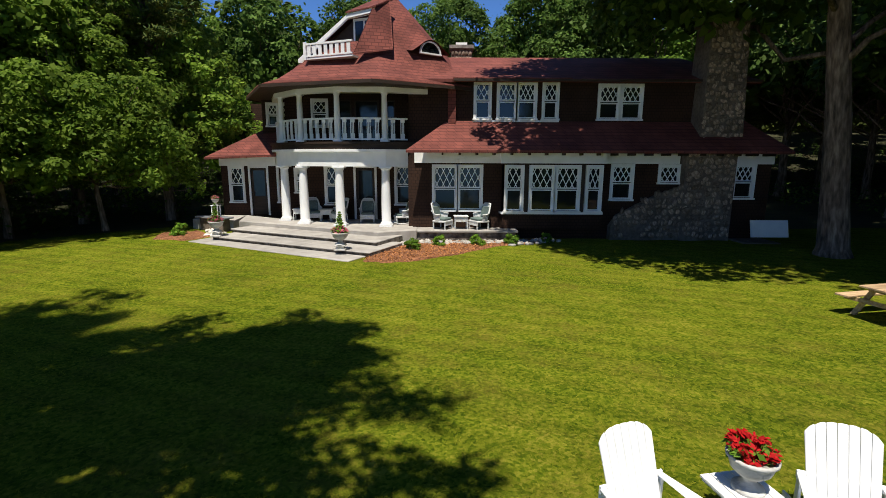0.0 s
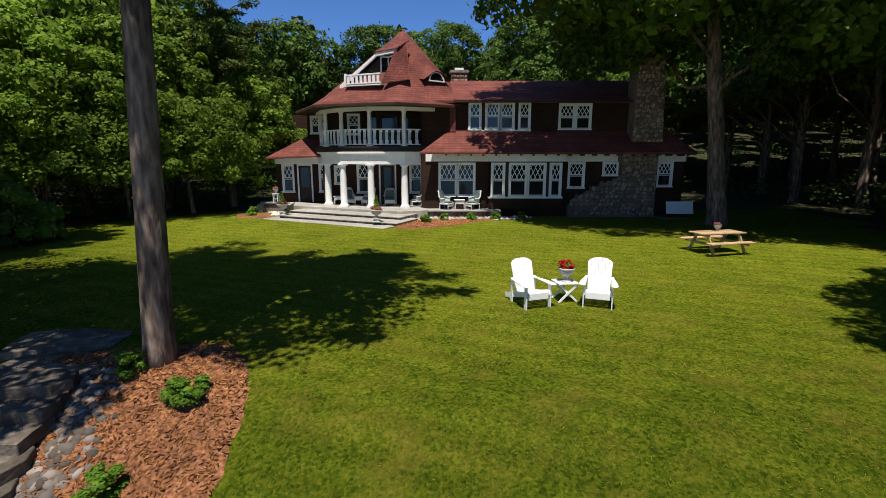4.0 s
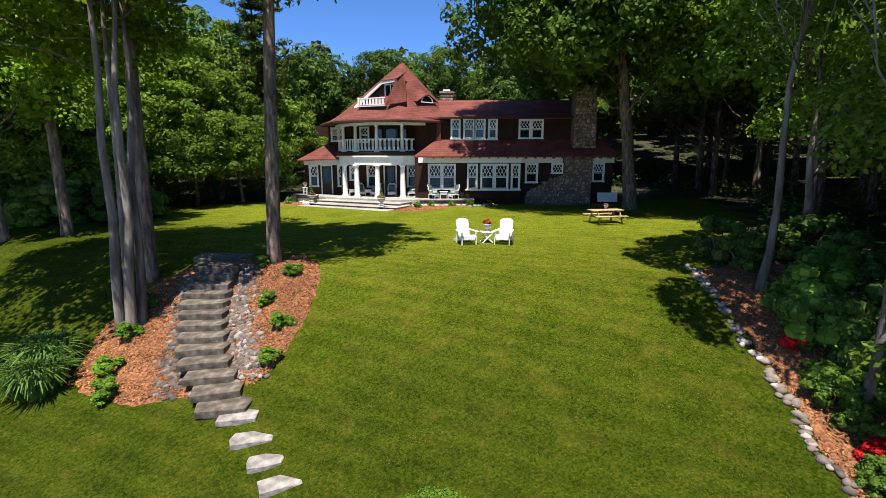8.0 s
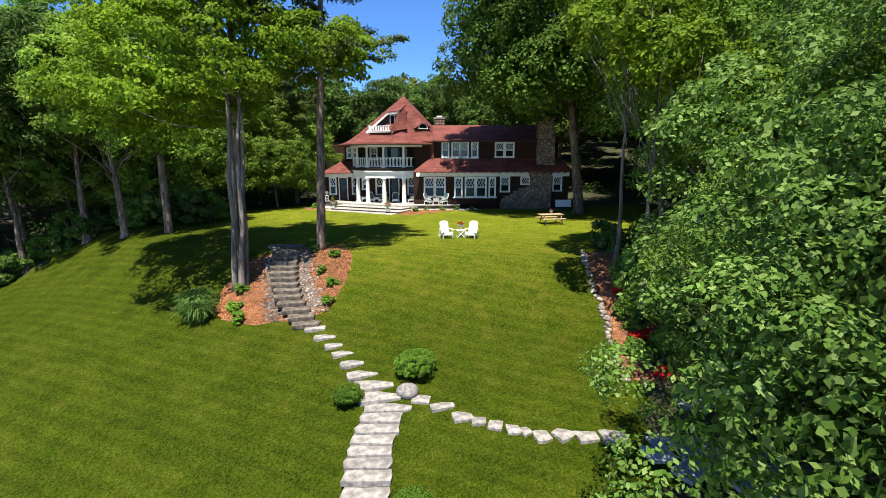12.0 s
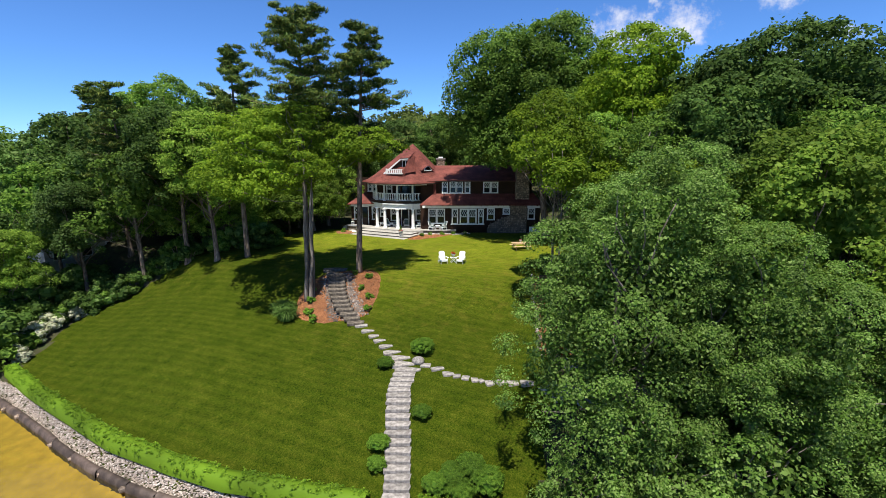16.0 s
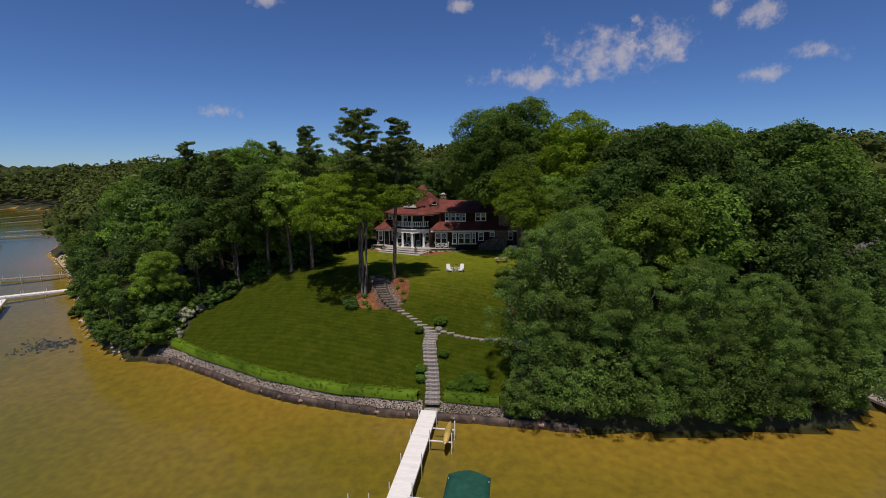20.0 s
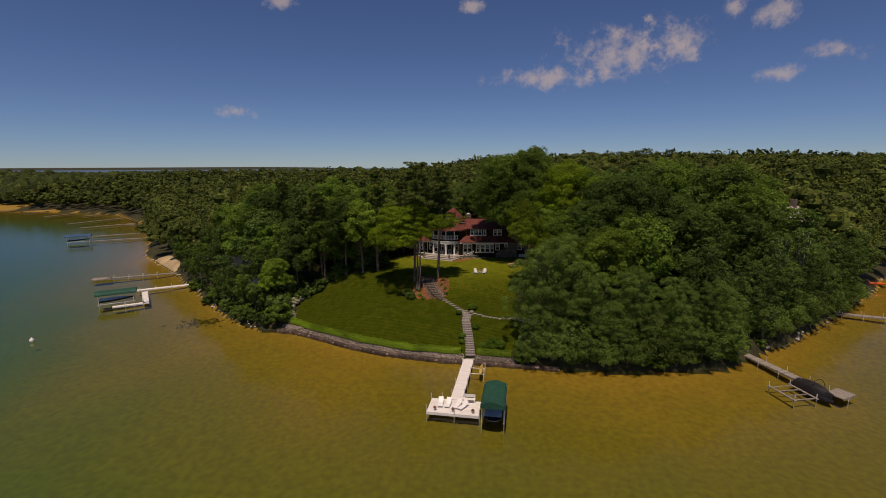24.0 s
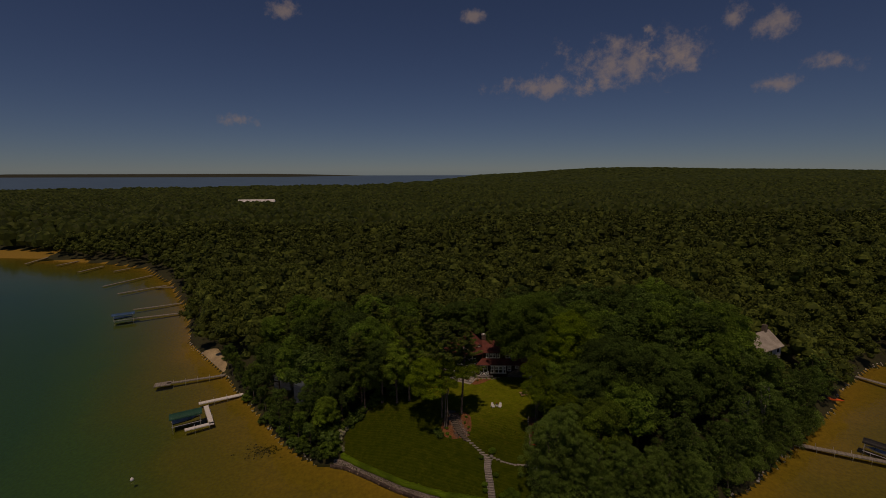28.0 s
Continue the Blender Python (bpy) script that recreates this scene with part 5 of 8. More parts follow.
# the bell roof of the tower: eight hips above, round at the eaves
PROF = [(6.1, 5.70), (6.12, 5.78), (5.35, 6.06), (4.5, 6.62), (3.5, 7.5), (2.4, 8.5), (1.25, 9.55), (0.02, 10.62)]
NS = 48
rows_ = []
for r, z in PROF:
    f = max(0.0, (z - 5.78) / (10.62 - 5.78))
    cx, cy = TCX + (0.72) * f, TCY - 1.0 * f
    ring = []
    for k in range(NS + 1):
        th = 2 * math.pi * k / NS
        rel = ((math.degrees(th) + 84 + 22.5) % 45) - 22.5
        oct_ = math.cos(radians(22.5)) / math.cos(radians(22.5 - abs(rel)))
        ring.append((cx + r * oct_ * 1.04 * math.cos(th), cy + r * oct_ * 1.04 * math.sin(th), z))
    rows_.append(ring)
me = grid_mesh("tower_roof", np.array(rows_), ROOF, smooth=False)
part("tower_roof", me, ROOF, house, "red shingled bell-shaped tower roof")
ring_wall("tower_soffit", 4.9, 6.3, 5.66, 5.70, 141, 321, DARKWOOD, 4)
ring_wall("eave_trim", 6.29, 6.37, 5.62, 5.74, 141, 321, DARKWOOD, 4)
ring_wall("tower_wall", 4.6, 4.8, 5.0, 5.8, 60, 170, WALL, 14)
# roof nook with its own little balcony, cut into the front slope
NK = Matrix.Translation((-4.25, 0.62, 6.93)) @ Matrix.Rotation(radians(-20.6), 4, "Z")
nook = bpart("nook_deck", house, WHITE, -1.14, 0.0, -0.08, 1.14, 1.6, 0.0, NK, label="white deck and front of the roof nook")
bpart("nook_front", nook, WHITE, 0.5, 1.2, 0.0, 1.62, 1.35, 1.66, NK)
for a, b in ((0.6, 0.98), (1.08, 1.5)):
    bpart("pane", nook, GLASS, a, 1.18, 0.62, b, 1.196, 1.55, NK)
    bpart("sash", nook, WHITE, a - 0.04, 1.16, 0.54, b + 0.04, 1.179, 0.62, NK)


def nook_plane(name, pts, thick, material, label=""):
    return slab(name, [tuple(NK @ Vector(p)) for p in pts], thick, material, label)


bm = bmesh.new()
f0, f1 = [[bm.verts.new(NK @ Vector((x, y + dy, z))) for x, y, z in ((-1.3, 0.78, 0.02), (0.5, 1.24, 0.02), (0.5, 1.24, 1.62))] for dy in (0, 0.08)]
bm.faces.new(f0), bm.faces.new(f1[::-1])
for k in range(3):
    bm.faces.new((f0[k], f1[k], f1[(k + 1) % 3], f0[(k + 1) % 3]))
part("nook_side", bm, DARKWOOD, house, "dark recess of the roof nook")
nook_plane("nook_roof", [(-1.62, 0.28, 0.04), (0.42, 0.95, 1.80), (0.7, 2.4, 2.5), (-1.35, 1.9, 0.75)], 0.07, ROOF)
nook_plane("nook_rake", [(-1.66, 0.24, 0.03), (0.42, 0.9, 1.80), (0.5, 0.96, 1.80), (-1.5, 0.3, 0.03)], 0.15, WHITE, "white raking board of the roof nook")
nook_plane("head_board", [(0.4, 0.88, 1.80), (1.7, 0.9, 1.92), (1.7, 1.1, 1.92), (0.4, 1.1, 1.80)], 0.17, WHITE)
nook_plane("nook_roof", [(0.36, 0.84, 1.86), (1.78, 0.86, 1.98), (1.75, 2.5, 2.7), (0.5, 2.5, 2.7)], 0.06, ROOF)
nook_plane("nook_roof", [(1.2, -0.02, 0.02), (1.66, 0.84, 1.97), (1.75, 2.2, 2.6), (2.5, 0.9, 0.3)], 0.06, ROOF, "red shingled slope closing the nook")
bpart("nook_rail", house, WHITE, -1.14, -0.03, 0.48, 1.14, 0.05, 0.55, NK), bpart("nook_rail", house, WHITE, -1.14, -0.02, 0.02, 1.14, 0.04, 0.08, NK)
bpart("nook_rail", house, WHITE, -1.14, 0.05, 0.48, -1.07, 0.6, 0.55, NK), bpart("nook_post", house, WHITE, -1.17, -0.05, -0.1, -1.05, 0.07, 0.6, NK)
for k in range(8):
    bpart("nook_baluster", house, WHITE, -1.0 + k * 0.27, -0.012, 0.08, -0.84 + k * 0.27, 0.018, 0.48, NK)
# eyebrow window in the right-hand slope
EY = Matrix.Translation((-0.1, 1.72, 7.28)) @ Matrix.Rotation(radians(34), 4, "Z") @ Matrix.Diagonal((0.84, 1, 0.8, 1))
n = 14
pts = [(math.cos(math.pi * k / n), math.sin(math.pi * k / n)) for k in range(n + 1)]
bm = bmesh.new()
for k in range(n):
    a, b = pts[k], pts[k + 1]
    v = [bm.verts.new(EY @ Vector((q * c * 1.2, yy, q * s * 1.15))) for yy in (-0.05, 0.08) for q, (c, s) in ((0.47, a), (0.515, a), (0.515, b), (0.47, b))]
    for f in ((0, 1, 2, 3), (7, 6, 5, 4), (1, 5, 6, 2), (3, 7, 4, 0)):
        bm.faces.new([v[i] for i in f])
box(bm, -0.64, -0.06, -0.08, 0.64, 0.08, 0.0, EY)
brow = part("eyebrow_window", bm, WHITE, house, "white arched eyebrow window")
bm = bmesh.new()
bm.faces.new([bm.verts.new(EY @ Vector((0.48 * c * 1.2, 0.04, 0.48 * s * 1.15))) for c, s in pts])
part("pane", bm, GLASS, brow)
P = np.zeros((6, n + 1, 3))
for i in range(6):
    f = i / 5
    for k, (c, s) in enumerate(pts):
        p = EY @ Vector((0.62 * c * (1.08 + 0.75 * (1 - s) ** 2), -0.1 + 1.9 * f, -0.02 + 0.58 * s * 1.15 * (1 - 0.2 * f) + 0.5 * f))
        P[i, k] = p[:]
part("eyebrow_hood", grid_mesh("eyebrow_hood", P, ROOF), ROOF, house)

# chimneys of fieldstone
ico_bm = bmesh.new()
bmesh.ops.create_icosphere(ico_bm, subdivisions=1, radius=1.0)
ICO_V = np.array([v.co[:] for v in ico_bm.verts])
ICO_F = np.array([[v.index for v in f.verts] for f in ico_bm.faces])
ico_bm.free()
STONES = []
rs = np.random.default_rng(8)
for k in range(7):
    v = ICO_V * rs.uniform(0.8, 1.15, (len(ICO_V), 1))
    me = bpy.data.meshes.new("stone")
    me.from_pydata([tuple(p) for p in v], [], [tuple(int(i) for i in f) for f in ICO_F])
    me.materials.append(STONE)
    STONES.append(me)


def stone(parent, x, y, z, sx, sy, sz, turn=0.0, name="stone"):
    ob = new(name, STONES[rt.randrange(7)])
    ob.parent = parent
    ob.matrix_basis = Matrix.Translation((x, y, z)) @ Matrix.Rotation(turn, 4, "Y") @ Matrix.Diagonal((sx, sy, sz, 1))
    return ob


bm = bmesh.new()
box(bm, 10.25, -0.42, -0.7, 12.3, 1.1, 3.4)
vs = [(10.85, -0.15, 3.0), (12.62, -0.15, 3.0), (12.62, 1.3, 3.0), (10.85, 1.3, 3.0), (11.0, 0.1, 8.15), (12.5, 0.1, 8.15), (12.5, 1.2, 8.15), (11.0, 1.2, 8.15)]
v = [bm.verts.new(p) for p in vs]
for f in ((3, 2, 1, 0), (4, 5, 6, 7), (0, 1, 5, 4), (1, 2, 6, 5), (2, 3, 7, 6), (3, 0, 4, 7)):
    bm.faces.new([v[i] for i in f])
sh = [(10.25, 1.75), (9.2, 1.35), (7.7, 0.55), (7.4, 0.1), (7.4, -0.7), (10.25, -0.7)]
a = [bm.verts.new((x, -0.36, z)) for x, z in sh]
b = [bm.verts.new((x, -0.002, z)) for x, z in sh]
bm.faces.new(a), bm.faces.new(b[::-1])
for k in range(6):
    bm.faces.new((a[k], b[k], b[(k + 1) % 6], a[(k + 1) % 6]))
chim = part("chimney", bm, MORTAR, house, "tall fieldstone chimney with a sloping shoulder")
z = -0.35
while z < 8.0:
    x0, x1, yf = (10.3, 12.28, -0.42) if z < 3.0 else (10.86 + 0.03 * (z - 3), 12.6 - 0.024 * (z - 3), -0.15 + 0.05 * (z - 3))
    if z < 1.7:
        x0 = 7.5 if z < 0.4 else np.interp(z, [0.4, 0.6, 1.35, 1.75], [7.5, 7.8, 9.2, 10.3])
    hgt = rt.uniform(0.13, 0.3)
    x = float(x0)
    while x < x1 - 0.08:
        w = min(rt.uniform(0.12, 0.42), x1 - x)
        yy = yf if (x > 10.2 or z > 3) else -0.36
        if not (7.9 < x + w / 2 < 8.7 and z < 0.0):
            stone(chim, x + w / 2, yy + rt.uniform(0.0, 0.05), z + hgt / 2 + rt.uniform(-0.06, 0.06), w * rt.uniform(0.46, 0.62), 0.1, hgt * rt.uniform(0.5, 0.72), rt.uniform(-0.5, 0.5))
        x += w
    z += hgt
bpart("chimney_cap", chim, MORTAR, 10.9, 0.0, 8.15, 12.6, 1.3, 8.27)
back = bpart("chimney", house, MORTAR, 0.85, 6.6, 6.8, 1.95, 7.5, 8.55, label="short stone chimney behind the tower")
for k in range(24):
    stone(back, 0.95 + (k % 6) * 0.18, 6.6, 7.5 + (k // 6) * 0.27, 0.11, 0.08, 0.14)
bpart("chimney_cap", back, FLAG, 0.75, 6.5, 8.55, 2.05, 7.6, 8.72)
bpart("flue", back, WHITE, 1.1, 6.8, 8.72, 1.7, 7.3, 8.9)
bpart("hatch_door", house, WHITE, 12.5, -1.15, -0.42, 13.95, -1.08, 0.25, Matrix.Translation((0, -0.35, 0)) @ Matrix.Rotation(radians(-14), 4, "X"), label="white sloping cellar hatch")
bpart("hatch_cheek", house, MORTAR, 12.5, -1.2, -0.7, 13.95, 0.0, -0.42)

# ---- porch floor, steps and beds by the house ----
RISER = surf("dry_stone_riser", [(0.05, 0.042, 0.036), (0.14, 0.12, 0.10), (0.26, 0.23, 0.2)], 5, 0.9, 0.7)


def pave(thing_ob, name, pts, z0, z1, material=PAVING):
    bm = bmesh.new()
    prism(bm, pts, z0, z1)
    return part(name, bm, material, thing_ob, bevel=0.02)


porch = thing("porch_floor", "pale stone porch floor and terrace along the house", "porch", kind="structure")
pave(porch, "slab", [(-8.9, 1.7), (-2.1, -1.55), (-0.6, -0.9), (-0.6, 2.5), (-7.2, 2.5), (-9.5, 4.0)], -0.75, -0.002)
pave(porch, "slab", [(-0.6, -0.95), (3.5, -0.95), (3.5, -0.02), (-0.6, -0.02)], -0.1, -0.006)
pave(porch, "footing", [(-0.58, -0.86), (3.42, -0.86), (3.42, -0.02), (-0.58, -0.02)], -0.75, -0.1, RISER)
pave(porch, "slab", [(-11.2, 4.0), (-11.4, 2.4), (-9.2, 1.8), (-9.5, 4.0)], -0.75, -0.01)
steps = thing("porch_steps", "broad pale stone steps up to the porch", "steps", kind="structure")
for (a, b, z, dp) in (((-8.7, 0.35), (-1.95, -2.85), -0.16, 2.2), ((-9.0, -0.75), (-2.0, -4.05), -0.31, 2.2), ((-9.75, -1.15), (-2.6, -4.75), -0.455, 1.6)):
    dx, dy = b[0] - a[0], b[1] - a[1]
    L = math.hypot(dx, dy)
    nx, ny = -dy / L * dp, dx / L * dp
    n = 5
    for k in range(n):
        p0, p1 = (a[0] + dx * k / n, a[1] + dy * k / n), (a[0] + dx * (k + 0.994) / n, a[1] + dy * (k + 0.994) / n)
        pave(steps, "slab", [p0, p1, (p1[0] + nx, p1[1] + ny), (p0[0] + nx, p0[1] + ny)], z - 0.055, z)
        ux, uy = nx / dp * 0.07, ny / dp * 0.07
        pave(steps, "riser", [(p0[0] + ux, p0[1] + uy), (p1[0] + ux, p1[1] + uy), (p1[0] + nx * 0.9, p1[1] + ny * 0.9), (p0[0] + nx * 0.9, p0[1] + ny * 0.9)], z - 0.42, z - 0.055, RISER)


def bed(name, outline, material, label, lift=0.045, rings=9, n=96):
    """A planting bed draped on the ground, with a smooth outline."""
    o = np.array(outline + outline[:1], float)
    seg = np.r_[0, np.cumsum(np.hypot(*np.diff(o, axis=0).T))]
    s = np.linspace(0, seg[-1], n + 1)
    P = np.stack([np.interp(s, seg, o[:, 0]), np.interp(s, seg, o[:, 1])], 1)[:-1]
    for q in range(6):
        P = (np.roll(P, 1, 0) + 2 * P + np.roll(P, -1, 0)) / 4
    P = np.vstack([P, P[:1]])
    c = P[:-1].mean(0)
    G = np.zeros((rings + 1, n + 1, 3))
    for i in range(rings + 1):
        f = 1 - i / rings
        q = c + (P - c) * f
        G[i, :, :2] = q
        G[i, :, 2] = ground_z(q[:, 0], q[:, 1]) + (lift if i else -0.05) + 0.02 * np.sin(q[:, 0] * 9) * np.sin(q[:, 1] * 8)
    return tagged(new(name, grid_mesh(name, G, material)), label, "flower bed", kind="structure")


bed("mulch_bed", [(-2.5, -4.9), (-1.0, -4.95), (0.9, -3.7), (2.6, -1.9), (5.3, -0.7), (5.3, -0.1), (-0.8, -0.9), (-1.9, -2.6)], MULCH, "cedar mulch bed along the terrace")
bed("mulch_bed", [(-7.8, -18.6), (-6.2, -18.2), (-3.9, -17.9), (-2.8, -19.6), (-2.6, -22.0), (-2.9, -23.6), (-3.3, -24.8), (-5.0, -25.2), (-7.2, -25.2), (-9.2, -24.3), (-9.8, -22.2), (-9.2, -19.4)], MULCH, "red cedar mulch bed round the stone steps")
bed("mulch_bed", [(9.9, -20.0), (9.45, -23), (9.35, -26), (8.95, -29.8), (12.0, -30.1), (15.0, -28), (15.5, -22), (13, -19)], MULCH, "mulched garden bed below the slender trees")
bed("mulch_bed", [(-10.6, 1.6), (-9.3, 0.2), (-10.0, -1.0), (-11.6, -0.6), (-12.2, 1.2)], MULCH, "mulch bed at the end of the porch steps")


def stuff_stones(name, pts, size, material, label, seed=1, flat=0.7):
    """Many loose stones in one mesh."""
    rng = np.random.default_rng(seed)
    V, F = [], []
    for k, (x, y, z) in enumerate(pts):
        s = size * rng.uniform(0.55, 1.3, 3) * np.array([1, 1, flat])
        a = rng.uniform(0, 6.28)
        v = ICO_V * rng.uniform(0.8, 1.15, (len(ICO_V), 1)) * s
        v = v @ np.array([[math.cos(a), -math.sin(a), 0], [math.sin(a), math.cos(a), 0], [0, 0, 1]]).T
        V.append(v + np.array([x, y, z + s[2] * 0.3])), F.append(ICO_F + 12 * k)
    V, F = np.concatenate(V), np.concatenate(F)
    me = bpy.data.meshes.new(name)
    me.vertices.add(len(V)), me.loops.add(3 * len(F)), me.polygons.add(len(F))
    me.vertices.foreach_set("co", V.astype(np.float32).ravel())
    me.loops.foreach_set("vertex_index", F.astype(np.int32).ravel())
    me.polygons.foreach_set("loop_start", np.arange(0, 3 * len(F), 3, dtype=np.int32))
    me.polygons.foreach_set("loop_total", np.full(len(F), 3, dtype=np.int32))
    me.update(calc_edges=True)
    me.materials.append(material)
    return tagged(new(name, me), label, "stones", kind="stuff")


def along(pts, n, wob, seed):
    rng = np.random.default_rng(seed)
    o = np.array(pts, float)
    seg = np.r_[0, np.cumsum(np.hypot(*np.diff(o, axis=0).T))]
    s = rng.uniform(0, seg[-1], n)
    x, y = np.interp(s, seg, o[:, 0]) + rng.normal(size=n) * wob, np.interp(s, seg, o[:, 1]) + rng.normal(size=n) * wob
    return list(zip(x, y, ground_z(x, y)))


ISL = leafy("mixed_pebbles", [(0.07, 0.058, 0.05), (0.19, 0.155, 0.13), (0.13, 0.11, 0.10), (0.38, 0.32, 0.28)], 0.0, 0.9)
stuff_stones("border_stones", along([(-7.65, -19.3), (-7.2, -21.0), (-6.55, -22.6), (-5.75, -24.6)], 620, 0.24, 1), 0.105, ISL, "rounded stones edging the steps", 1)
stuff_stones("border_stones", along([(-5.9, -19.3), (-5.4, -21.0), (-4.85, -22.6), (-3.8, -24.2)], 620, 0.24, 2), 0.105, ISL, "rounded stones edging the steps", 2)
stuff_stones("border_stones", along([(9.9, -20.0), (9.45, -23), (9.35, -26), (8.95, -29.8)], 110, 0.08, 3), 0.13, ISL, "pale stones edging the garden bed", 3)
stuff_stones("border_stones", along([(-1.6, -2.2), (-0.6, -1.3), (3.6, -1.15), (4.9, -0.6)], 240, 0.17, 4), 0.13, RUBBLE, "pale rubble below the terrace", 4)
stuff_stones("border_stones", along([(-10.4, 1.9), (-9.4, 0.9), (-9.6, 0.2)], 60, 0.15, 5), 0.13, RUBBLE, "pale rubble below the porch end", 5)


def scatter(name, outline, n, size, narrow, up, lift, material, label, category, seed):
    """Loose flat bits strewn inside an outline."""
    rng = np.random.default_rng(seed)
    o = np.array(outline, float)
    o = o.mean(0) + (o - o.mean(0)) * 0.93
    p = rng.uniform(o.min(0), o.max(0), (n, 2))
    inside = np.zeros(n, bool)
    for (x0, y0), (x1, y1) in zip(o, np.roll(o, -1, 0)):
        hit = ((y0 > p[:, 1]) != (y1 > p[:, 1])) & (p[:, 0] < (x1 - x0) * (p[:, 1] - y0) / (y1 - y0 + 1e-9) + x0)
        inside ^= hit
    p = p[inside]
    c = np.stack([p[:, 0], p[:, 1], ground_z(p[:, 0], p[:, 1]) + lift], 1)
    return tagged(new(name, quads_mesh(name, leaves(rng, c, np.full(len(c), 0.02), 1, size, 0.6, narrow, up), material)), label, category, kind="stuff")


CHIP = leafy("cedar_chips", [(0.07, 0.027, 0.010), (0.25, 0.10, 0.034), (0.44, 0.20, 0.08)], 0.05, 0.9)
scatter("mulch_chips", [(-7.8, -18.6), (-6.2, -18.2), (-3.9, -17.9), (-2.8, -19.6), (-2.6, -22.0), (-2.9, -23.6), (-3.3, -24.8), (-5.0, -25.2), (-7.2, -25.2), (-9.2, -24.3), (-9.8, -22.2), (-9.2, -19.4)], 16000, 0.05, 0.28, 1.1, 0.06, CHIP, "red cedar chips lying in the bed", "mulch", 21)
scatter("mulch_chips", [(-2.5, -4.9), (-1.0, -4.95), (0.9, -3.7), (2.6, -1.9), (5.3, -0.7), (5.3, -0.1), (-0.8, -0.9), (-1.9, -2.6)], 7000, 0.05, 0.28, 1.1, 0.06, CHIP, "cedar chips lying along the terrace", "mulch", 22)
scatter("mulch_chips", [(9.9, -20.0), (9.45, -23), (9.35, -26), (8.95, -29.8), (12.0, -30.1), (12.5, -20)], 7000, 0.05, 0.28, 1.1, 0.06, CHIP, "cedar chips in the garden bed", "mulch", 23)
BLADE = leafy("dry_grass_blades", [(0.08, 0.105, 0.004), (0.15, 0.17, 0.008), (0.28, 0.27, 0.022)], 0.2, 0.8)
# matched to the slope's lawn colour, darkening included
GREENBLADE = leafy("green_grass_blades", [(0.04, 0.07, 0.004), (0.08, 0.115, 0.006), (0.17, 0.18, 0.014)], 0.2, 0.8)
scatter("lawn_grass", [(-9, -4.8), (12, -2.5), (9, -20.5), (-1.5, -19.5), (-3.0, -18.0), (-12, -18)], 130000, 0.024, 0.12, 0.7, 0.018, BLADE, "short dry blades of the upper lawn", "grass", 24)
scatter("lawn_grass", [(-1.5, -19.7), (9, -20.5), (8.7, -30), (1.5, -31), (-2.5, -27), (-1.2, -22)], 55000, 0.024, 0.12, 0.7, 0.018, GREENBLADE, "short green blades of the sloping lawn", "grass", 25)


def slab_stone(parent, x, y, w, d, h, turn, z=None, name="slab", material=FLAG, tilt=0.0):
    """A rough split slab."""
    bm = bmesh.new()
    pts = []
    for cx, cy in ((-1, -1), (0, -1.05), (1, -1), (1.04, 0), (1, 1), (0, 1.04), (-1, 1), (-1.05, 0)):
        pts.append((cx * w / 2 * rt.uniform(0.88, 1.05), cy * d / 2 * rt.uniform(0.84, 1.05)))
    prism(bm, pts, -h, 0.0)
    me = mesh_of(name, bm, material, bevel=0.015)
    ob = new(name, me)
    ob.parent = parent
    ob.matrix_basis = Matrix.Translation((x, y, (gz(x, y) + 0.05) if z is None else z)) @ Matrix.Rotation(turn, 4, "Z") @ Matrix.Rotation(tilt, 4, "X")
    return ob


# browner and darker than FLAG
BROWNFLAG = surf("brown_flagstone", [(0.045, 0.036, 0.028), (0.10, 0.082, 0.064), (0.20, 0.17, 0.14)], 3.5, 0.9, 0.6, per_piece=0.2)
up_steps = thing("stone_steps", "dark brown stone slab steps climbing through the mulch bed", "steps", kind="structure")
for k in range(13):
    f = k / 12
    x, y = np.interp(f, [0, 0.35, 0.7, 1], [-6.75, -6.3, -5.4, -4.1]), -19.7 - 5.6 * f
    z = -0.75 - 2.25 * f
    slab_stone(up_steps, float(x), y, 1.45 - 0.15 * f, 0.72, 0.2, 0.25 * f + rt.uniform(-0.08, 0.08), z + 0.05, material=BROWNFLAG)
slab_stone(up_steps, -6.9, -18.9, 1.9, 1.1, 0.2, 0, None, material=BROWNFLAG), slab_stone(up_steps, -7.4, -17.9, 2.1, 1.2, 0.2, 0.2, None, material=BROWNFLAG)
walkway = thing("stepping_stones", "grey stepping stones set in the lawn", "path", kind="structure")
for x, y, w, d, a in ((-3.6, -25.55, 0.95, 0.7, 0.15), (-3.0, -26.3, 0.9, 0.5, 0.3), (-2.45, -26.95, 0.75, 0.42, 0.3), (-1.95, -27.5, 0.85, 0.42, 0.4), (-1.4, -28.15, 0.95, 0.55, 0.35), (-0.9, -28.8, 1.15, 0.65, 0.4)):
    slab_stone(walkway, x, y, w, d, 0.15, a)
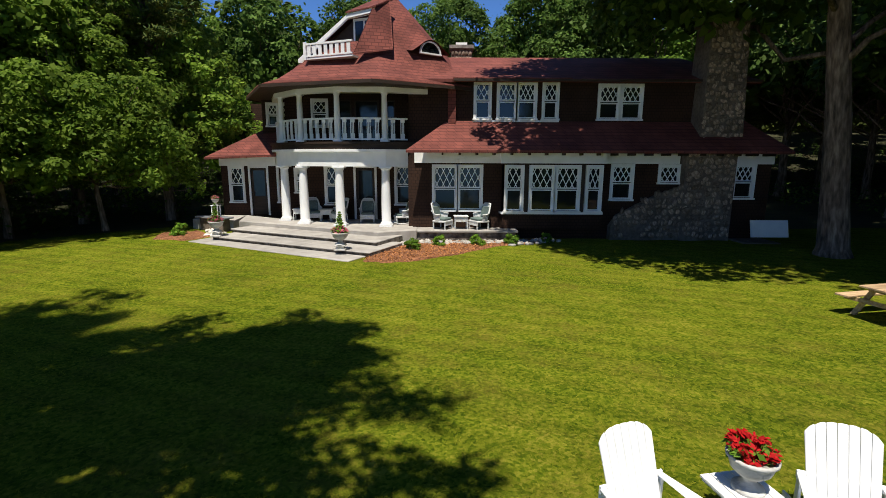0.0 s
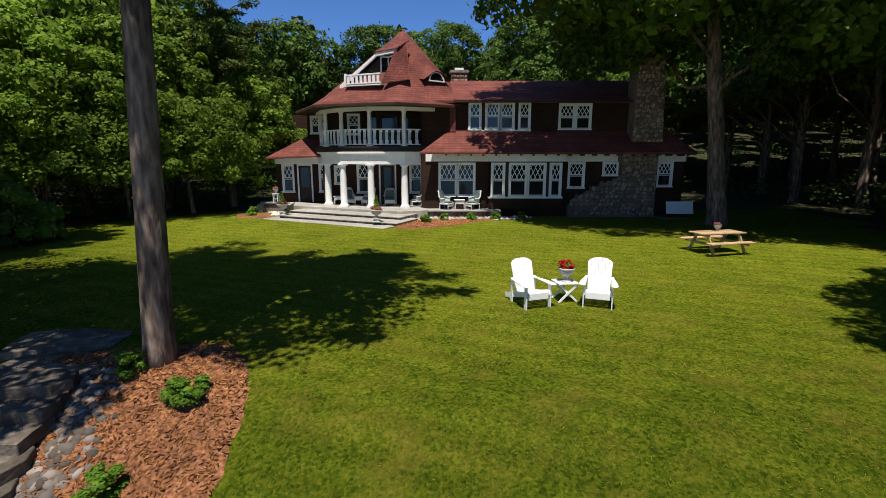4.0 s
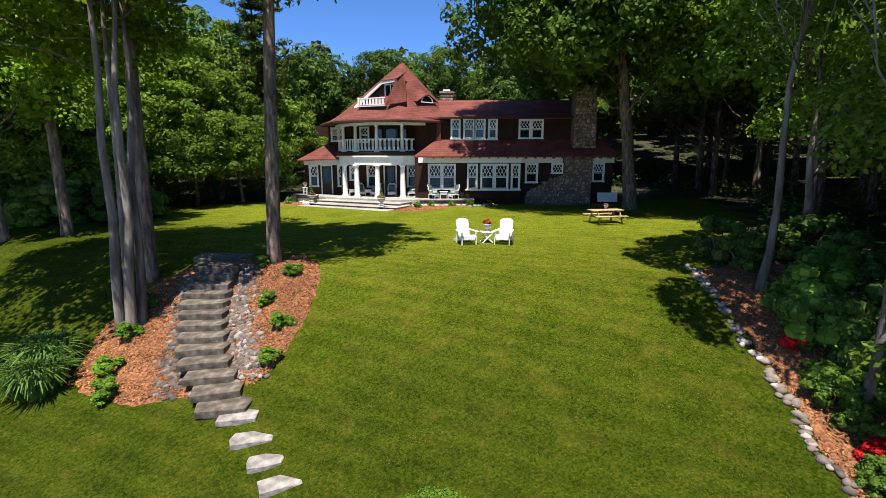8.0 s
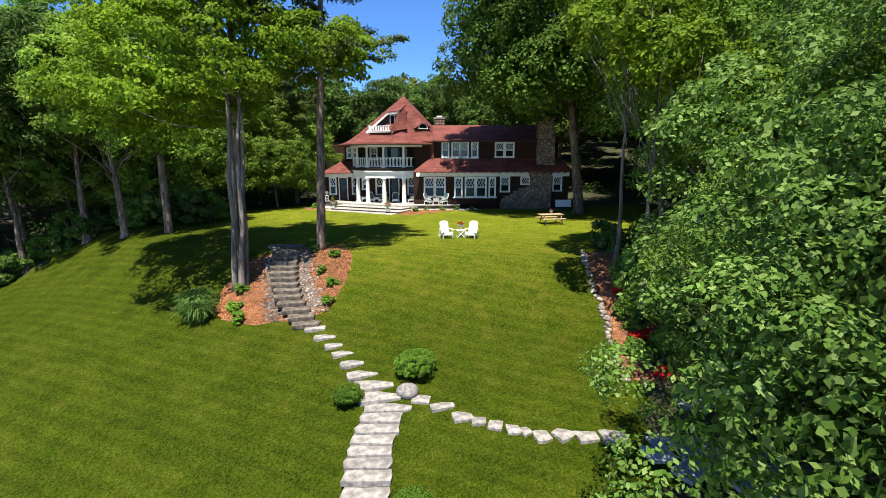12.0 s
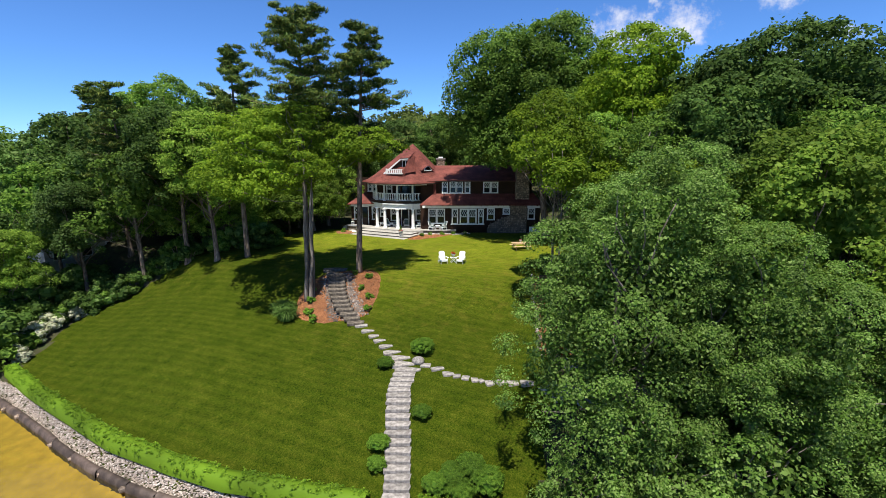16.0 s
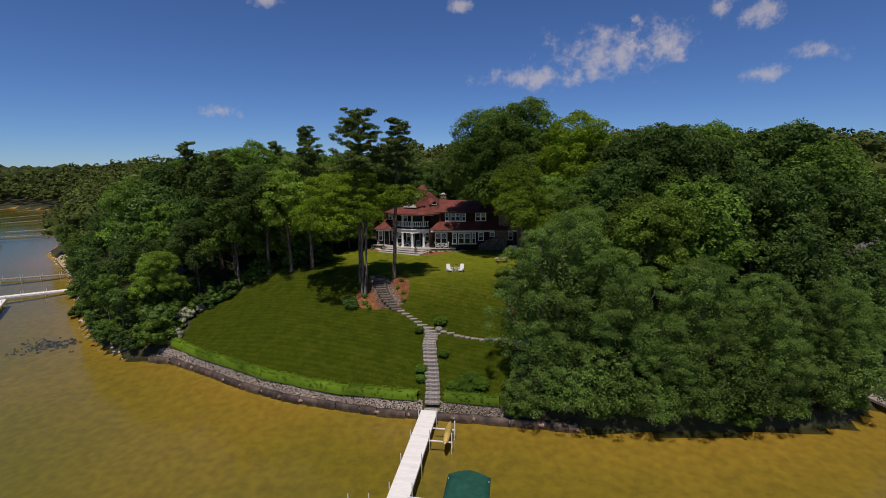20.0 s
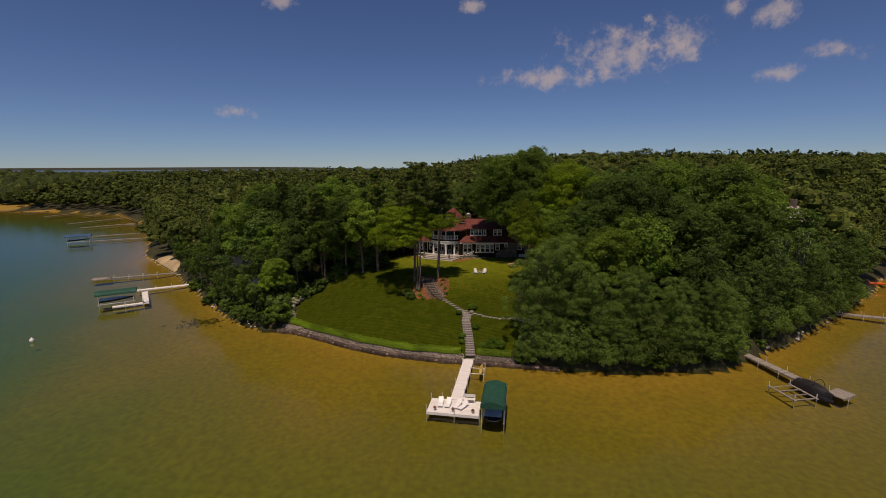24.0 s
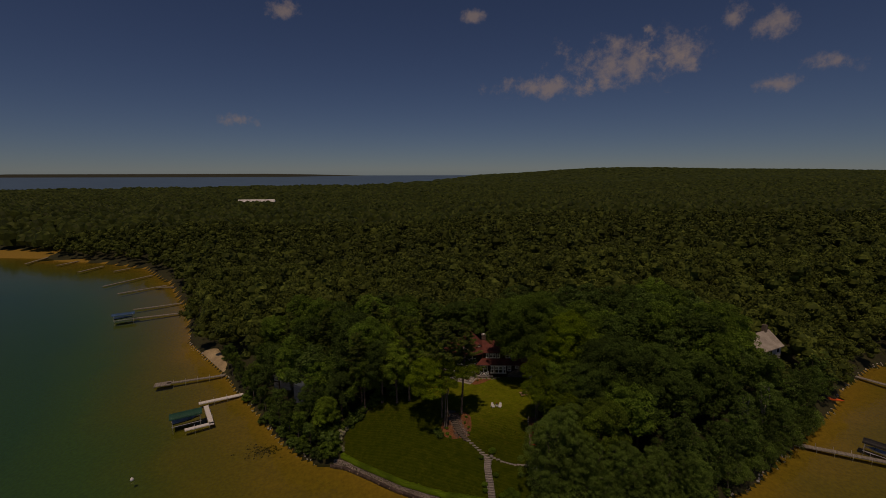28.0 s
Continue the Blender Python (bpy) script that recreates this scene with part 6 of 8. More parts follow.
for k, (x, y, w, d, a) in enumerate(((1.5, -30.25, 0.66, 0.5, -0.2), (2.25, -30.6, 0.85, 0.42, 0.3), (2.95, -31.1, 0.72, 0.55, 0.2), (3.5, -31.3, 0.5, 0.45, 0.0), (4.05, -31.5, 0.5, 0.48, -0.2), (4.6, -31.7, 0.42, 0.52, 0.1), (5.0, -31.8, 0.34, 0.42, 0.5), (5.5, -32.0, 0.52, 0.6, 0.2), (6.2, -31.95, 0.65, 0.6, 0.6), (6.9, -32.05, 0.65, 0.6, 0.2), (7.75, -32.1, 0.85, 0.75, 0.1))):
    slab_stone(walkway, x, y, w, d, 0.15, a)
stairs = thing("stone_stairs", "long flight of pale split-stone stairs down to the dock", "stairs", kind="structure")
slab_stone(stairs, -0.35, -29.4, 1.45, 0.75, 0.2, 0.3), slab_stone(stairs, 0.0, -30.0, 1.5, 0.75, 0.2, 0.2), slab_stone(stairs, 0.3, -30.6, 1.7, 0.55, 0.2, 0.08)
NST = 20
for k in range(NST):
    y = -31.15 - 0.465 * k
    x = float(np.interp(y, [-41, -38, -36.3, -34.6, -32.5, -31], [0.45, 0.5, 0.35, 0.15, 0.0, 0.2]))
    z0, z1 = gz(0, -31.0), -7.55
    slab_stone(stairs, x, y, 1.42, 0.56, 0.2, rt.uniform(-0.07, 0.07), max(gz(x, y), gz(x, y + 0.2)) + 0.07)
thing("boulder", "smooth grey boulder beside the stairs", "boulder", Matrix.Translation((0.98, -29.95, gz(0.98, -29.95) + 0.12)) @ Matrix.Diagonal((0.42, 0.34, 0.3, 1)), data=None)
bo = scene.objects["boulder"]
bm = bmesh.new()
bmesh.ops.create_icosphere(bm, subdivisions=3, radius=1.0)
for v in bm.verts:
    v.co *= 1 + 0.09 * noise.noise(v.co * 1.7)
part("rock", bm, FLAG, bo, smooth=True)

# flagstone patio under the trees
patio = thing("patio", "shaded blue-grey flagstone patio", "patio", kind="structure")
BLUEFLAG = surf("blue_grey_flagstone", [(0.12, 0.13, 0.145), (0.2, 0.215, 0.235), (0.29, 0.3, 0.31)], 2.0, 0.8, 0.5, per_piece=0.2)
for iy in range(6):
    for ix in range(8):
        x, y = 8.9 + ix * 0.85 + 0.4 * (iy % 2) + rt.uniform(-0.12, 0.12), -34.6 + iy * 0.75 + rt.uniform(-0.1, 0.1)
        if (x - 11.6) ** 2 / 9 + (y + 32.6) ** 2 / 4.5 < 1:
            slab_stone(patio, x, y, 0.85, 0.75, 0.14, rt.uniform(0, 1.5), gz(11, -32.6) + 0.04 + rt.uniform(0, 0.015), material=BLUEFLAG)
pz = gz(11, -32.6) + 0.05
for x, y, a in ((11.0, -30.9, 0.1), (13.4, -31.6, -0.5)):
    st = thing("stone_bench", "low grey stone bench on the patio", "bench", pose(x, y, pz, 0, 0, math.degrees(a)), "benches on the patio")
    bpart("seat", st, BLUEFLAG, -0.75, -0.28, 0.36, 0.75, 0.28, 0.46, bevel=0.015)
    for q in (-0.55, 0.55):
        bpart("leg", st, BLUEFLAG, q - 0.12, -0.22, 0.0, q + 0.12, 0.22, 0.36)
    bpart("backrest", st, BLUEFLAG, -0.72, 0.24, 0.46, 0.72, 0.32, 0.92, bevel=0.015)
gt = thing("grate_table", "dark slatted metal table on the patio", "table", pose(12.3, -33.7, pz, 0, 0, 15))
for k in range(9):
    bpart("slat", gt, DARKWOOD, -0.45 + k * 0.1, -0.4, 0.42, -0.4 + k * 0.1, 0.4, 0.45)
for y in (-0.38, -0.02, 0.34):
    bpart("rail", gt, DARKWOOD, -0.47, y, 0.385, 0.47, y + 0.04, 0.42)
for x in (-0.45, 0.4):
    for y in (-0.38, 0.33):
        bpart("leg", gt, DARKWOOD, x, y, 0, x + 0.05, y + 0.05, 0.385)

# plants
def boxwood_meshes(v):
    """A close round bush of small leaves."""
    key = ("boxwood", v)
    if key not in TREE_CACHE:
        rng = np.random.default_rng(500 + v)
        blobs = [(0, 0, 0.62, 0.92, 0.88, 0.62), (0.3 - 0.5 * v, 0.25, 0.72, 0.6, 0.6, 0.5), (-0.35, -0.2 + 0.4 * v, 0.66, 0.6, 0.6, 0.48)]
        q, cen = crown_quads(rng, blobs, 120, (0.12, 0.22), 60, 0.04, 0.6, 0.85, 0.9, (6, 10))
        bm = bmesh.new()
        for c in cen[:8]:
            tube(bm, [(0, 0, -0.05), (c[0] * 0.4, c[1] * 0.4, c[2] * 0.5), tuple(c * 0.9)], [0.03, 0.02, 0.01], 4)
        TREE_CACHE[key] = (mesh_of("stems", bm, BARK), quads_mesh("foliage", q, BOXLEAF))
    return TREE_CACHE[key]


for k, (x, y, s) in enumerate(((-0.7, -2.7, 0.3), (0.35, -1.9, 0.28), (1.8, -1.7, 0.28), (3.2, -1.5, 0.3), (4.6, -1.0, 0.26), (-10.9, 0.4, 0.35))):
    shrub("shrub", x, y, s, "small rounded green shrub in the mulch", k, BOXLEAF, group="shrubs in the house bed")
for k, (x, y, s) in enumerate(((-3.9, -20.0, 0.36), (-4.3, -21.5, 0.34), (-3.5, -22.6, 0.36), (-3.4, -23.9, 0.36), (-5.3, -19.3, 0.34), (-8.3, -22.4, 0.4), (-8.1, -23.7, 0.42), (-7.5, -24.7, 0.42), (-8.6, -21.0, 0.38))):
    shrub("shrub", x, y, s, "small leafy shrub planted in red mulch", k, BOXLEAF, group="shrubs in the mulch bed", squash=0.8)
for k, (x, y, s) in enumerate(((1.2, -28.9, 0.78), (-1.1, -30.3, 0.55), (1.5, -34.4, 0.55), (-0.75, -36.0, 0.6), (-0.65, -37.1, 0.52), (2.5, -38.3, 0.7), (3.3, -37.9, 0.75), (4.2, -37.5, 0.8), (3.7, -38.7, 0.75), (5.0, -38.3, 0.85))):
    bx = thing("boxwood", "clipped round boxwood beside the stone stairs", "boxwood", Matrix.Translation((x, y, gz(x, y) - 0.02)) @ Matrix.Rotation(k * 1.3, 4, "Z") @ Matrix.Diagonal((s, s, s * 0.92, 1)), "boxwoods along the stairs")
    for nm, me in zip(("stems", "foliage"), boxwood_meshes(k % 2)):
        new(nm, me).parent = bx
for k in range(26):
    x, y = rt.uniform(10.2, 15.5), rt.uniform(-29, -18.5)
    shrub("garden_shrub", x, y, rt.uniform(0.55, 1.15), "dense garden shrub in the shaded bed", k, (DARKLEAF, SILVERLEAF, LEAF)[k % 3], group="shrubs in the garden bed")
for k in range(14):
    x, y = rt.uniform(9.6, 11.8), rt.uniform(-29.6, -24.5)
    shrub("rose_bush", x, y, rt.uniform(0.3, 0.45), "low red-flowering bush in the bed", k, (REDFLOWER, LEAF)[k % 3 > 0], group="red flowers in the bed")
for k in range(9):
    x, y = -32.2 + rt.uniform(-1.3, 0.6), -24.6 + k * 0.8
    shrub("hydrangea", x, y, rt.uniform(0.8, 1.15), "cream-flowering hydrangea at the lawn edge", k, (BLOSSOM, LEAF)[k % 2], group="hydrangeas at the lawn edge")
for k in range(34):
    x, y = rt.uniform(-44, -33), rt.uniform(-26, -12)
    if float(land_d(x, y)) > 1.2:
        shrub("shore_shrub", x, y, rt.uniform(1.2, 2.3), "overgrown green shrub on the point", k, (LEAF, DARKLEAF, SILVERLEAF)[k % 3], group="shrubs on the point")
for k in range(26):
    f = k / 25
    x = float(np.interp(f, [0, 0.25, 0.6, 1], [-32.0, -29.2, -23.5, -17.5])) + rt.uniform(-0.7, 0.7)
    y = float(np.interp(f, [0, 0.25, 0.6, 1], [-18.0, -14.6, -11.9, -8.6])) + rt.uniform(-0.2, 1.6)
    shrub("edge_shrub", x, y, rt.uniform(0.8, 1.7), "overgrown shrub at the edge of the lawn", k, (DARKLEAF, LEAF, SILVERLEAF)[k % 3], group="shrubs at the lawn edge")
for k in range(58):
    x = rt.uniform(-64, -35.5) if k % 2 else rt.uniform(6.5, 46)
    y = float(np.interp(x, SHORE_X, SHORE_Y)) + rt.uniform(0.8, 2.4)
    shrub("bank_shrub", x, y, rt.uniform(0.8, 1.6), "leafy shrub overhanging the bank", k, (LEAF, DARKLEAF, SILVERLEAF)[k % 3], group="shrubs along the bank", squash=0.8)
# tall grass clump by the locust
rng = np.random.default_rng(77)
q = []
for k in range(900):
    a, r = rng.uniform(0, 6.28), rng.uniform(0.05, 0.55)
    b = np.array([r * math.cos(a), r * math.sin(a), 0.0])
    t = b * rng.uniform(1.7, 2.4) + np.array([0, 0, rng.uniform(0.25, 0.95)])
    m_ = (b + t) / 2 + np.array([0, 0, 0.4])
    s = np.array([-math.sin(a), math.cos(a), 0]) * 0.022
    q += [[b - s, b + s, m_ + s, m_ - s], [m_ - s, m_ + s, t + s * 0.3, t - s * 0.3]]
gr = thing("ornamental_grass", "tall arching clump of ornamental grass", "grass clump", Matrix.Translation((-9.7, -24.3, gz(-9.7, -24.3))))
part("blades", quads_mesh("blades", np.array(q), SILVERLEAF), SILVERLEAF, gr)
gr2 = copy_thing(gr, Matrix.Translation((-10.3, -23.2, gz(-10.3, -23.2))) @ Matrix.Rotation(1.0, 4, "Z"))

# undergrowth under the wood
rng = np.random.default_rng(21)
pts = []
for k in range(2600):
    x, y = rng.uniform(-70, 70), rng.uniform(-44, 40)
    d = float(land_d(x, y))
    if d > 1.5 and not bool(on_lawn(x, y, 1.2)) and not (-13 < x < 20.5 and -4 < y < 12) and not (7 < x < 15.5 and -35.5 < y < -19) and not any(math.hypot(x - a, y - b) < r * 0.7 for a, b, r in OTHER_HOUSES):
        pts.append((x, y, gz(x, y) + rng.uniform(0.3, 1.3)))
me = quads_mesh("undergrowth", leaves(rng, np.array(pts), rng.uniform(0.8, 1.7, len(pts)), 40, 0.12, 0.75), DARKLEAF)
tagged(new("undergrowth", me), "dark leafy undergrowth beneath the trees", "undergrowth", kind="stuff")

# hedge, rubble bank and sea wall along the shore
HEDGE = [(-30.8, -25.9), (-26.7, -28.5), (-23.5, -30.4), (-19.7, -32.6), (-16.5, -34.4), (-12.1, -36.2), (-8.4, -37.4), (-3.4, -38.5), (-0.85, -38.9)]


HEDGELEAF = leafy("clipped_hedge_leaves", [(0.05, 0.11, 0.006), (0.10, 0.18, 0.010), (0.15, 0.235, 0.016)], 0.3)


def hedge(pts, label):
    o = np.array(pts, float)
    seg = np.r_[0, np.cumsum(np.hypot(*np.diff(o, axis=0).T))]
    n = int(seg[-1] / 0.5)
    s = np.linspace(0, seg[-1], n)
    X, Y = np.interp(s, seg, o[:, 0]), np.interp(s, seg, o[:, 1])
    Z = ground_z(X, Y)
    h = thing("hedge", label, "hedge")
    P = np.zeros((n, 5, 3))
    tx, ty = np.gradient(X), np.gradient(Y)
    L = np.hypot(tx, ty)
    for j, (u, w) in enumerate(((-0.46, -0.1), (-0.42, 0.6), (0, 0.72), (0.42, 0.6), (0.46, -0.1))):
        P[:, j] = np.stack([X - ty / L * u, Y + tx / L * u, Z + w], 1)
    part("body", grid_mesh("body", P, HEDGELEAF), HEDGELEAF, h)
    rg = np.random.default_rng(5)
    k = int(seg[-1] * 20)
    ss = rg.uniform(0, seg[-1], k)
    u = rg.uniform(-0.48, 0.48, k)
    x, y = np.interp(ss, seg, o[:, 0]), np.interp(ss, seg, o[:, 1])
    c = np.stack([x + u * 0.3, y + u, ground_z(x, y) + np.where(np.abs(u) > 0.36, rg.uniform(0.1, 0.7, k), 0.7)], 1)
    part("foliage", quads_mesh("foliage", leaves(rg, c, np.full(k, 0.14), 16, 0.06, 0.7), HEDGELEAF), HEDGELEAF, h)


hedge(HEDGE, "low clipped hedge along the top of the shore wall")
hedge([(1.6, -39.2), (3.5, -39.5), (6.5, -40.0)], "low clipped hedge beside the foot of the stairs")
rng = np.random.default_rng(9)
xs = rng.uniform(-32.5, 9, 9000)
ds = rng.uniform(0.25, 1.25, 9000)
ys = np.interp(xs, SHORE_X, SHORE_Y) + ds
keep = np.abs(xs - 0.4) > 0.8
stuff_stones("bank_rubble", [(x, y, float(ground_z(x, y)) + 0.02) for x, y in zip(xs[keep], ys[keep])], 0.075, leafy("bank_stone", [(0.13, 0.10, 0.085), (0.30, 0.245, 0.21), (0.19, 0.16, 0.14), (0.46, 0.40, 0.36)], 0.0, 0.9), "pinkish grey rubble bank below the hedge", 9)
wallthing = thing("shore_wall", "low dark wall of long slabs at the water's edge", "wall", kind="structure")
SLABROCK = surf("wet_dark_slab", [(0.030, 0.021, 0.017), (0.072, 0.050, 0.040), (0.13, 0.095, 0.078)], 1.6, 0.75, 0.6, world_space=True, per_piece=0.25)
x = -33.0
while x < 12.0:
    w = rt.uniform(1.3, 3.2)
    p0, p1 = (x, float(np.interp(x, SHORE_X, SHORE_Y))), (x + w, float(np.interp(x + w, SHORE_X, SHORE_Y)))
    L, ang = math.hypot(p1[0] - p0[0], p1[1] - p0[1]), math.atan2(p1[1] - p0[1], p1[0] - p0[0])
    n = max(3, int(L / 0.45))
    P = np.zeros((5, n + 1, 3))
    for i in range(n + 1):
        wob = 0.06 * noise.noise((x * 0.7 + i * 0.5, 0.0, 1.3))
        top = 0.42 + 0.08 * noise.noise((x + i * 0.4, 3.1, 0.0))
        for j, (u, z) in enumerate(((-0.16, -0.5), (-0.10 + wob, top * 0.5), (0.0 + wob, top), (0.24, top + 0.05), (0.34, -0.3))):
            P[j, i] = ((L - 0.07) * i / n, u, z)
    o = new("slab", grid_mesh("slab", P[::-1], SLABROCK, smooth=False))
    o.parent = wallthing
    o.matrix_basis = Matrix.Translation((p0[0], p0[1] + rt.uniform(-0.06, 0.06), -8.38)) @ Matrix.Rotation(ang, 4, "Z")
    for q in range(rt.randrange(1, 4)):
        e = stone(wallthing, p1[0] + rt.uniform(-0.25, 0.25), p1[1] + rt.uniform(-0.1, 0.1), -8.2, rt.uniform(0.12, 0.28), rt.uniform(0.12, 0.25), rt.uniform(0.12, 0.25), rt.uniform(-0.2, 0.2), "boulder")
    x += w
shore_pts = []
for k in range(900):
    x = rng.uniform(-140, 150)
    if -36 < x < 46 or k % 3:
        continue
    y = float(np.interp(x, SHORE_X, SHORE_Y)) + rng.uniform(-0.4, 1.2)
    shore_pts.append((x, y, float(ground_z(x, y))))
stuff_stones("shore_stones", shore_pts, 0.3, RUBBLE, "scattered pale stones along the wooded shore", 12)

# ---- garden furniture ----


def adirondack(m, label):
    c = thing("adirondack_chair", label, "chair", m, "white chairs on the lawn")
    for k in range(7):
        u = (k - 3) * 0.074
        arch = lambda v: (1.06 - 1.35 * (abs(v) / 0.3) ** 3 * 0.12 - 0.28) / math.cos(radians(20))
        bm = bmesh.new()
        vs = [bm.verts.new((x, y, z)) for y in (-0.011, 0.011) for x, z in ((-0.036, 0.0), (0.036, 0.0), (0.04, arch(u + 0.04)), (0.0, arch(u) + 0.004), (-0.04, arch(u - 0.04)))]
        for f in ((0, 1, 2, 3, 4), (9, 8, 7, 6, 5), (0, 5, 6, 1), (1, 6, 7, 2), (2, 7, 8, 3), (3, 8, 9, 4), (4, 9, 5, 0)):
            bm.faces.new([vs[i] for i in f])
        bmesh.ops.transform(bm, matrix=Matrix.Translation((u, 0.12, 0.26)) @ Matrix.Rotation(radians(-20), 4, "X") @ Matrix.Rotation(radians((k - 3) * 0.75), 4, "Y"), verts=bm.verts[:])
        part("back_slat", bm, WHITE, c, bevel=0.006)
    for k in range(6):
        bm = bmesh.new()
        box(bm, -0.27, -0.038, 0, 0.27, 0.038, 0.022)
        bmesh.ops.transform(bm, matrix=Matrix.Translation((0, -0.42 + k * 0.095, 0.385 - k * 0.022)) @ Matrix.Rotation(radians(-13 if k else 60), 4, "X"), verts=bm.verts[:])
        part("seat_slat", bm, WHITE, c, bevel=0.005)
    bpart("front_apron", c, WHITE, -0.27, -0.475, 0.22, 0.27, -0.455, 0.37)
    for s in (-1, 1):
        bm = bmesh.new()
        prism(bm, [(s * 0.28, -0.55), (s * 0.33, -0.6), (s * 0.41, -0.58), (s * 0.44, -0.48), (s * 0.41, -0.2), (s * 0.34, 0.25), (s * 0.28, 0.25)][::s], 0.56, 0.582)
        part("armrest", bm, WHITE, c, bevel=0.006)
        bpart("front_leg", c, WHITE, s * 0.32 - 0.012, -0.5, 0.0, s * 0.32 + 0.012, -0.39, 0.56)
        bm = bmesh.new()
        box(bm, -0.012, -0.55, -0.06, 0.012, 0.55, 0.06)
        bmesh.ops.transform(bm, matrix=Matrix.Translation((s * 0.29, 0.06, 0.225)) @ Matrix.Rotation(radians(-15), 4, "X"), verts=bm.verts[:])
        part("side_rail", bm, WHITE, c)
        bpart("back_leg", c, WHITE, s * 0.31 - 0.012, 0.2, 0.0, s * 0.31 + 0.012, 0.28, 0.57)
    bpart("back_brace", c, WHITE, -0.34, 0.235, 0.53, 0.34, 0.26, 0.6)
    return c


adirondack(pose(2.25, -16.1, gz(2.25, -16.1), 0, 0, 20), "white wooden adirondack chair turned toward the side table")
adirondack(pose(3.95, -16.1, gz(3.95, -16.1), 0, 0, -20), "white wooden adirondack chair facing the lake")
tb = thing("side_table", "small white folding table with crossed legs", "table", pose(3.2, -15.85, gz(3.2, -15.85), 0, 0, 10))
for k in range(5):
    bpart("top_slat", tb, WHITE, -0.26 + k * 0.105, -0.25, 0.45, -0.165 + k * 0.105, 0.25, 0.472)
for s in (-1, 1):
    for y in (-0.2, 0.2):
        bm = bmesh.new()
        box(bm, -0.33, -0.012, -0.025, 0.33, 0.012, 0.025)
        bmesh.ops.transform(bm, matrix=Matrix.Translation((0, y + s * 0.014, 0.225)) @ Matrix.Rotation(radians(s * 43), 4, "Y"), verts=bm.verts[:])
        part("leg", bm, WHITE, tb)
CONCRETE = surf("aged_cast_stone", [(0.36, 0.35, 0.32), (0.5, 0.49, 0.46), (0.6, 0.59, 0.55)], 5, 0.9, 0.4)


def urn(m, label, flowers, s=1.0, tall=False):
    u = thing("flower_urn", label, "planter", m @ Matrix.Scale(s, 4), "planted urns")
    bm = bmesh.new()
    lathe(bm, [(0.14, 0.0), (0.14, 0.035), (0.1, 0.05), (0.06, 0.09), (0.06, 0.13), (0.12, 0.17), (0.17, 0.22), (0.19, 0.28), (0.19, 0.31), (0.22, 0.33), (0.22, 0.36), (0.19, 0.36), (0.18, 0.33)], 20)
    part("bowl", bm, CONCRETE, u, smooth=True)
    rg = np.random.default_rng(3)
    c = blob_points(rg, [(0, 0, 0.42, 0.2, 0.2, 0.14)], 22)
    part("blossom", quads_mesh("blossom", leaves(rg, c, np.full(22, 0.08), 26, 0.035), flowers), flowers, u)
    part("foliage", quads_mesh("foliage", leaves(rg, c * np.array([1, 1, 0.92]), np.full(22, 0.08), 12, 0.04), BOXLEAF), BOXLEAF, u)
    if tall:
        c = np.array([[0, 0, 0.4 + 0.06 * k] for k in range(10)])
        part("clipped_cone", quads_mesh("clipped_cone", leaves(rg, c, np.linspace(0.16, 0.03, 10), 60, 0.03), BOXLEAF), BOXLEAF, u)
    return u


urn(Matrix.Translation((3.22, -15.85, gz(3.2, -15.85) + 0.473)), "small stone urn full of red flowers on the table", REDFLOWER, 0.95)
for x, y, z in ((-3.1, -3.55, -0.31), (-8.75, -0.75, -0.31)):
    pd = thing("pedestal", "square cast-stone pedestal on the steps", "pedestal", Matrix.Translation((x, y, z)), "pedestals on the steps")
    bpart("base", pd, CONCRETE, -0.2, -0.2, 0, 0.2, 0.2, 0.06, bevel=0.01), bpart("shaft", pd, CONCRETE, -0.13, -0.13, 0.06, 0.13, 0.13, 0.14), bpart("cap", pd, CONCRETE, -0.18, -0.18, 0.14, 0.18, 0.18, 0.18, bevel=0.01)
    urn(Matrix.Translation((x, y, z + 0.18)) @ Matrix.Diagonal((1.15, 1.15, 1, 1)), "cast-stone urn with a clipped cone and pink flowers", PINKFLOWER, 1.2, True)

CEDAR = surf("weathered_cedar", [(0.30, 0.19, 0.10), (0.44, 0.30, 0.17), (0.52, 0.38, 0.23)], 5, 0.8, 0.4, stretch=(0.3, 4, 4), per_piece=0.12)


def picnic_table(m):
    t = thing("picnic_table", "weathered cedar picnic table with two fixed benches", "picnic table", m)
    for k in range(5):
        bpart("top_board", t, CEDAR, -0.92, -0.37 + k * 0.15, 0.71, 0.92, -0.23 + k * 0.15, 0.75, bevel=0.006)
    for s in (-1, 1):
        for q in (0, 1):
            y = s * 0.68 + (q - 0.5) * 0.145
            bpart("bench_board", t, CEDAR, -0.92, y - 0.068, 0.42, 0.92, y + 0.068, 0.46, bevel=0.006)
    for x in (-0.66, 0.66):
        bpart("bench_beam", t, CEDAR, x - 0.02, -0.78, 0.33, x + 0.02, 0.78, 0.42), bpart("top_beam", t, CEDAR, x - 0.02, -0.34, 0.62, x + 0.02, 0.34, 0.71)
        for s in (-1, 1):
            bm = bmesh.new()
            box(bm, -0.022, -0.05, -0.4, 0.022, 0.05, 0.4)
            bmesh.ops.transform(bm, matrix=Matrix.Translation((x + 0.044, s * 0.42, 0.355)) @ Matrix.Rotation(radians(s * 27), 4, "X"), verts=bm.verts[:])
            part("leg", bm, CEDAR, t)
    return t


PICNIC = (10.2, -10.2)
picnic_table(pose(PICNIC[0], PICNIC[1], gz(*PICNIC), 0, 0, 13))
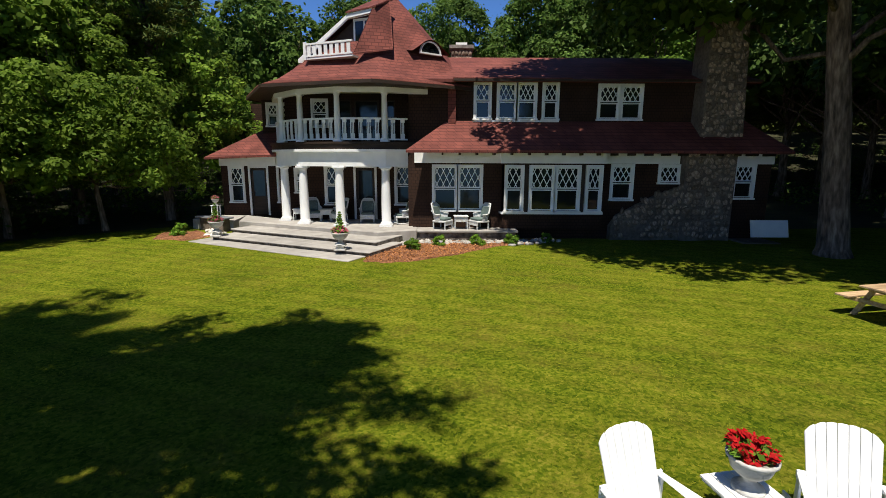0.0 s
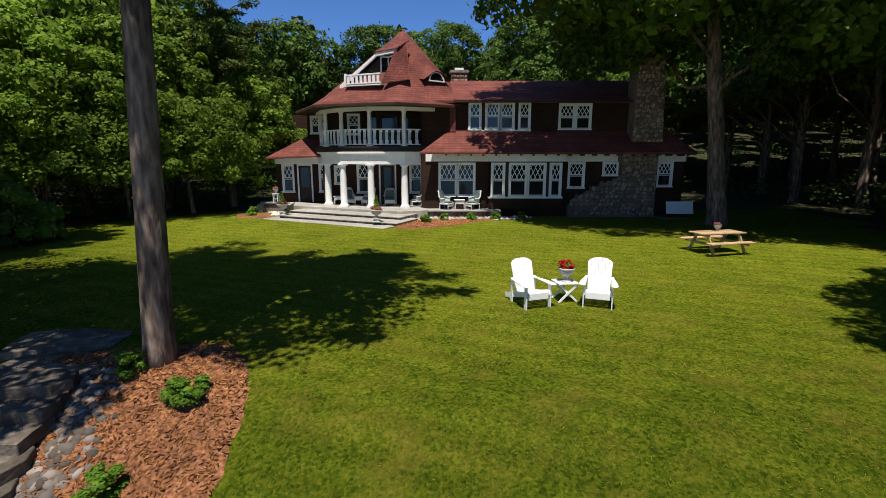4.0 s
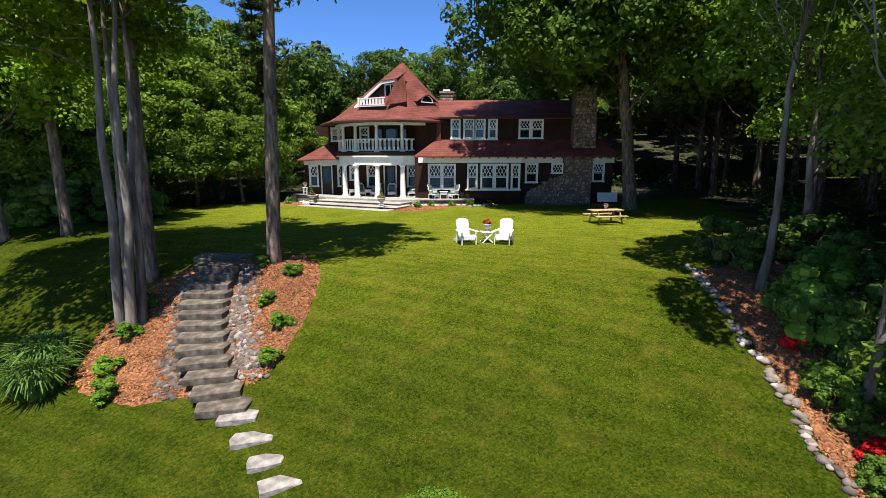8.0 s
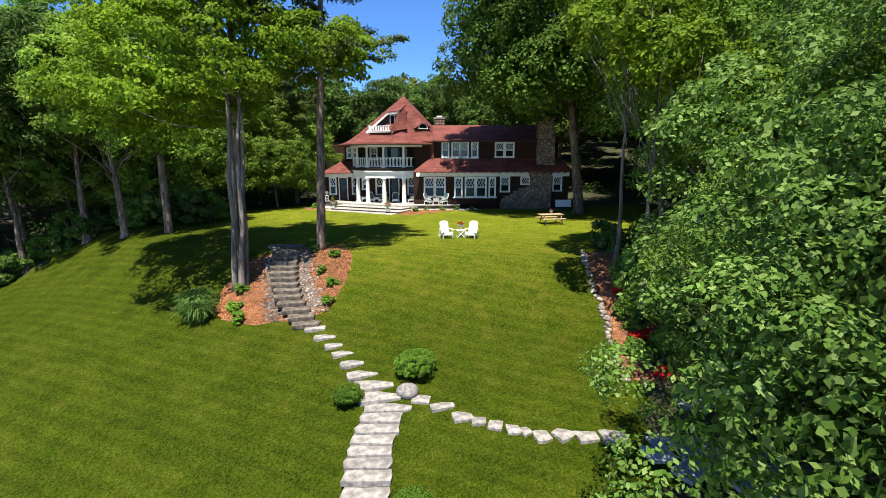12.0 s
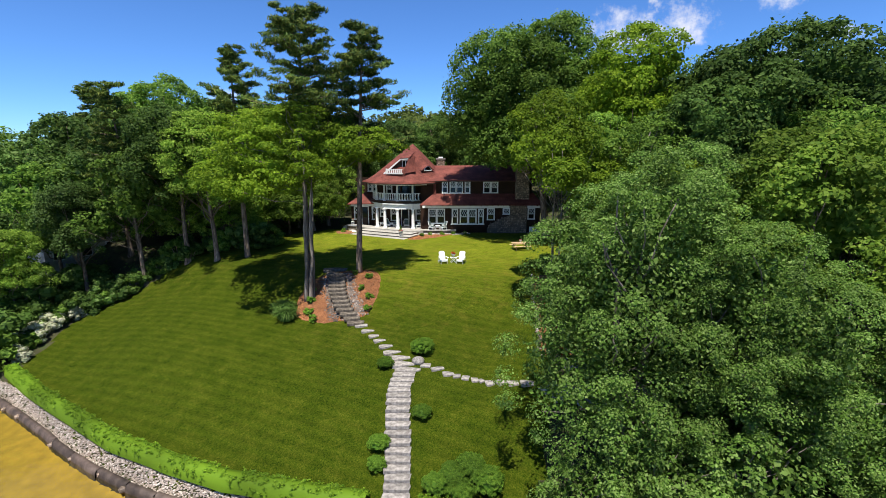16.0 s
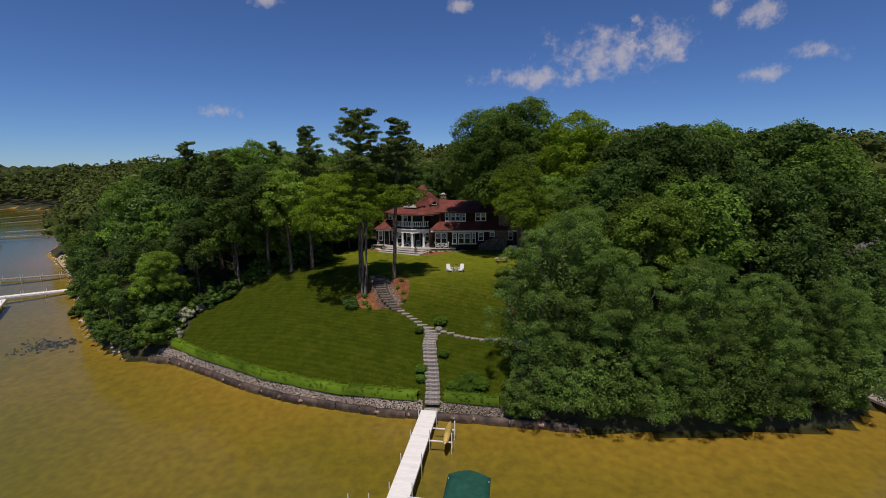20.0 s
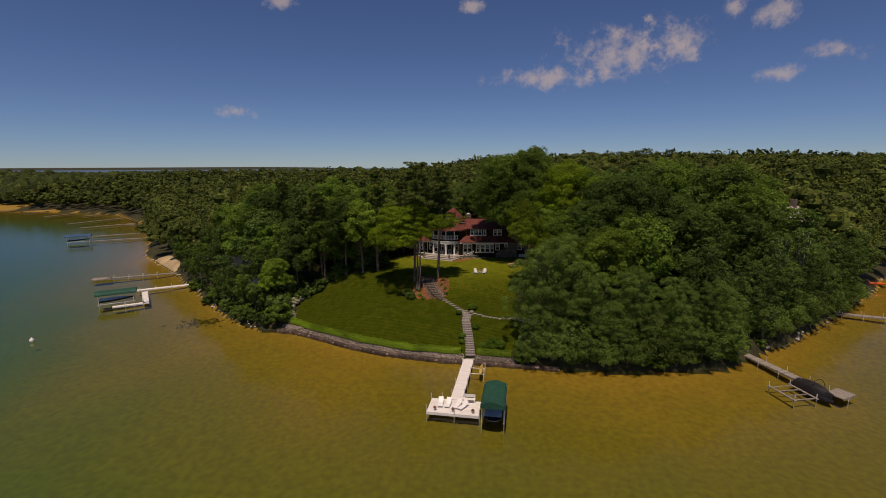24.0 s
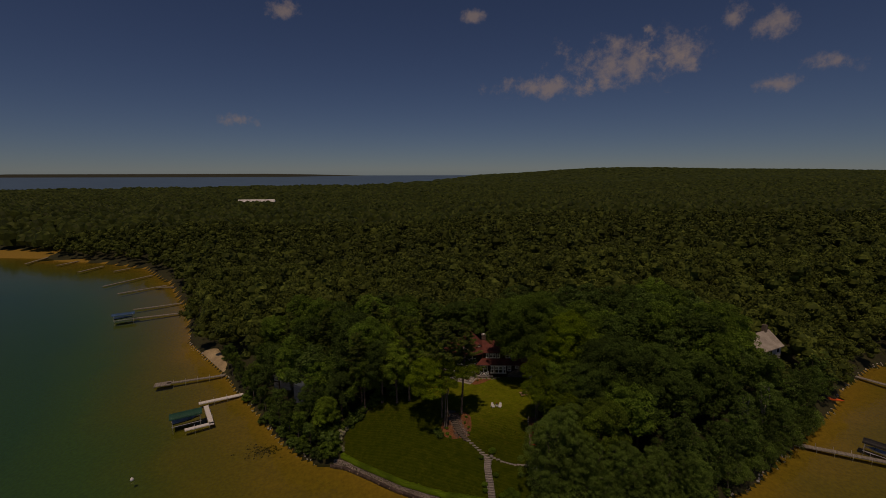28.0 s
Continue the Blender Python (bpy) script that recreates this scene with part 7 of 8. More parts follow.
urn(Matrix.Translation((PICNIC[0] + 0.05, PICNIC[1] + 0.1, gz(*PICNIC) + 0.75)), "little pot of greenery on the picnic table", PINKFLOWER, 0.6)

WICKER = surf("white_wicker", [(0.55, 0.56, 0.55), (0.78, 0.79, 0.78)], 40, 0.6, 0.8, big=0.05)
CUSHION = surf("sage_cushion", [(0.10, 0.14, 0.13), (0.15, 0.20, 0.185)], 12, 0.95, 0.3)


def wicker_chair(m, rocker=False, group="wicker porch chairs"):
    c = thing("wicker_chair", "white wicker rocking chair with sage cushions" if rocker else "white wicker armchair with sage cushions", "chair", m, group)
    P = np.zeros((7, 15, 3))
    for j in range(15):
        a = radians(-20 + 220 * j / 14)
        back_ = max(0.0, math.sin(a))
        for i in range(7):
            f = i / 6
            top = 0.6 + 0.42 * smooth01(np.array((back_ - 0.35) / 0.5))
            z = 0.3 + (top - 0.3) * f
            r = 1 + 0.12 * f
            P[i, j] = (0.33 * r * math.cos(a), 0.05 + 0.3 * r * math.sin(a) + 0.1 * f * back_, z)
    part("back_shell", grid_mesh("back_shell", P, WICKER), WICKER, c)
    bm = bmesh.new()
    for row in (6,):
        tube(bm, [tuple(p) for p in P[row]], [0.035] * 15, 6)
    part("rolled_edge", bm, WICKER, c, smooth=True)
    bpart("seat", c, WICKER, -0.33, -0.32, 0.28, 0.33, 0.3, 0.36, bevel=0.02), bpart("skirt", c, WICKER, -0.32, -0.31, 0.16, 0.32, -0.28, 0.28)
    bpart("seat_cushion", c, CUSHION, -0.27, -0.28, 0.36, 0.27, 0.26, 0.46, bevel=0.03)
    bm = bmesh.new()
    box(bm, -0.26, -0.05, 0, 0.26, 0.05, 0.46)
    bmesh.ops.transform(bm, matrix=Matrix.Translation((0, 0.26, 0.46)) @ Matrix.Rotation(radians(-12), 4, "X"), verts=bm.verts[:])
    part("back_cushion", bm, CUSHION, c, bevel=0.03)
    lift = 0.06 if rocker else 0.0
    for x in (-0.29, 0.29):
        for y in (-0.28, 0.26):
            bpart("leg", c, WICKER, x - 0.022, y - 0.022, lift, x + 0.022, y + 0.022, 0.28)
        if rocker:
            bm = bmesh.new()
            tube(bm, [(x, -0.5 + 0.1 * k, 0.035 + 0.09 * ((k - 5) / 5) ** 2) for k in range(12)], [0.022] * 12, 6)
            part("rocker", bm, WICKER, c, smooth=True)
    return c


def wicker_table(m):
    t = thing("wicker_table", "small white wicker porch table", "table", m, "wicker porch tables")
    bpart("top", t, WICKER, -0.3, -0.24, 0.5, 0.3, 0.24, 0.54, bevel=0.01), bpart("skirt", t, WICKER, -0.26, -0.2, 0.3, 0.26, 0.2, 0.5)
    for x in (-0.25, 0.25):
        for y in (-0.19, 0.19):
            bpart("leg", t, WICKER, x - 0.02, y - 0.02, 0, x + 0.02, y + 0.02, 0.3)


for x, y, a, r in ((0.45, -0.45, 60, False), (1.95, -0.45, -60, False), (-1.35, 1.0, -75, True), (-2.95, 1.5, 5, False), (-4.3, 1.7, -50, False), (-5.5, 1.9, 25, False), (-6.6, 3.4, 70, False)):
    wicker_chair(pose(x, y, 0.0, 0, 0, a), r)
for x, y in ((1.2, -0.45), (-4.9, 1.9), (-6.2, 2.1)):
    wicker_table(pose(x, y, 0, 0, 0, 4))
bn = thing("stone_ledge", "low dark slate ledge at the porch end", "bench", pose(-10.1, 1.9, -0.25, 0, 0, -22))
bpart("top", bn, BLUEFLAG, -0.9, -0.3, 0.34, 0.9, 0.3, 0.42, bevel=0.02), bpart("support", bn, MORTAR, -0.7, -0.2, -0.35, 0.7, 0.2, 0.34)
st = thing("plant_stand", "tall white stand with a pot of pink flowers", "plant stand", pose(-10.0, 1.9, 0.17))
for x in (-0.13, 0.13):
    for y in (-0.13, 0.13):
        bpart("leg", st, WHITE, x - 0.02, y - 0.02, 0, x + 0.02, y + 0.02, 0.5)
bpart("top", st, WHITE, -0.18, -0.18, 0.5, 0.18, 0.18, 0.53), bpart("shelf", st, WHITE, -0.14, -0.14, 0.2, 0.14, 0.14, 0.22)
urn(Matrix.Translation((-10.0, 1.9, 0.70)), "pot of pink flowers on the white stand", PINKFLOWER, 0.8)

# ---- docks ----
DOCKWHITE = surf("white_dock_boards", [(0.66, 0.65, 0.62), (0.78, 0.77, 0.74)], 2, 0.6, 0.2, big=0.1, stretch=(1, 8, 1))
DOCKGREY = surf("grey_dock_boards", [(0.20, 0.18, 0.155), (0.32, 0.29, 0.25)], 2, 0.85, 0.3, stretch=(1, 8, 1))
POST = surf("galvanised_post", [(0.5, 0.5, 0.5), (0.68, 0.68, 0.67)], 5, 0.45, 0.1)
GREENCANVAS = surf("green_canvas", [(0.006, 0.055, 0.035), (0.012, 0.085, 0.055)], 3, 0.7, 0.2, big=0.2)
BLUECANVAS = surf("blue_canvas", [(0.02, 0.07, 0.16), (0.03, 0.10, 0.22)], 3, 0.7, 0.2)
BLACKCANVAS = surf("black_canvas", [(0.012, 0.012, 0.013), (0.025, 0.025, 0.026)], 3, 0.6, 0.2)
HULL = surf("dark_boat_hull", [(0.015, 0.018, 0.03), (0.03, 0.035, 0.05)], 2, 0.25, 0.02)
HULLWHITE = surf("white_boat_hull", [(0.6, 0.6, 0.6), (0.75, 0.75, 0.75)], 2, 0.25, 0.02)
DZ = -7.78


def dock_at(a, b, name, label, width, material, posts=True, group=""):
    """A straight walkway from a to b on posts; local y runs from a to b."""
    L = math.hypot(b[0] - a[0], b[1] - a[1])
    ang = math.atan2(b[1] - a[1], b[0] - a[0]) - math.pi / 2
    d = thing(name, label, "dock", Matrix.Translation((a[0], a[1], DZ)) @ Matrix.Rotation(ang, 4, "Z"), group)
    bpart("deck", d, material, -width / 2, 0, -0.08, width / 2, L, 0.0)
    for s in (-1, 1):
        bpart("stringer", d, material, s * (width / 2 - 0.03) - 0.03, 0.02, -0.24, s * (width / 2 - 0.03) + 0.03, L - 0.02, -0.08)
        k = 0
        while posts and k * 3.2 + 1 < L:
            bm = bmesh.new()
            tube(bm, [(s * (width / 2 + 0.05), 1 + 3.2 * k, -1.9), (s * (width / 2 + 0.05), 1 + 3.2 * k, 0.55 if s > 0 else 0.7)], [0.035, 0.035], 8)
            part("post", bm, POST, d)
            k += 1
    return d


AX = Vector((-0.152, -0.9884))
RX = Vector((0.9884, -0.152))
origin = Vector((-0.5, -40.2))
wk = dock_at((origin + RX * 0.74)[:], (origin + RX * 0.74 + AX * 12.3)[:], "dock", "long white dock with posts running out from the stairs", 1.48, DOCKWHITE)
m_dock = Matrix.Translation((-1.75, -52.35, DZ)) @ Matrix.Rotation(math.atan2(RX.y, RX.x), 4, "Z")
pl = thing("dock_platform", "white square platform at the end of the dock", "dock", m_dock)
bpart("deck", pl, DOCKWHITE, -2.85, -3.3, -0.08, 3.2, 0.0, 0.0)
for a in ((-2.85, -3.3, 3.2, -3.22), (-2.85, -0.08, 3.2, 0.0), (-2.85, -3.22, -2.77, -0.08), (3.12, -3.22, 3.2, -0.08)):
    bpart("fascia", pl, DOCKWHITE, a[0], a[1], -0.34, a[2], a[3], -0.08)
for x, y in ((-2.91, -3.1), (-2.91, -0.2), (3.26, -3.1), (0.4, -3.36), (-1.6, 0.06)):
    bm = bmesh.new()
    tube(bm, [(x, y, -2.0), (x, y, 0.75)], [0.04, 0.04], 8)
    part("post", bm, POST, pl)
bmat = m_dock @ pose(1.75, -0.35, 0)
bs = thing("dock_bench", "white slatted bench at the corner of the dock", "bench", bmat)
for k in range(4):
    bpart("seat_slat", bs, WHITE, -0.75, -0.25 + k * 0.13, 0.42, 0.75, -0.14 + k * 0.13, 0.45)
for k in range(3):
    bpart("back_slat", bs, WHITE, -0.75, 0.28, 0.55 + k * 0.13, 0.75, 0.31, 0.65 + k * 0.13)
for x in (-0.65, 0.65):
    bpart("leg", bs, WHITE, x - 0.04, -0.24, 0, x + 0.04, -0.18, 0.42), bpart("leg", bs, WHITE, x - 0.04, 0.24, 0, x + 0.04, 0.28, 0.92)
for k, (u, v, a) in enumerate(((-1.5, -1.5, 5), (-0.6, -1.5, -3), (0.5, -1.6, -22), (1.2, -1.8, -30))):
    lg = thing("deck_lounger", "low white lounge chair on the dock platform", "lounge chair", m_dock @ pose(u, v, 0, 0, 0, a), "loungers on the dock")
    bpart("seat", lg, WHITE, -0.3, -0.75, 0.22, 0.3, 0.2, 0.26, bevel=0.01)
    bm = bmesh.new()
    box(bm, -0.3, -0.02, 0, 0.3, 0.02, 0.7)
    bmesh.ops.transform(bm, matrix=Matrix.Translation((0, 0.2, 0.24)) @ Matrix.Rotation(radians(-48), 4, "X"), verts=bm.verts[:])
    part("backrest", bm, WHITE, lg, bevel=0.01)
    for x in (-0.27, 0.27):
        for y in (-0.7, 0.12):
            bpart("leg", lg, POST, x - 0.02, y - 0.02, 0, x + 0.02, y + 0.02, 0.22)
for u, v in ((-1.95, -2.8), (0.2, -2.85), (2.5, -2.8)):
    urn(m_dock @ pose(u, v, 0), "dark planter with flowers on the dock edge", PINKFLOWER, 0.9)


def boat_lift(m, w, L, canvas, label, hull=HULL, group="covered boat lifts"):
    b = thing("boat_lift", label, "boat lift", m, group)
    n = 9
    P = np.zeros((2, n, 3))
    for j in range(n):
        f = j / (n - 1) * 2 - 1
        zz = 2.35 + 0.42 * (1 - abs(f) ** 1.6)
        for i in range(2):
            P[i, j] = (f * w / 2, (i - 0.5) * L, zz)
    drop = np.array([[[-w / 2, (i - 0.5) * L, 1.95]] for i in range(2)])
    drop2 = drop * np.array([-1, 1, 1])
    part("canopy", grid_mesh("canopy", np.concatenate([drop, P, drop2], 1), canvas, False), canvas, b, "canvas canopy")
    for s in (-0.5, 0.5):
        bm = bmesh.new()
        vs = [bm.verts.new((P[0, j, 0], s * L * 0.998, P[0, j, 2])) for j in range(n)] + [bm.verts.new((w / 2, s * L * 0.998, 1.95)), bm.verts.new((-w / 2, s * L * 0.998, 1.95))]
        bm.faces.new(vs)
        part("canopy_end", bm, canvas, b)
    for x in (-w / 2 + 0.1, w / 2 - 0.1):
        for y in (-L * 0.42, L * 0.42):
            bm = bmesh.new()
            tube(bm, [(x, y, -2.0), (x, y, 2.4)], [0.05, 0.05], 8)
            part("post", bm, POST, b)
        bpart("beam", b, POST, x - 0.05, -L * 0.45, 0.1, x + 0.05, L * 0.45, 0.22)
    H = np.zeros((9, 7, 3))
    for i in range(9):
        f = i / 8
        wid = (w * 0.36) * (1 - smooth01(np.array((f - 0.5) / 0.5)) ** 1.3)
        for j in range(7):
            a = math.pi * j / 6
            H[i, j] = (-wid * math.cos(a), (f - 0.5) * L * 0.85, 0.85 - 0.65 * math.sin(a) * (1 - 0.5 * f * f) + 0.2 * f)
    part("boat_hull", grid_mesh("boat_hull", H, hull), hull, b, "speedboat hull under the canopy")
    bm = bmesh.new()
    bm.faces.new([bm.verts.new(tuple(p)) for p in list(H[:, 0]) + list(H[::-1, 6])])
    part("boat_deck", bm, HULLWHITE, b)
    bm = bmesh.new()
    box(bm, -w * 0.26, 0.0, 0.9, w * 0.26, 0.04, 1.2, Matrix.Rotation(radians(-20), 4, "X"))
    part("windscreen", bm, GLASS, b)
    return b


boat_lift(Matrix.Translation((2.75, -55.1, DZ - 0.15)) @ Matrix.Rotation(math.atan2(RX.y, RX.x), 4, "Z"), 2.7, 5.5, GREENCANVAS, "boat lift with a dark green canopy beside the dock")
kr = thing("kayak_rack", "tan kayak on a white rack beside the dock", "kayak rack", Matrix.Translation((1.75, -44.2, DZ)) @ Matrix.Rotation(math.atan2(RX.y, RX.x), 4, "Z"))
for y in (-0.9, 0.9):
    bpart("arm", kr, WHITE, -1.3, y - 0.04, -0.1, 0.6, y + 0.04, -0.02)
    bm = bmesh.new()
    tube(bm, [(0.55, y, -2.0), (0.55, y, 0.75)], [0.05, 0.05], 8)
    part("post", bm, WHITE, kr)
bm = bmesh.new()
tube(bm, [(0.1, -1.7, 0.25), (0.1, -1.2, 0.2), (0.1, -0.5, 0.2), (0.1, 0.5, 0.2), (0.1, 1.2, 0.2), (0.1, 1.7, 0.25)], [0.03, 0.2, 0.28, 0.28, 0.2, 0.03], 10)
part("kayak", bm, surf("tan_plastic", [(0.38, 0.26, 0.07), (0.5, 0.36, 0.11)], 3, 0.5, 0.05), kr, "tan kayak hull", smooth=True)

# neighbours' docks
nd = "docks of the neighbours"
dock_at((-65.6, 3.2), (-75.2, -2.4), "dock", "white dock of the house next door", 1.3, DOCKWHITE, True, nd)
for a, b in (((-72.6, -3.6), (-66.6, -12.2)), ((-66.2, -11.8), (-71.6, -15.2))):
    dock_at(a, b, "dock", "white finger of the neighbouring dock", 1.1, DOCKWHITE, True, nd)
boat_lift(Matrix.Translation((-73.2, -11.6, DZ - 0.1)) @ Matrix.Rotation(radians(-58), 4, "Z"), 3.0, 7.2, GREENCANVAS, "neighbour's boat lift under a green canopy")
dock_at((-76.8, 15.2), (-91, 9.2), "dock", "narrow grey dock along the shore", 1.0, DOCKGREY, True, nd), dock_at((-90, 9.6), (-94, 7.9), "dock", "grey end platform of a dock", 2.6, DOCKGREY, False, nd)
dock_at((-135, 92), (-151, 81.2), "dock", "distant grey wooden dock", 1.2, DOCKGREY, False, nd), dock_at((-122, 79), (-143, 68.4), "dock", "distant grey dock with a lift", 1.2, DOCKGREY, False, nd)
boat_lift(Matrix.Translation((-145.5, 67.5, DZ)) @ Matrix.Rotation(radians(-58), 4, "Z"), 3.2, 8.0, BLUECANVAS, "distant boat lift under a blue canopy")
for a, b in (((-163.3, 125.6), (-177.6, 107.8)), ((-187, 150), (-196.4, 122.5)), ((-157, 122), (-167.1, 121)), ((-214, 169), (-218, 160)), ((-236.6, 176), (-238.4, 157)), ((-265.5, 196), (-269, 177)), ((-300, 206), (-294.7, 182))):
    dock_at(a, b, "dock", "thin dock far along the shore", 1.3, DOCKGREY, False, nd)
dock_at((41.4, -36.5), (44.2, -47.6), "dock", "weathered brown dock from the wooded shore", 1.3, DOCKGREY, True, nd)
dock_at((44.7, -50.6), (47.2, -49.4), "dock", "weathered tan platform at the dock end", 2.0, DOCKGREY, True, nd)
cb = thing("covered_boat", "small boat under a black tarpaulin at the brown dock", "boat", pose(43.7, -48.9, WATER_Z + 0.1, 0, 0, 9))
H = np.zeros((11, 9, 3))
for i in range(11):
    f = i / 10
    wid = 0.95 * (1 - 0.85 * abs(2 * f - 0.8) ** 3 if f > 0.4 else 1.0)
    for j in range(9):
        an = math.pi * j / 8
        H[i, j] = (-max(wid, 0.08) * math.cos(an), (0.5 - f) * 4.8, 0.1 + (0.75 + 0.35 * math.sin(math.pi * f)) * math.sin(an) ** 0.8)
part("tarpaulin", grid_mesh("tarpaulin", H, BLACKCANVAS), BLACKCANVAS, cb, "black tarpaulin over the boat")
bm = bmesh.new()
prism(bm, [(-0.9, 2.35), (-0.98, -0.4), (-0.6, -1.8), (0.0, -2.5), (0.6, -1.8), (0.98, -0.4), (0.9, 2.35)], -0.2, 0.16)
part("hull", bm, HULL, cb)
bm = bmesh.new()
tube(bm, [(1.05 * math.cos(math.pi * k / 10), -0.3, 0.4 + 1.5 * math.sin(math.pi * k / 10)) for k in range(11)], [0.04] * 11, 6)
part("hoop", bm, DARKWOOD, cb, "dark tubular hoop")
bl = thing("bare_boat_lift", "empty grey boat lift frame beside the brown dock", "boat lift", pose(40.5, -49.4, WATER_Z + 0.2, 0, 0, 9))
for y in (-1.7, -0.6, 0.6, 1.7):
    bpart("beam", bl, DOCKGREY, -1.5, y - 0.06, 0.0, 1.5, y + 0.06, 0.1)
for x in (-1.5, 1.5):
    bpart("rail", bl, DOCKGREY, x - 0.14, -2.1, 0.102, x + 0.14, 2.1, 0.2)
    for y in (-1.9, 1.9):
        bm = bmesh.new()
        tube(bm, [(x, y, -1.4), (x, y, 0.75)], [0.05, 0.05], 8)
        part("post", bm, POST, bl)
dock_at((70.5, -17.6), (88.0, -25.0), "dock", "long grey dock across the bay", 1.2, DOCKGREY, True, nd)
bo2 = boat_lift(Matrix.Translation((86.5, -20.6, DZ - 0.4)) @ Matrix.Rotation(radians(42), 4, "Z"), 2.4, 5.0, BLACKCANVAS, "pontoon boat at the far dock", HULLWHITE)
dock_at((114, 18.6), (121, 9), "dock", "short dock in the far bay", 1.3, DOCKGREY, False, nd)

# ---- neighbouring houses in the wood ----
GREYROOF = courses("grey_shingles", (0.22, 0.20, 0.19), (0.17, 0.155, 0.15), (0.10, 0.09, 0.09), 0.16, 0.35)
SIDING = surf("grey_siding", [(0.34, 0.33, 0.31), (0.42, 0.41, 0.39)], 2, 0.8, 0.2, stretch=(1, 1, 8))


def cottage(x, y, turn, w, d, h, roof, wallmat, label, zb=None, chimney=True):
    c = thing("cottage", label, "house", Matrix.Translation((x, y, gz(x, y) if zb is None else zb)) @ Matrix.Rotation(radians(turn), 4, "Z"), "houses in the wood")
    bm = bmesh.new()
    box(bm, -w / 2, -d / 2, -3.0, w / 2, d / 2, h)
    part("wall", bm, wallmat, c)
    rh = d * 0.42
    for s in (-1, 1):
        bm = bmesh.new()
        pts = [(-w / 2 - 0.5, s * (d / 2 + 0.5), h - 0.2), (w / 2 + 0.5, s * (d / 2 + 0.5), h - 0.2), (w / 2 + 0.5, 0, h + rh), (-w / 2 - 0.5, 0, h + rh)]
        t = [bm.verts.new(p) for p in pts]
        b = [bm.verts.new((p[0], p[1], p[2] - 0.2)) for p in pts]
        bm.faces.new(t), bm.faces.new(b[::-1])
        for k in range(4):
            bm.faces.new((t[k], b[k], b[(k + 1) % 4], t[(k + 1) % 4]))
        part("roof", bm, roof, c)
    for s in (-1, 1):
        bm = bmesh.new()
        bm.faces.new([bm.verts.new(p) for p in ((s * w / 2, -d / 2, h), (s * w / 2, d / 2, h), (s * w / 2, 0, h + rh - 0.2))])
        part("gable", bm, WHITE, c)
    for k in range(3):
        for y_ in (-d / 2 - 0.02,):
            x_ = -w / 2 + w * (k + 0.5) / 3
            wn_ = bpart("window", c, WHITE, x_ - 0.6, y_ - 0.05, h - 1.9, x_ + 0.6, y_ + 0.02, h - 0.5)
            bpart("pane", wn_, GLASS, x_ - 0.5, y_ - 0.07, h - 1.8, x_ + 0.5, y_ - 0.05, h - 0.6)
    if chimney:
        bpart("chimney", c, MORTAR, w * 0.28, -0.5, h + rh * 0.4, w * 0.28 + 1.0, 0.6, h + rh + 1.6)
    return c


cottage(75, 5.5, 30, 10.0, 7.5, 5.6, surf("pale_tan_roof", [(0.34, 0.30, 0.25), (0.46, 0.42, 0.36)], 3, 0.9, 0.4), SIDING, "pale-roofed house among the trees", 1.6)
cottage(42, -9, -70, 9, 7, 4.2, surf("brown_roof", [(0.16, 0.11, 0.08), (0.24, 0.17, 0.12)], 3, 0.9, 0.4), surf("brown_siding", [(0.3, 0.22, 0.15), (0.4, 0.3, 0.2)], 3, 0.8, 0.2), "brown cottage hidden in the wood", -0.5)
cottage(-52.5, 4.5, 70, 7, 5.5, 4.0, GREYROOF, SIDING, "white-gabled cottage among dark trees", -3.0)
cottage(-43, -4, 60, 8, 7, 3.8, GREYROOF, SIDING, "pale cottage glimpsed between the trees", -4.2)
cottage(-297, 560, 12, 50, 16, 12.0, surf("white_roof", [(0.6, 0.6, 0.6), (0.72, 0.72, 0.72)], 2, 0.6, 0.1), SIDING, "long white building far off in the woods", None, False)

# small things along the neighbouring shores
SAND = surf("pale_beach_sand", [(0.36, 0.27, 0.15), (0.48, 0.37, 0.22)], 1.5, 0.95, 0.4, world_space=True)
bed("beach", [(-93.5, 32.6), (-88.5, 34), (-79.5, 23), (-77.5, 16.6), (-80.5, 19.5), (-87, 26)], SAND, "small pale sand beach between the trees", 0.25)
ky = thing("kayak", "bright orange kayak pulled up on the bank", "kayak", pose(94.5, 2.0, gz(94.5, 2.0) + 0.35, 0, 0, 70))
bm = bmesh.new()
lathe(bm, [(0.02, -2.6), (0.25, -1.6), (0.42, -0.5), (0.42, 0.5), (0.25, 1.6), (0.02, 2.6)], 10)
bmesh.ops.transform(bm, matrix=Matrix.Rotation(radians(90), 4, "X"), verts=bm.verts[:])
part("hull", bm, surf("orange_plastic", [(0.75, 0.10, 0.02), (0.82, 0.16, 0.03)], 3, 0.4, 0.05), ky, smooth=True)
bpart("cockpit", ky, DARKWOOD, -0.3, -0.6, 0.3, 0.3, 0.6, 0.44)
by = thing("mooring_buoy", "small white mooring buoy on the water", "buoy", Matrix.Translation((-72, -33.2, WATER_Z - 0.1)))
bm = bmesh.new()
lathe(bm, [(0.05, 0.0), (0.3, 0.15), (0.36, 0.4), (0.28, 0.62), (0.1, 0.75), (0.05, 0.9)], 12)
part("float", bm, WHITE, by, smooth=True)
WEED = leafy("lake_weed", [(0.045, 0.045, 0.008), (0.06, 0.055, 0.01), (0.08, 0.065, 0.012)], 0.1)
rng = np.random.default_rng(61)
wc = np.stack([rng.normal(-49.8, 2.4, 90), rng.normal(-21.6, 1.2, 90), np.zeros(90)], 1)
wc[:, 2] = np.minimum(ground_z(wc[:, 0], wc[:, 1]) + 0.12, WATER_Z - 0.05)
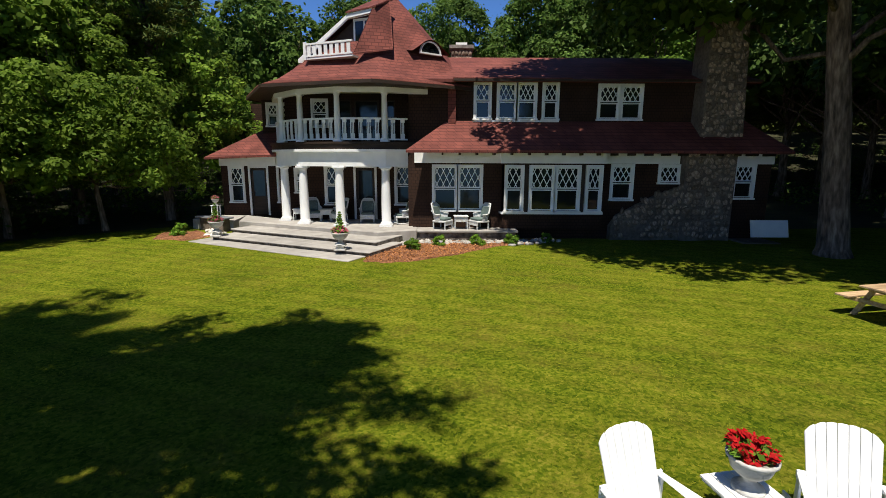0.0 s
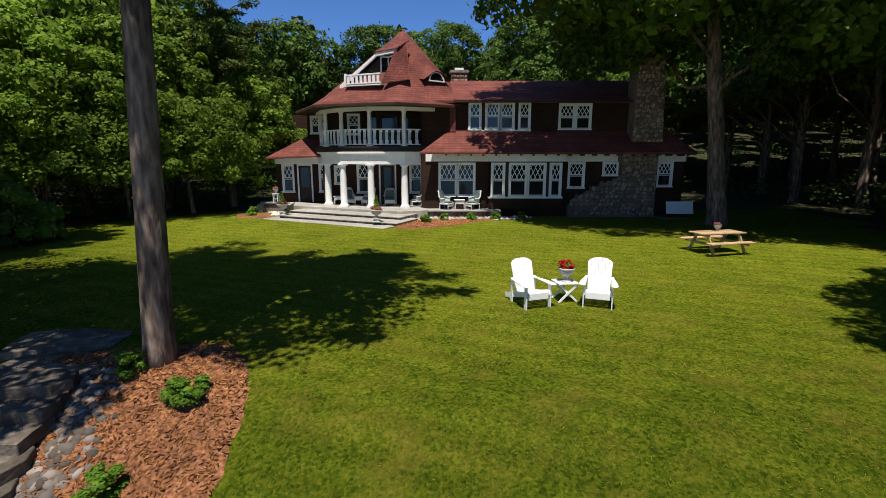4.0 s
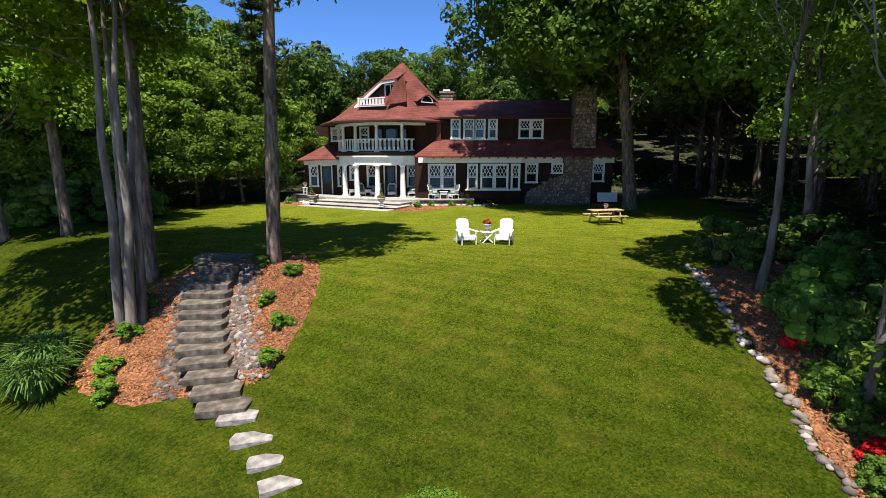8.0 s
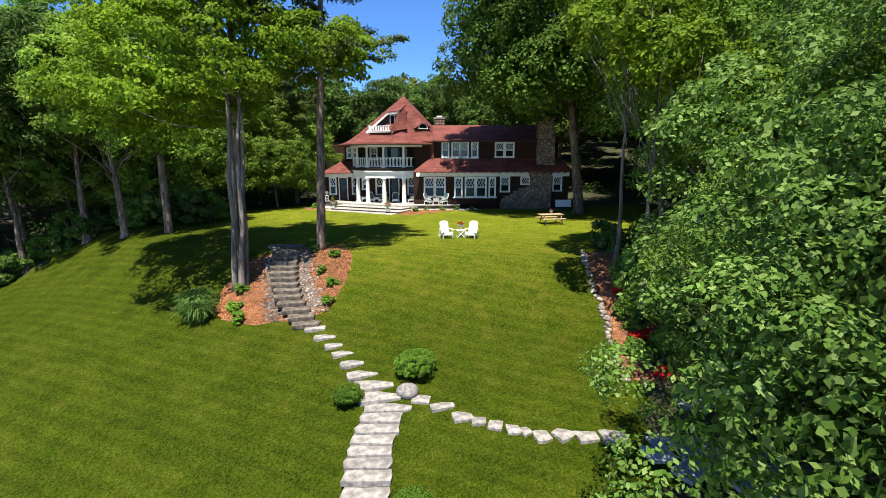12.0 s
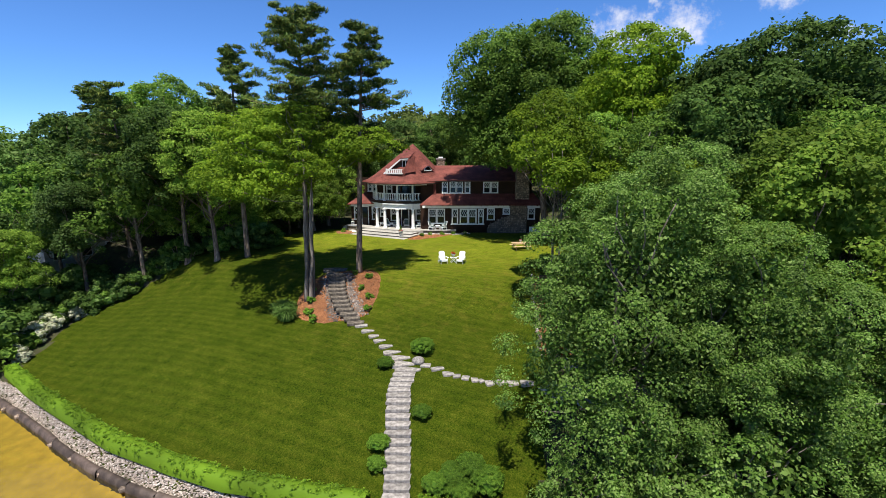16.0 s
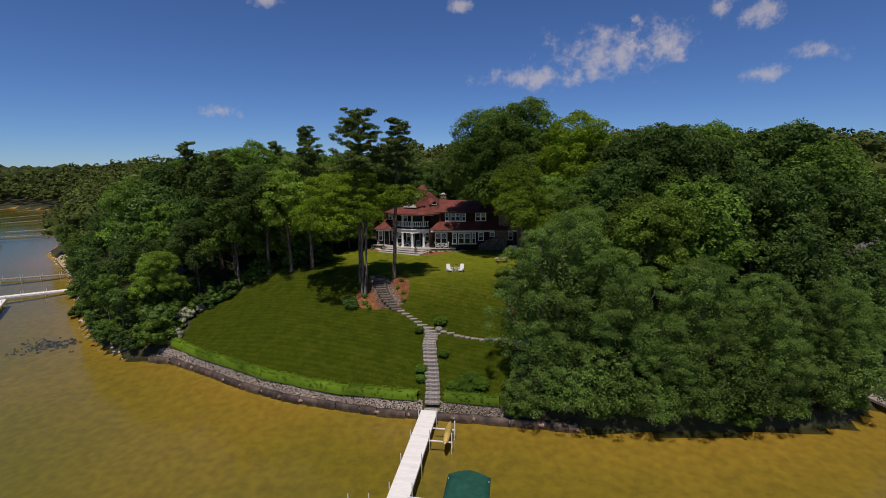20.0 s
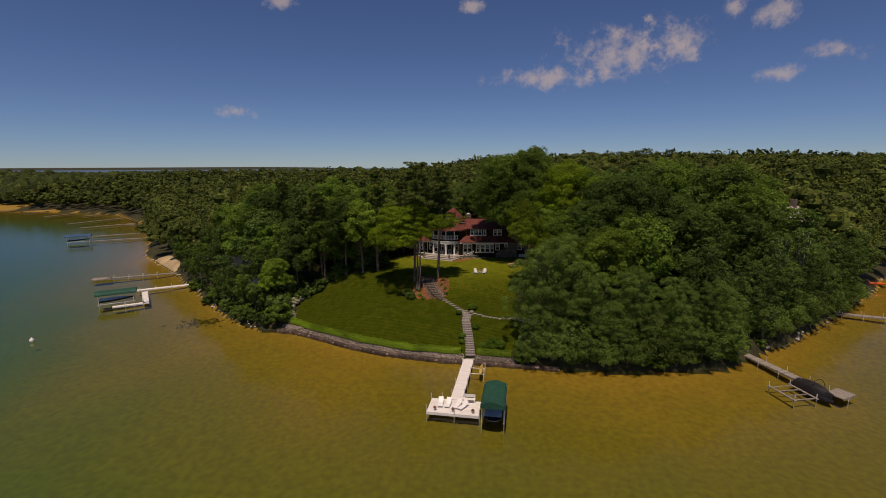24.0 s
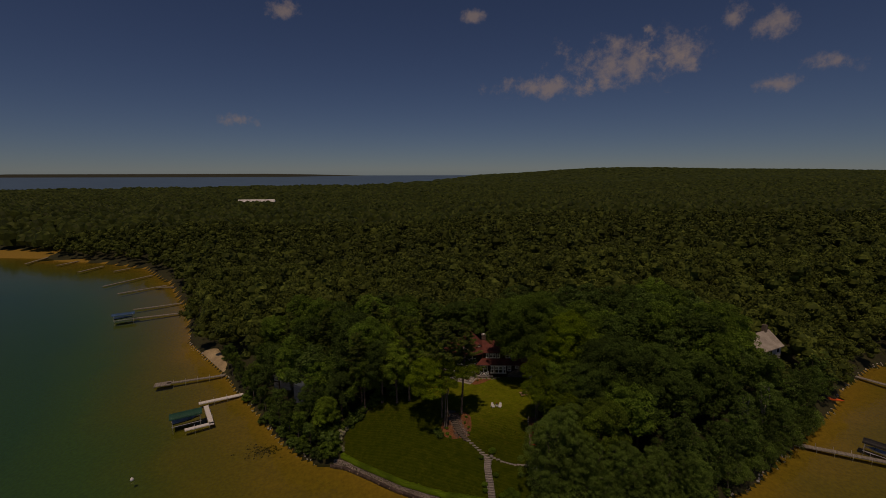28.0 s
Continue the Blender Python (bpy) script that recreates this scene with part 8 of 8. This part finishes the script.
tagged(new("lake_weed", quads_mesh("lake_weed", leaves(rng, wc, rng.uniform(0.3, 0.6, 90), 5, 0.16, 0.25), WEED)), "dark weed patch on the lake bed", "water weed", kind="stuff")

# ---- clouds ----


def cloud_material():
    m, nt, n, l, b = nodes_of("fair_weather_cloud")
    n.remove(b)
    tc = n.new("ShaderNodeTexCoord")
    ln = n.new("ShaderNodeVectorMath")
    ln.operation = "LENGTH"
    l.new(tc.outputs["Object"], ln.inputs[0])
    g = n.new("ShaderNodeNewGeometry")
    ns = n.new("ShaderNodeTexNoise")
    ns.inputs["Scale"].default_value, ns.inputs["Detail"].default_value, ns.inputs["Roughness"].default_value = 0.0065, 10, 0.66
    l.new(g.outputs["Position"], ns.inputs["Vector"])
    k1 = n.new("ShaderNodeMath")
    k1.operation = "MULTIPLY_ADD"
    k1.inputs[1].default_value, k1.inputs[2].default_value = 2.3, -0.62
    l.new(ns.outputs["Fac"], k1.inputs[0])
    k2 = n.new("ShaderNodeMath")
    k2.operation = "MULTIPLY_ADD"
    k2.inputs[1].default_value = -0.8
    l.new(ln.outputs["Value"], k2.inputs[0]), l.new(k1.outputs[0], k2.inputs[2])
    mr = n.new("ShaderNodeMapRange")
    mr.interpolation_type = "SMOOTHSTEP"
    mr.inputs[1].default_value, mr.inputs[2].default_value, mr.inputs[3].default_value, mr.inputs[4].default_value = -0.12, 0.62, 0.0, 0.62
    l.new(k2.outputs[0], mr.inputs[0])
    em = n.new("ShaderNodeEmission")
    em.inputs[0].default_value, em.inputs[1].default_value = (0.60, 0.57, 0.57, 1), 1.0
    tr = n.new("ShaderNodeBsdfTransparent")
    mix = n.new("ShaderNodeMixShader")
    l.new(mr.outputs[0], mix.inputs[0]), l.new(tr.outputs[0], mix.inputs[1]), l.new(em.outputs[0], mix.inputs[2])
    l.new(mix.outputs[0], n["Material Output"].inputs[0])
    return m


CLOUD = cloud_material()
# bearing and height in degrees, then width and height
for az, el, w, h in ((19.0, 12.4, 19.0, 7.0), (10.5, 10.2, 17.0, 3.6), (24.0, 13.4, 9.0, 6.0), (-19.6, 17.6, 4.4, 3.0), (1.9, 17.9, 3.6, 2.0), (29.4, 15.6, 3.6, 3.0), (32.8, 14.4, 5.0, 4.6), (-25.2, 6.4, 4.6, 2.6), (38.2, 10.5, 6.0, 2.5), (33.5, 9.0, 5.4, 2.2)):
    D = 4300.0
    p = Vector((D * math.sin(radians(az)) * math.cos(radians(el)), D * math.cos(radians(az)) * math.cos(radians(el)), D * math.sin(radians(el))))
    bm = bmesh.new()
    bm.faces.new([bm.verts.new(c) for c in ((-1, -1, 0), (1, -1, 0), (1, 1, 0), (-1, 1, 0))])
    o = new("cloud", mesh_of("cloud", bm, CLOUD))
    o.matrix_basis = look(p, (0, 0, 0)) @ Matrix.Diagonal((D * radians(w) / 2, D * radians(h) / 2, 1, 1))
    o.visible_shadow = False
    tagged(o, "small ragged fair-weather cloud in the blue sky", "cloud", "clouds", "structure")
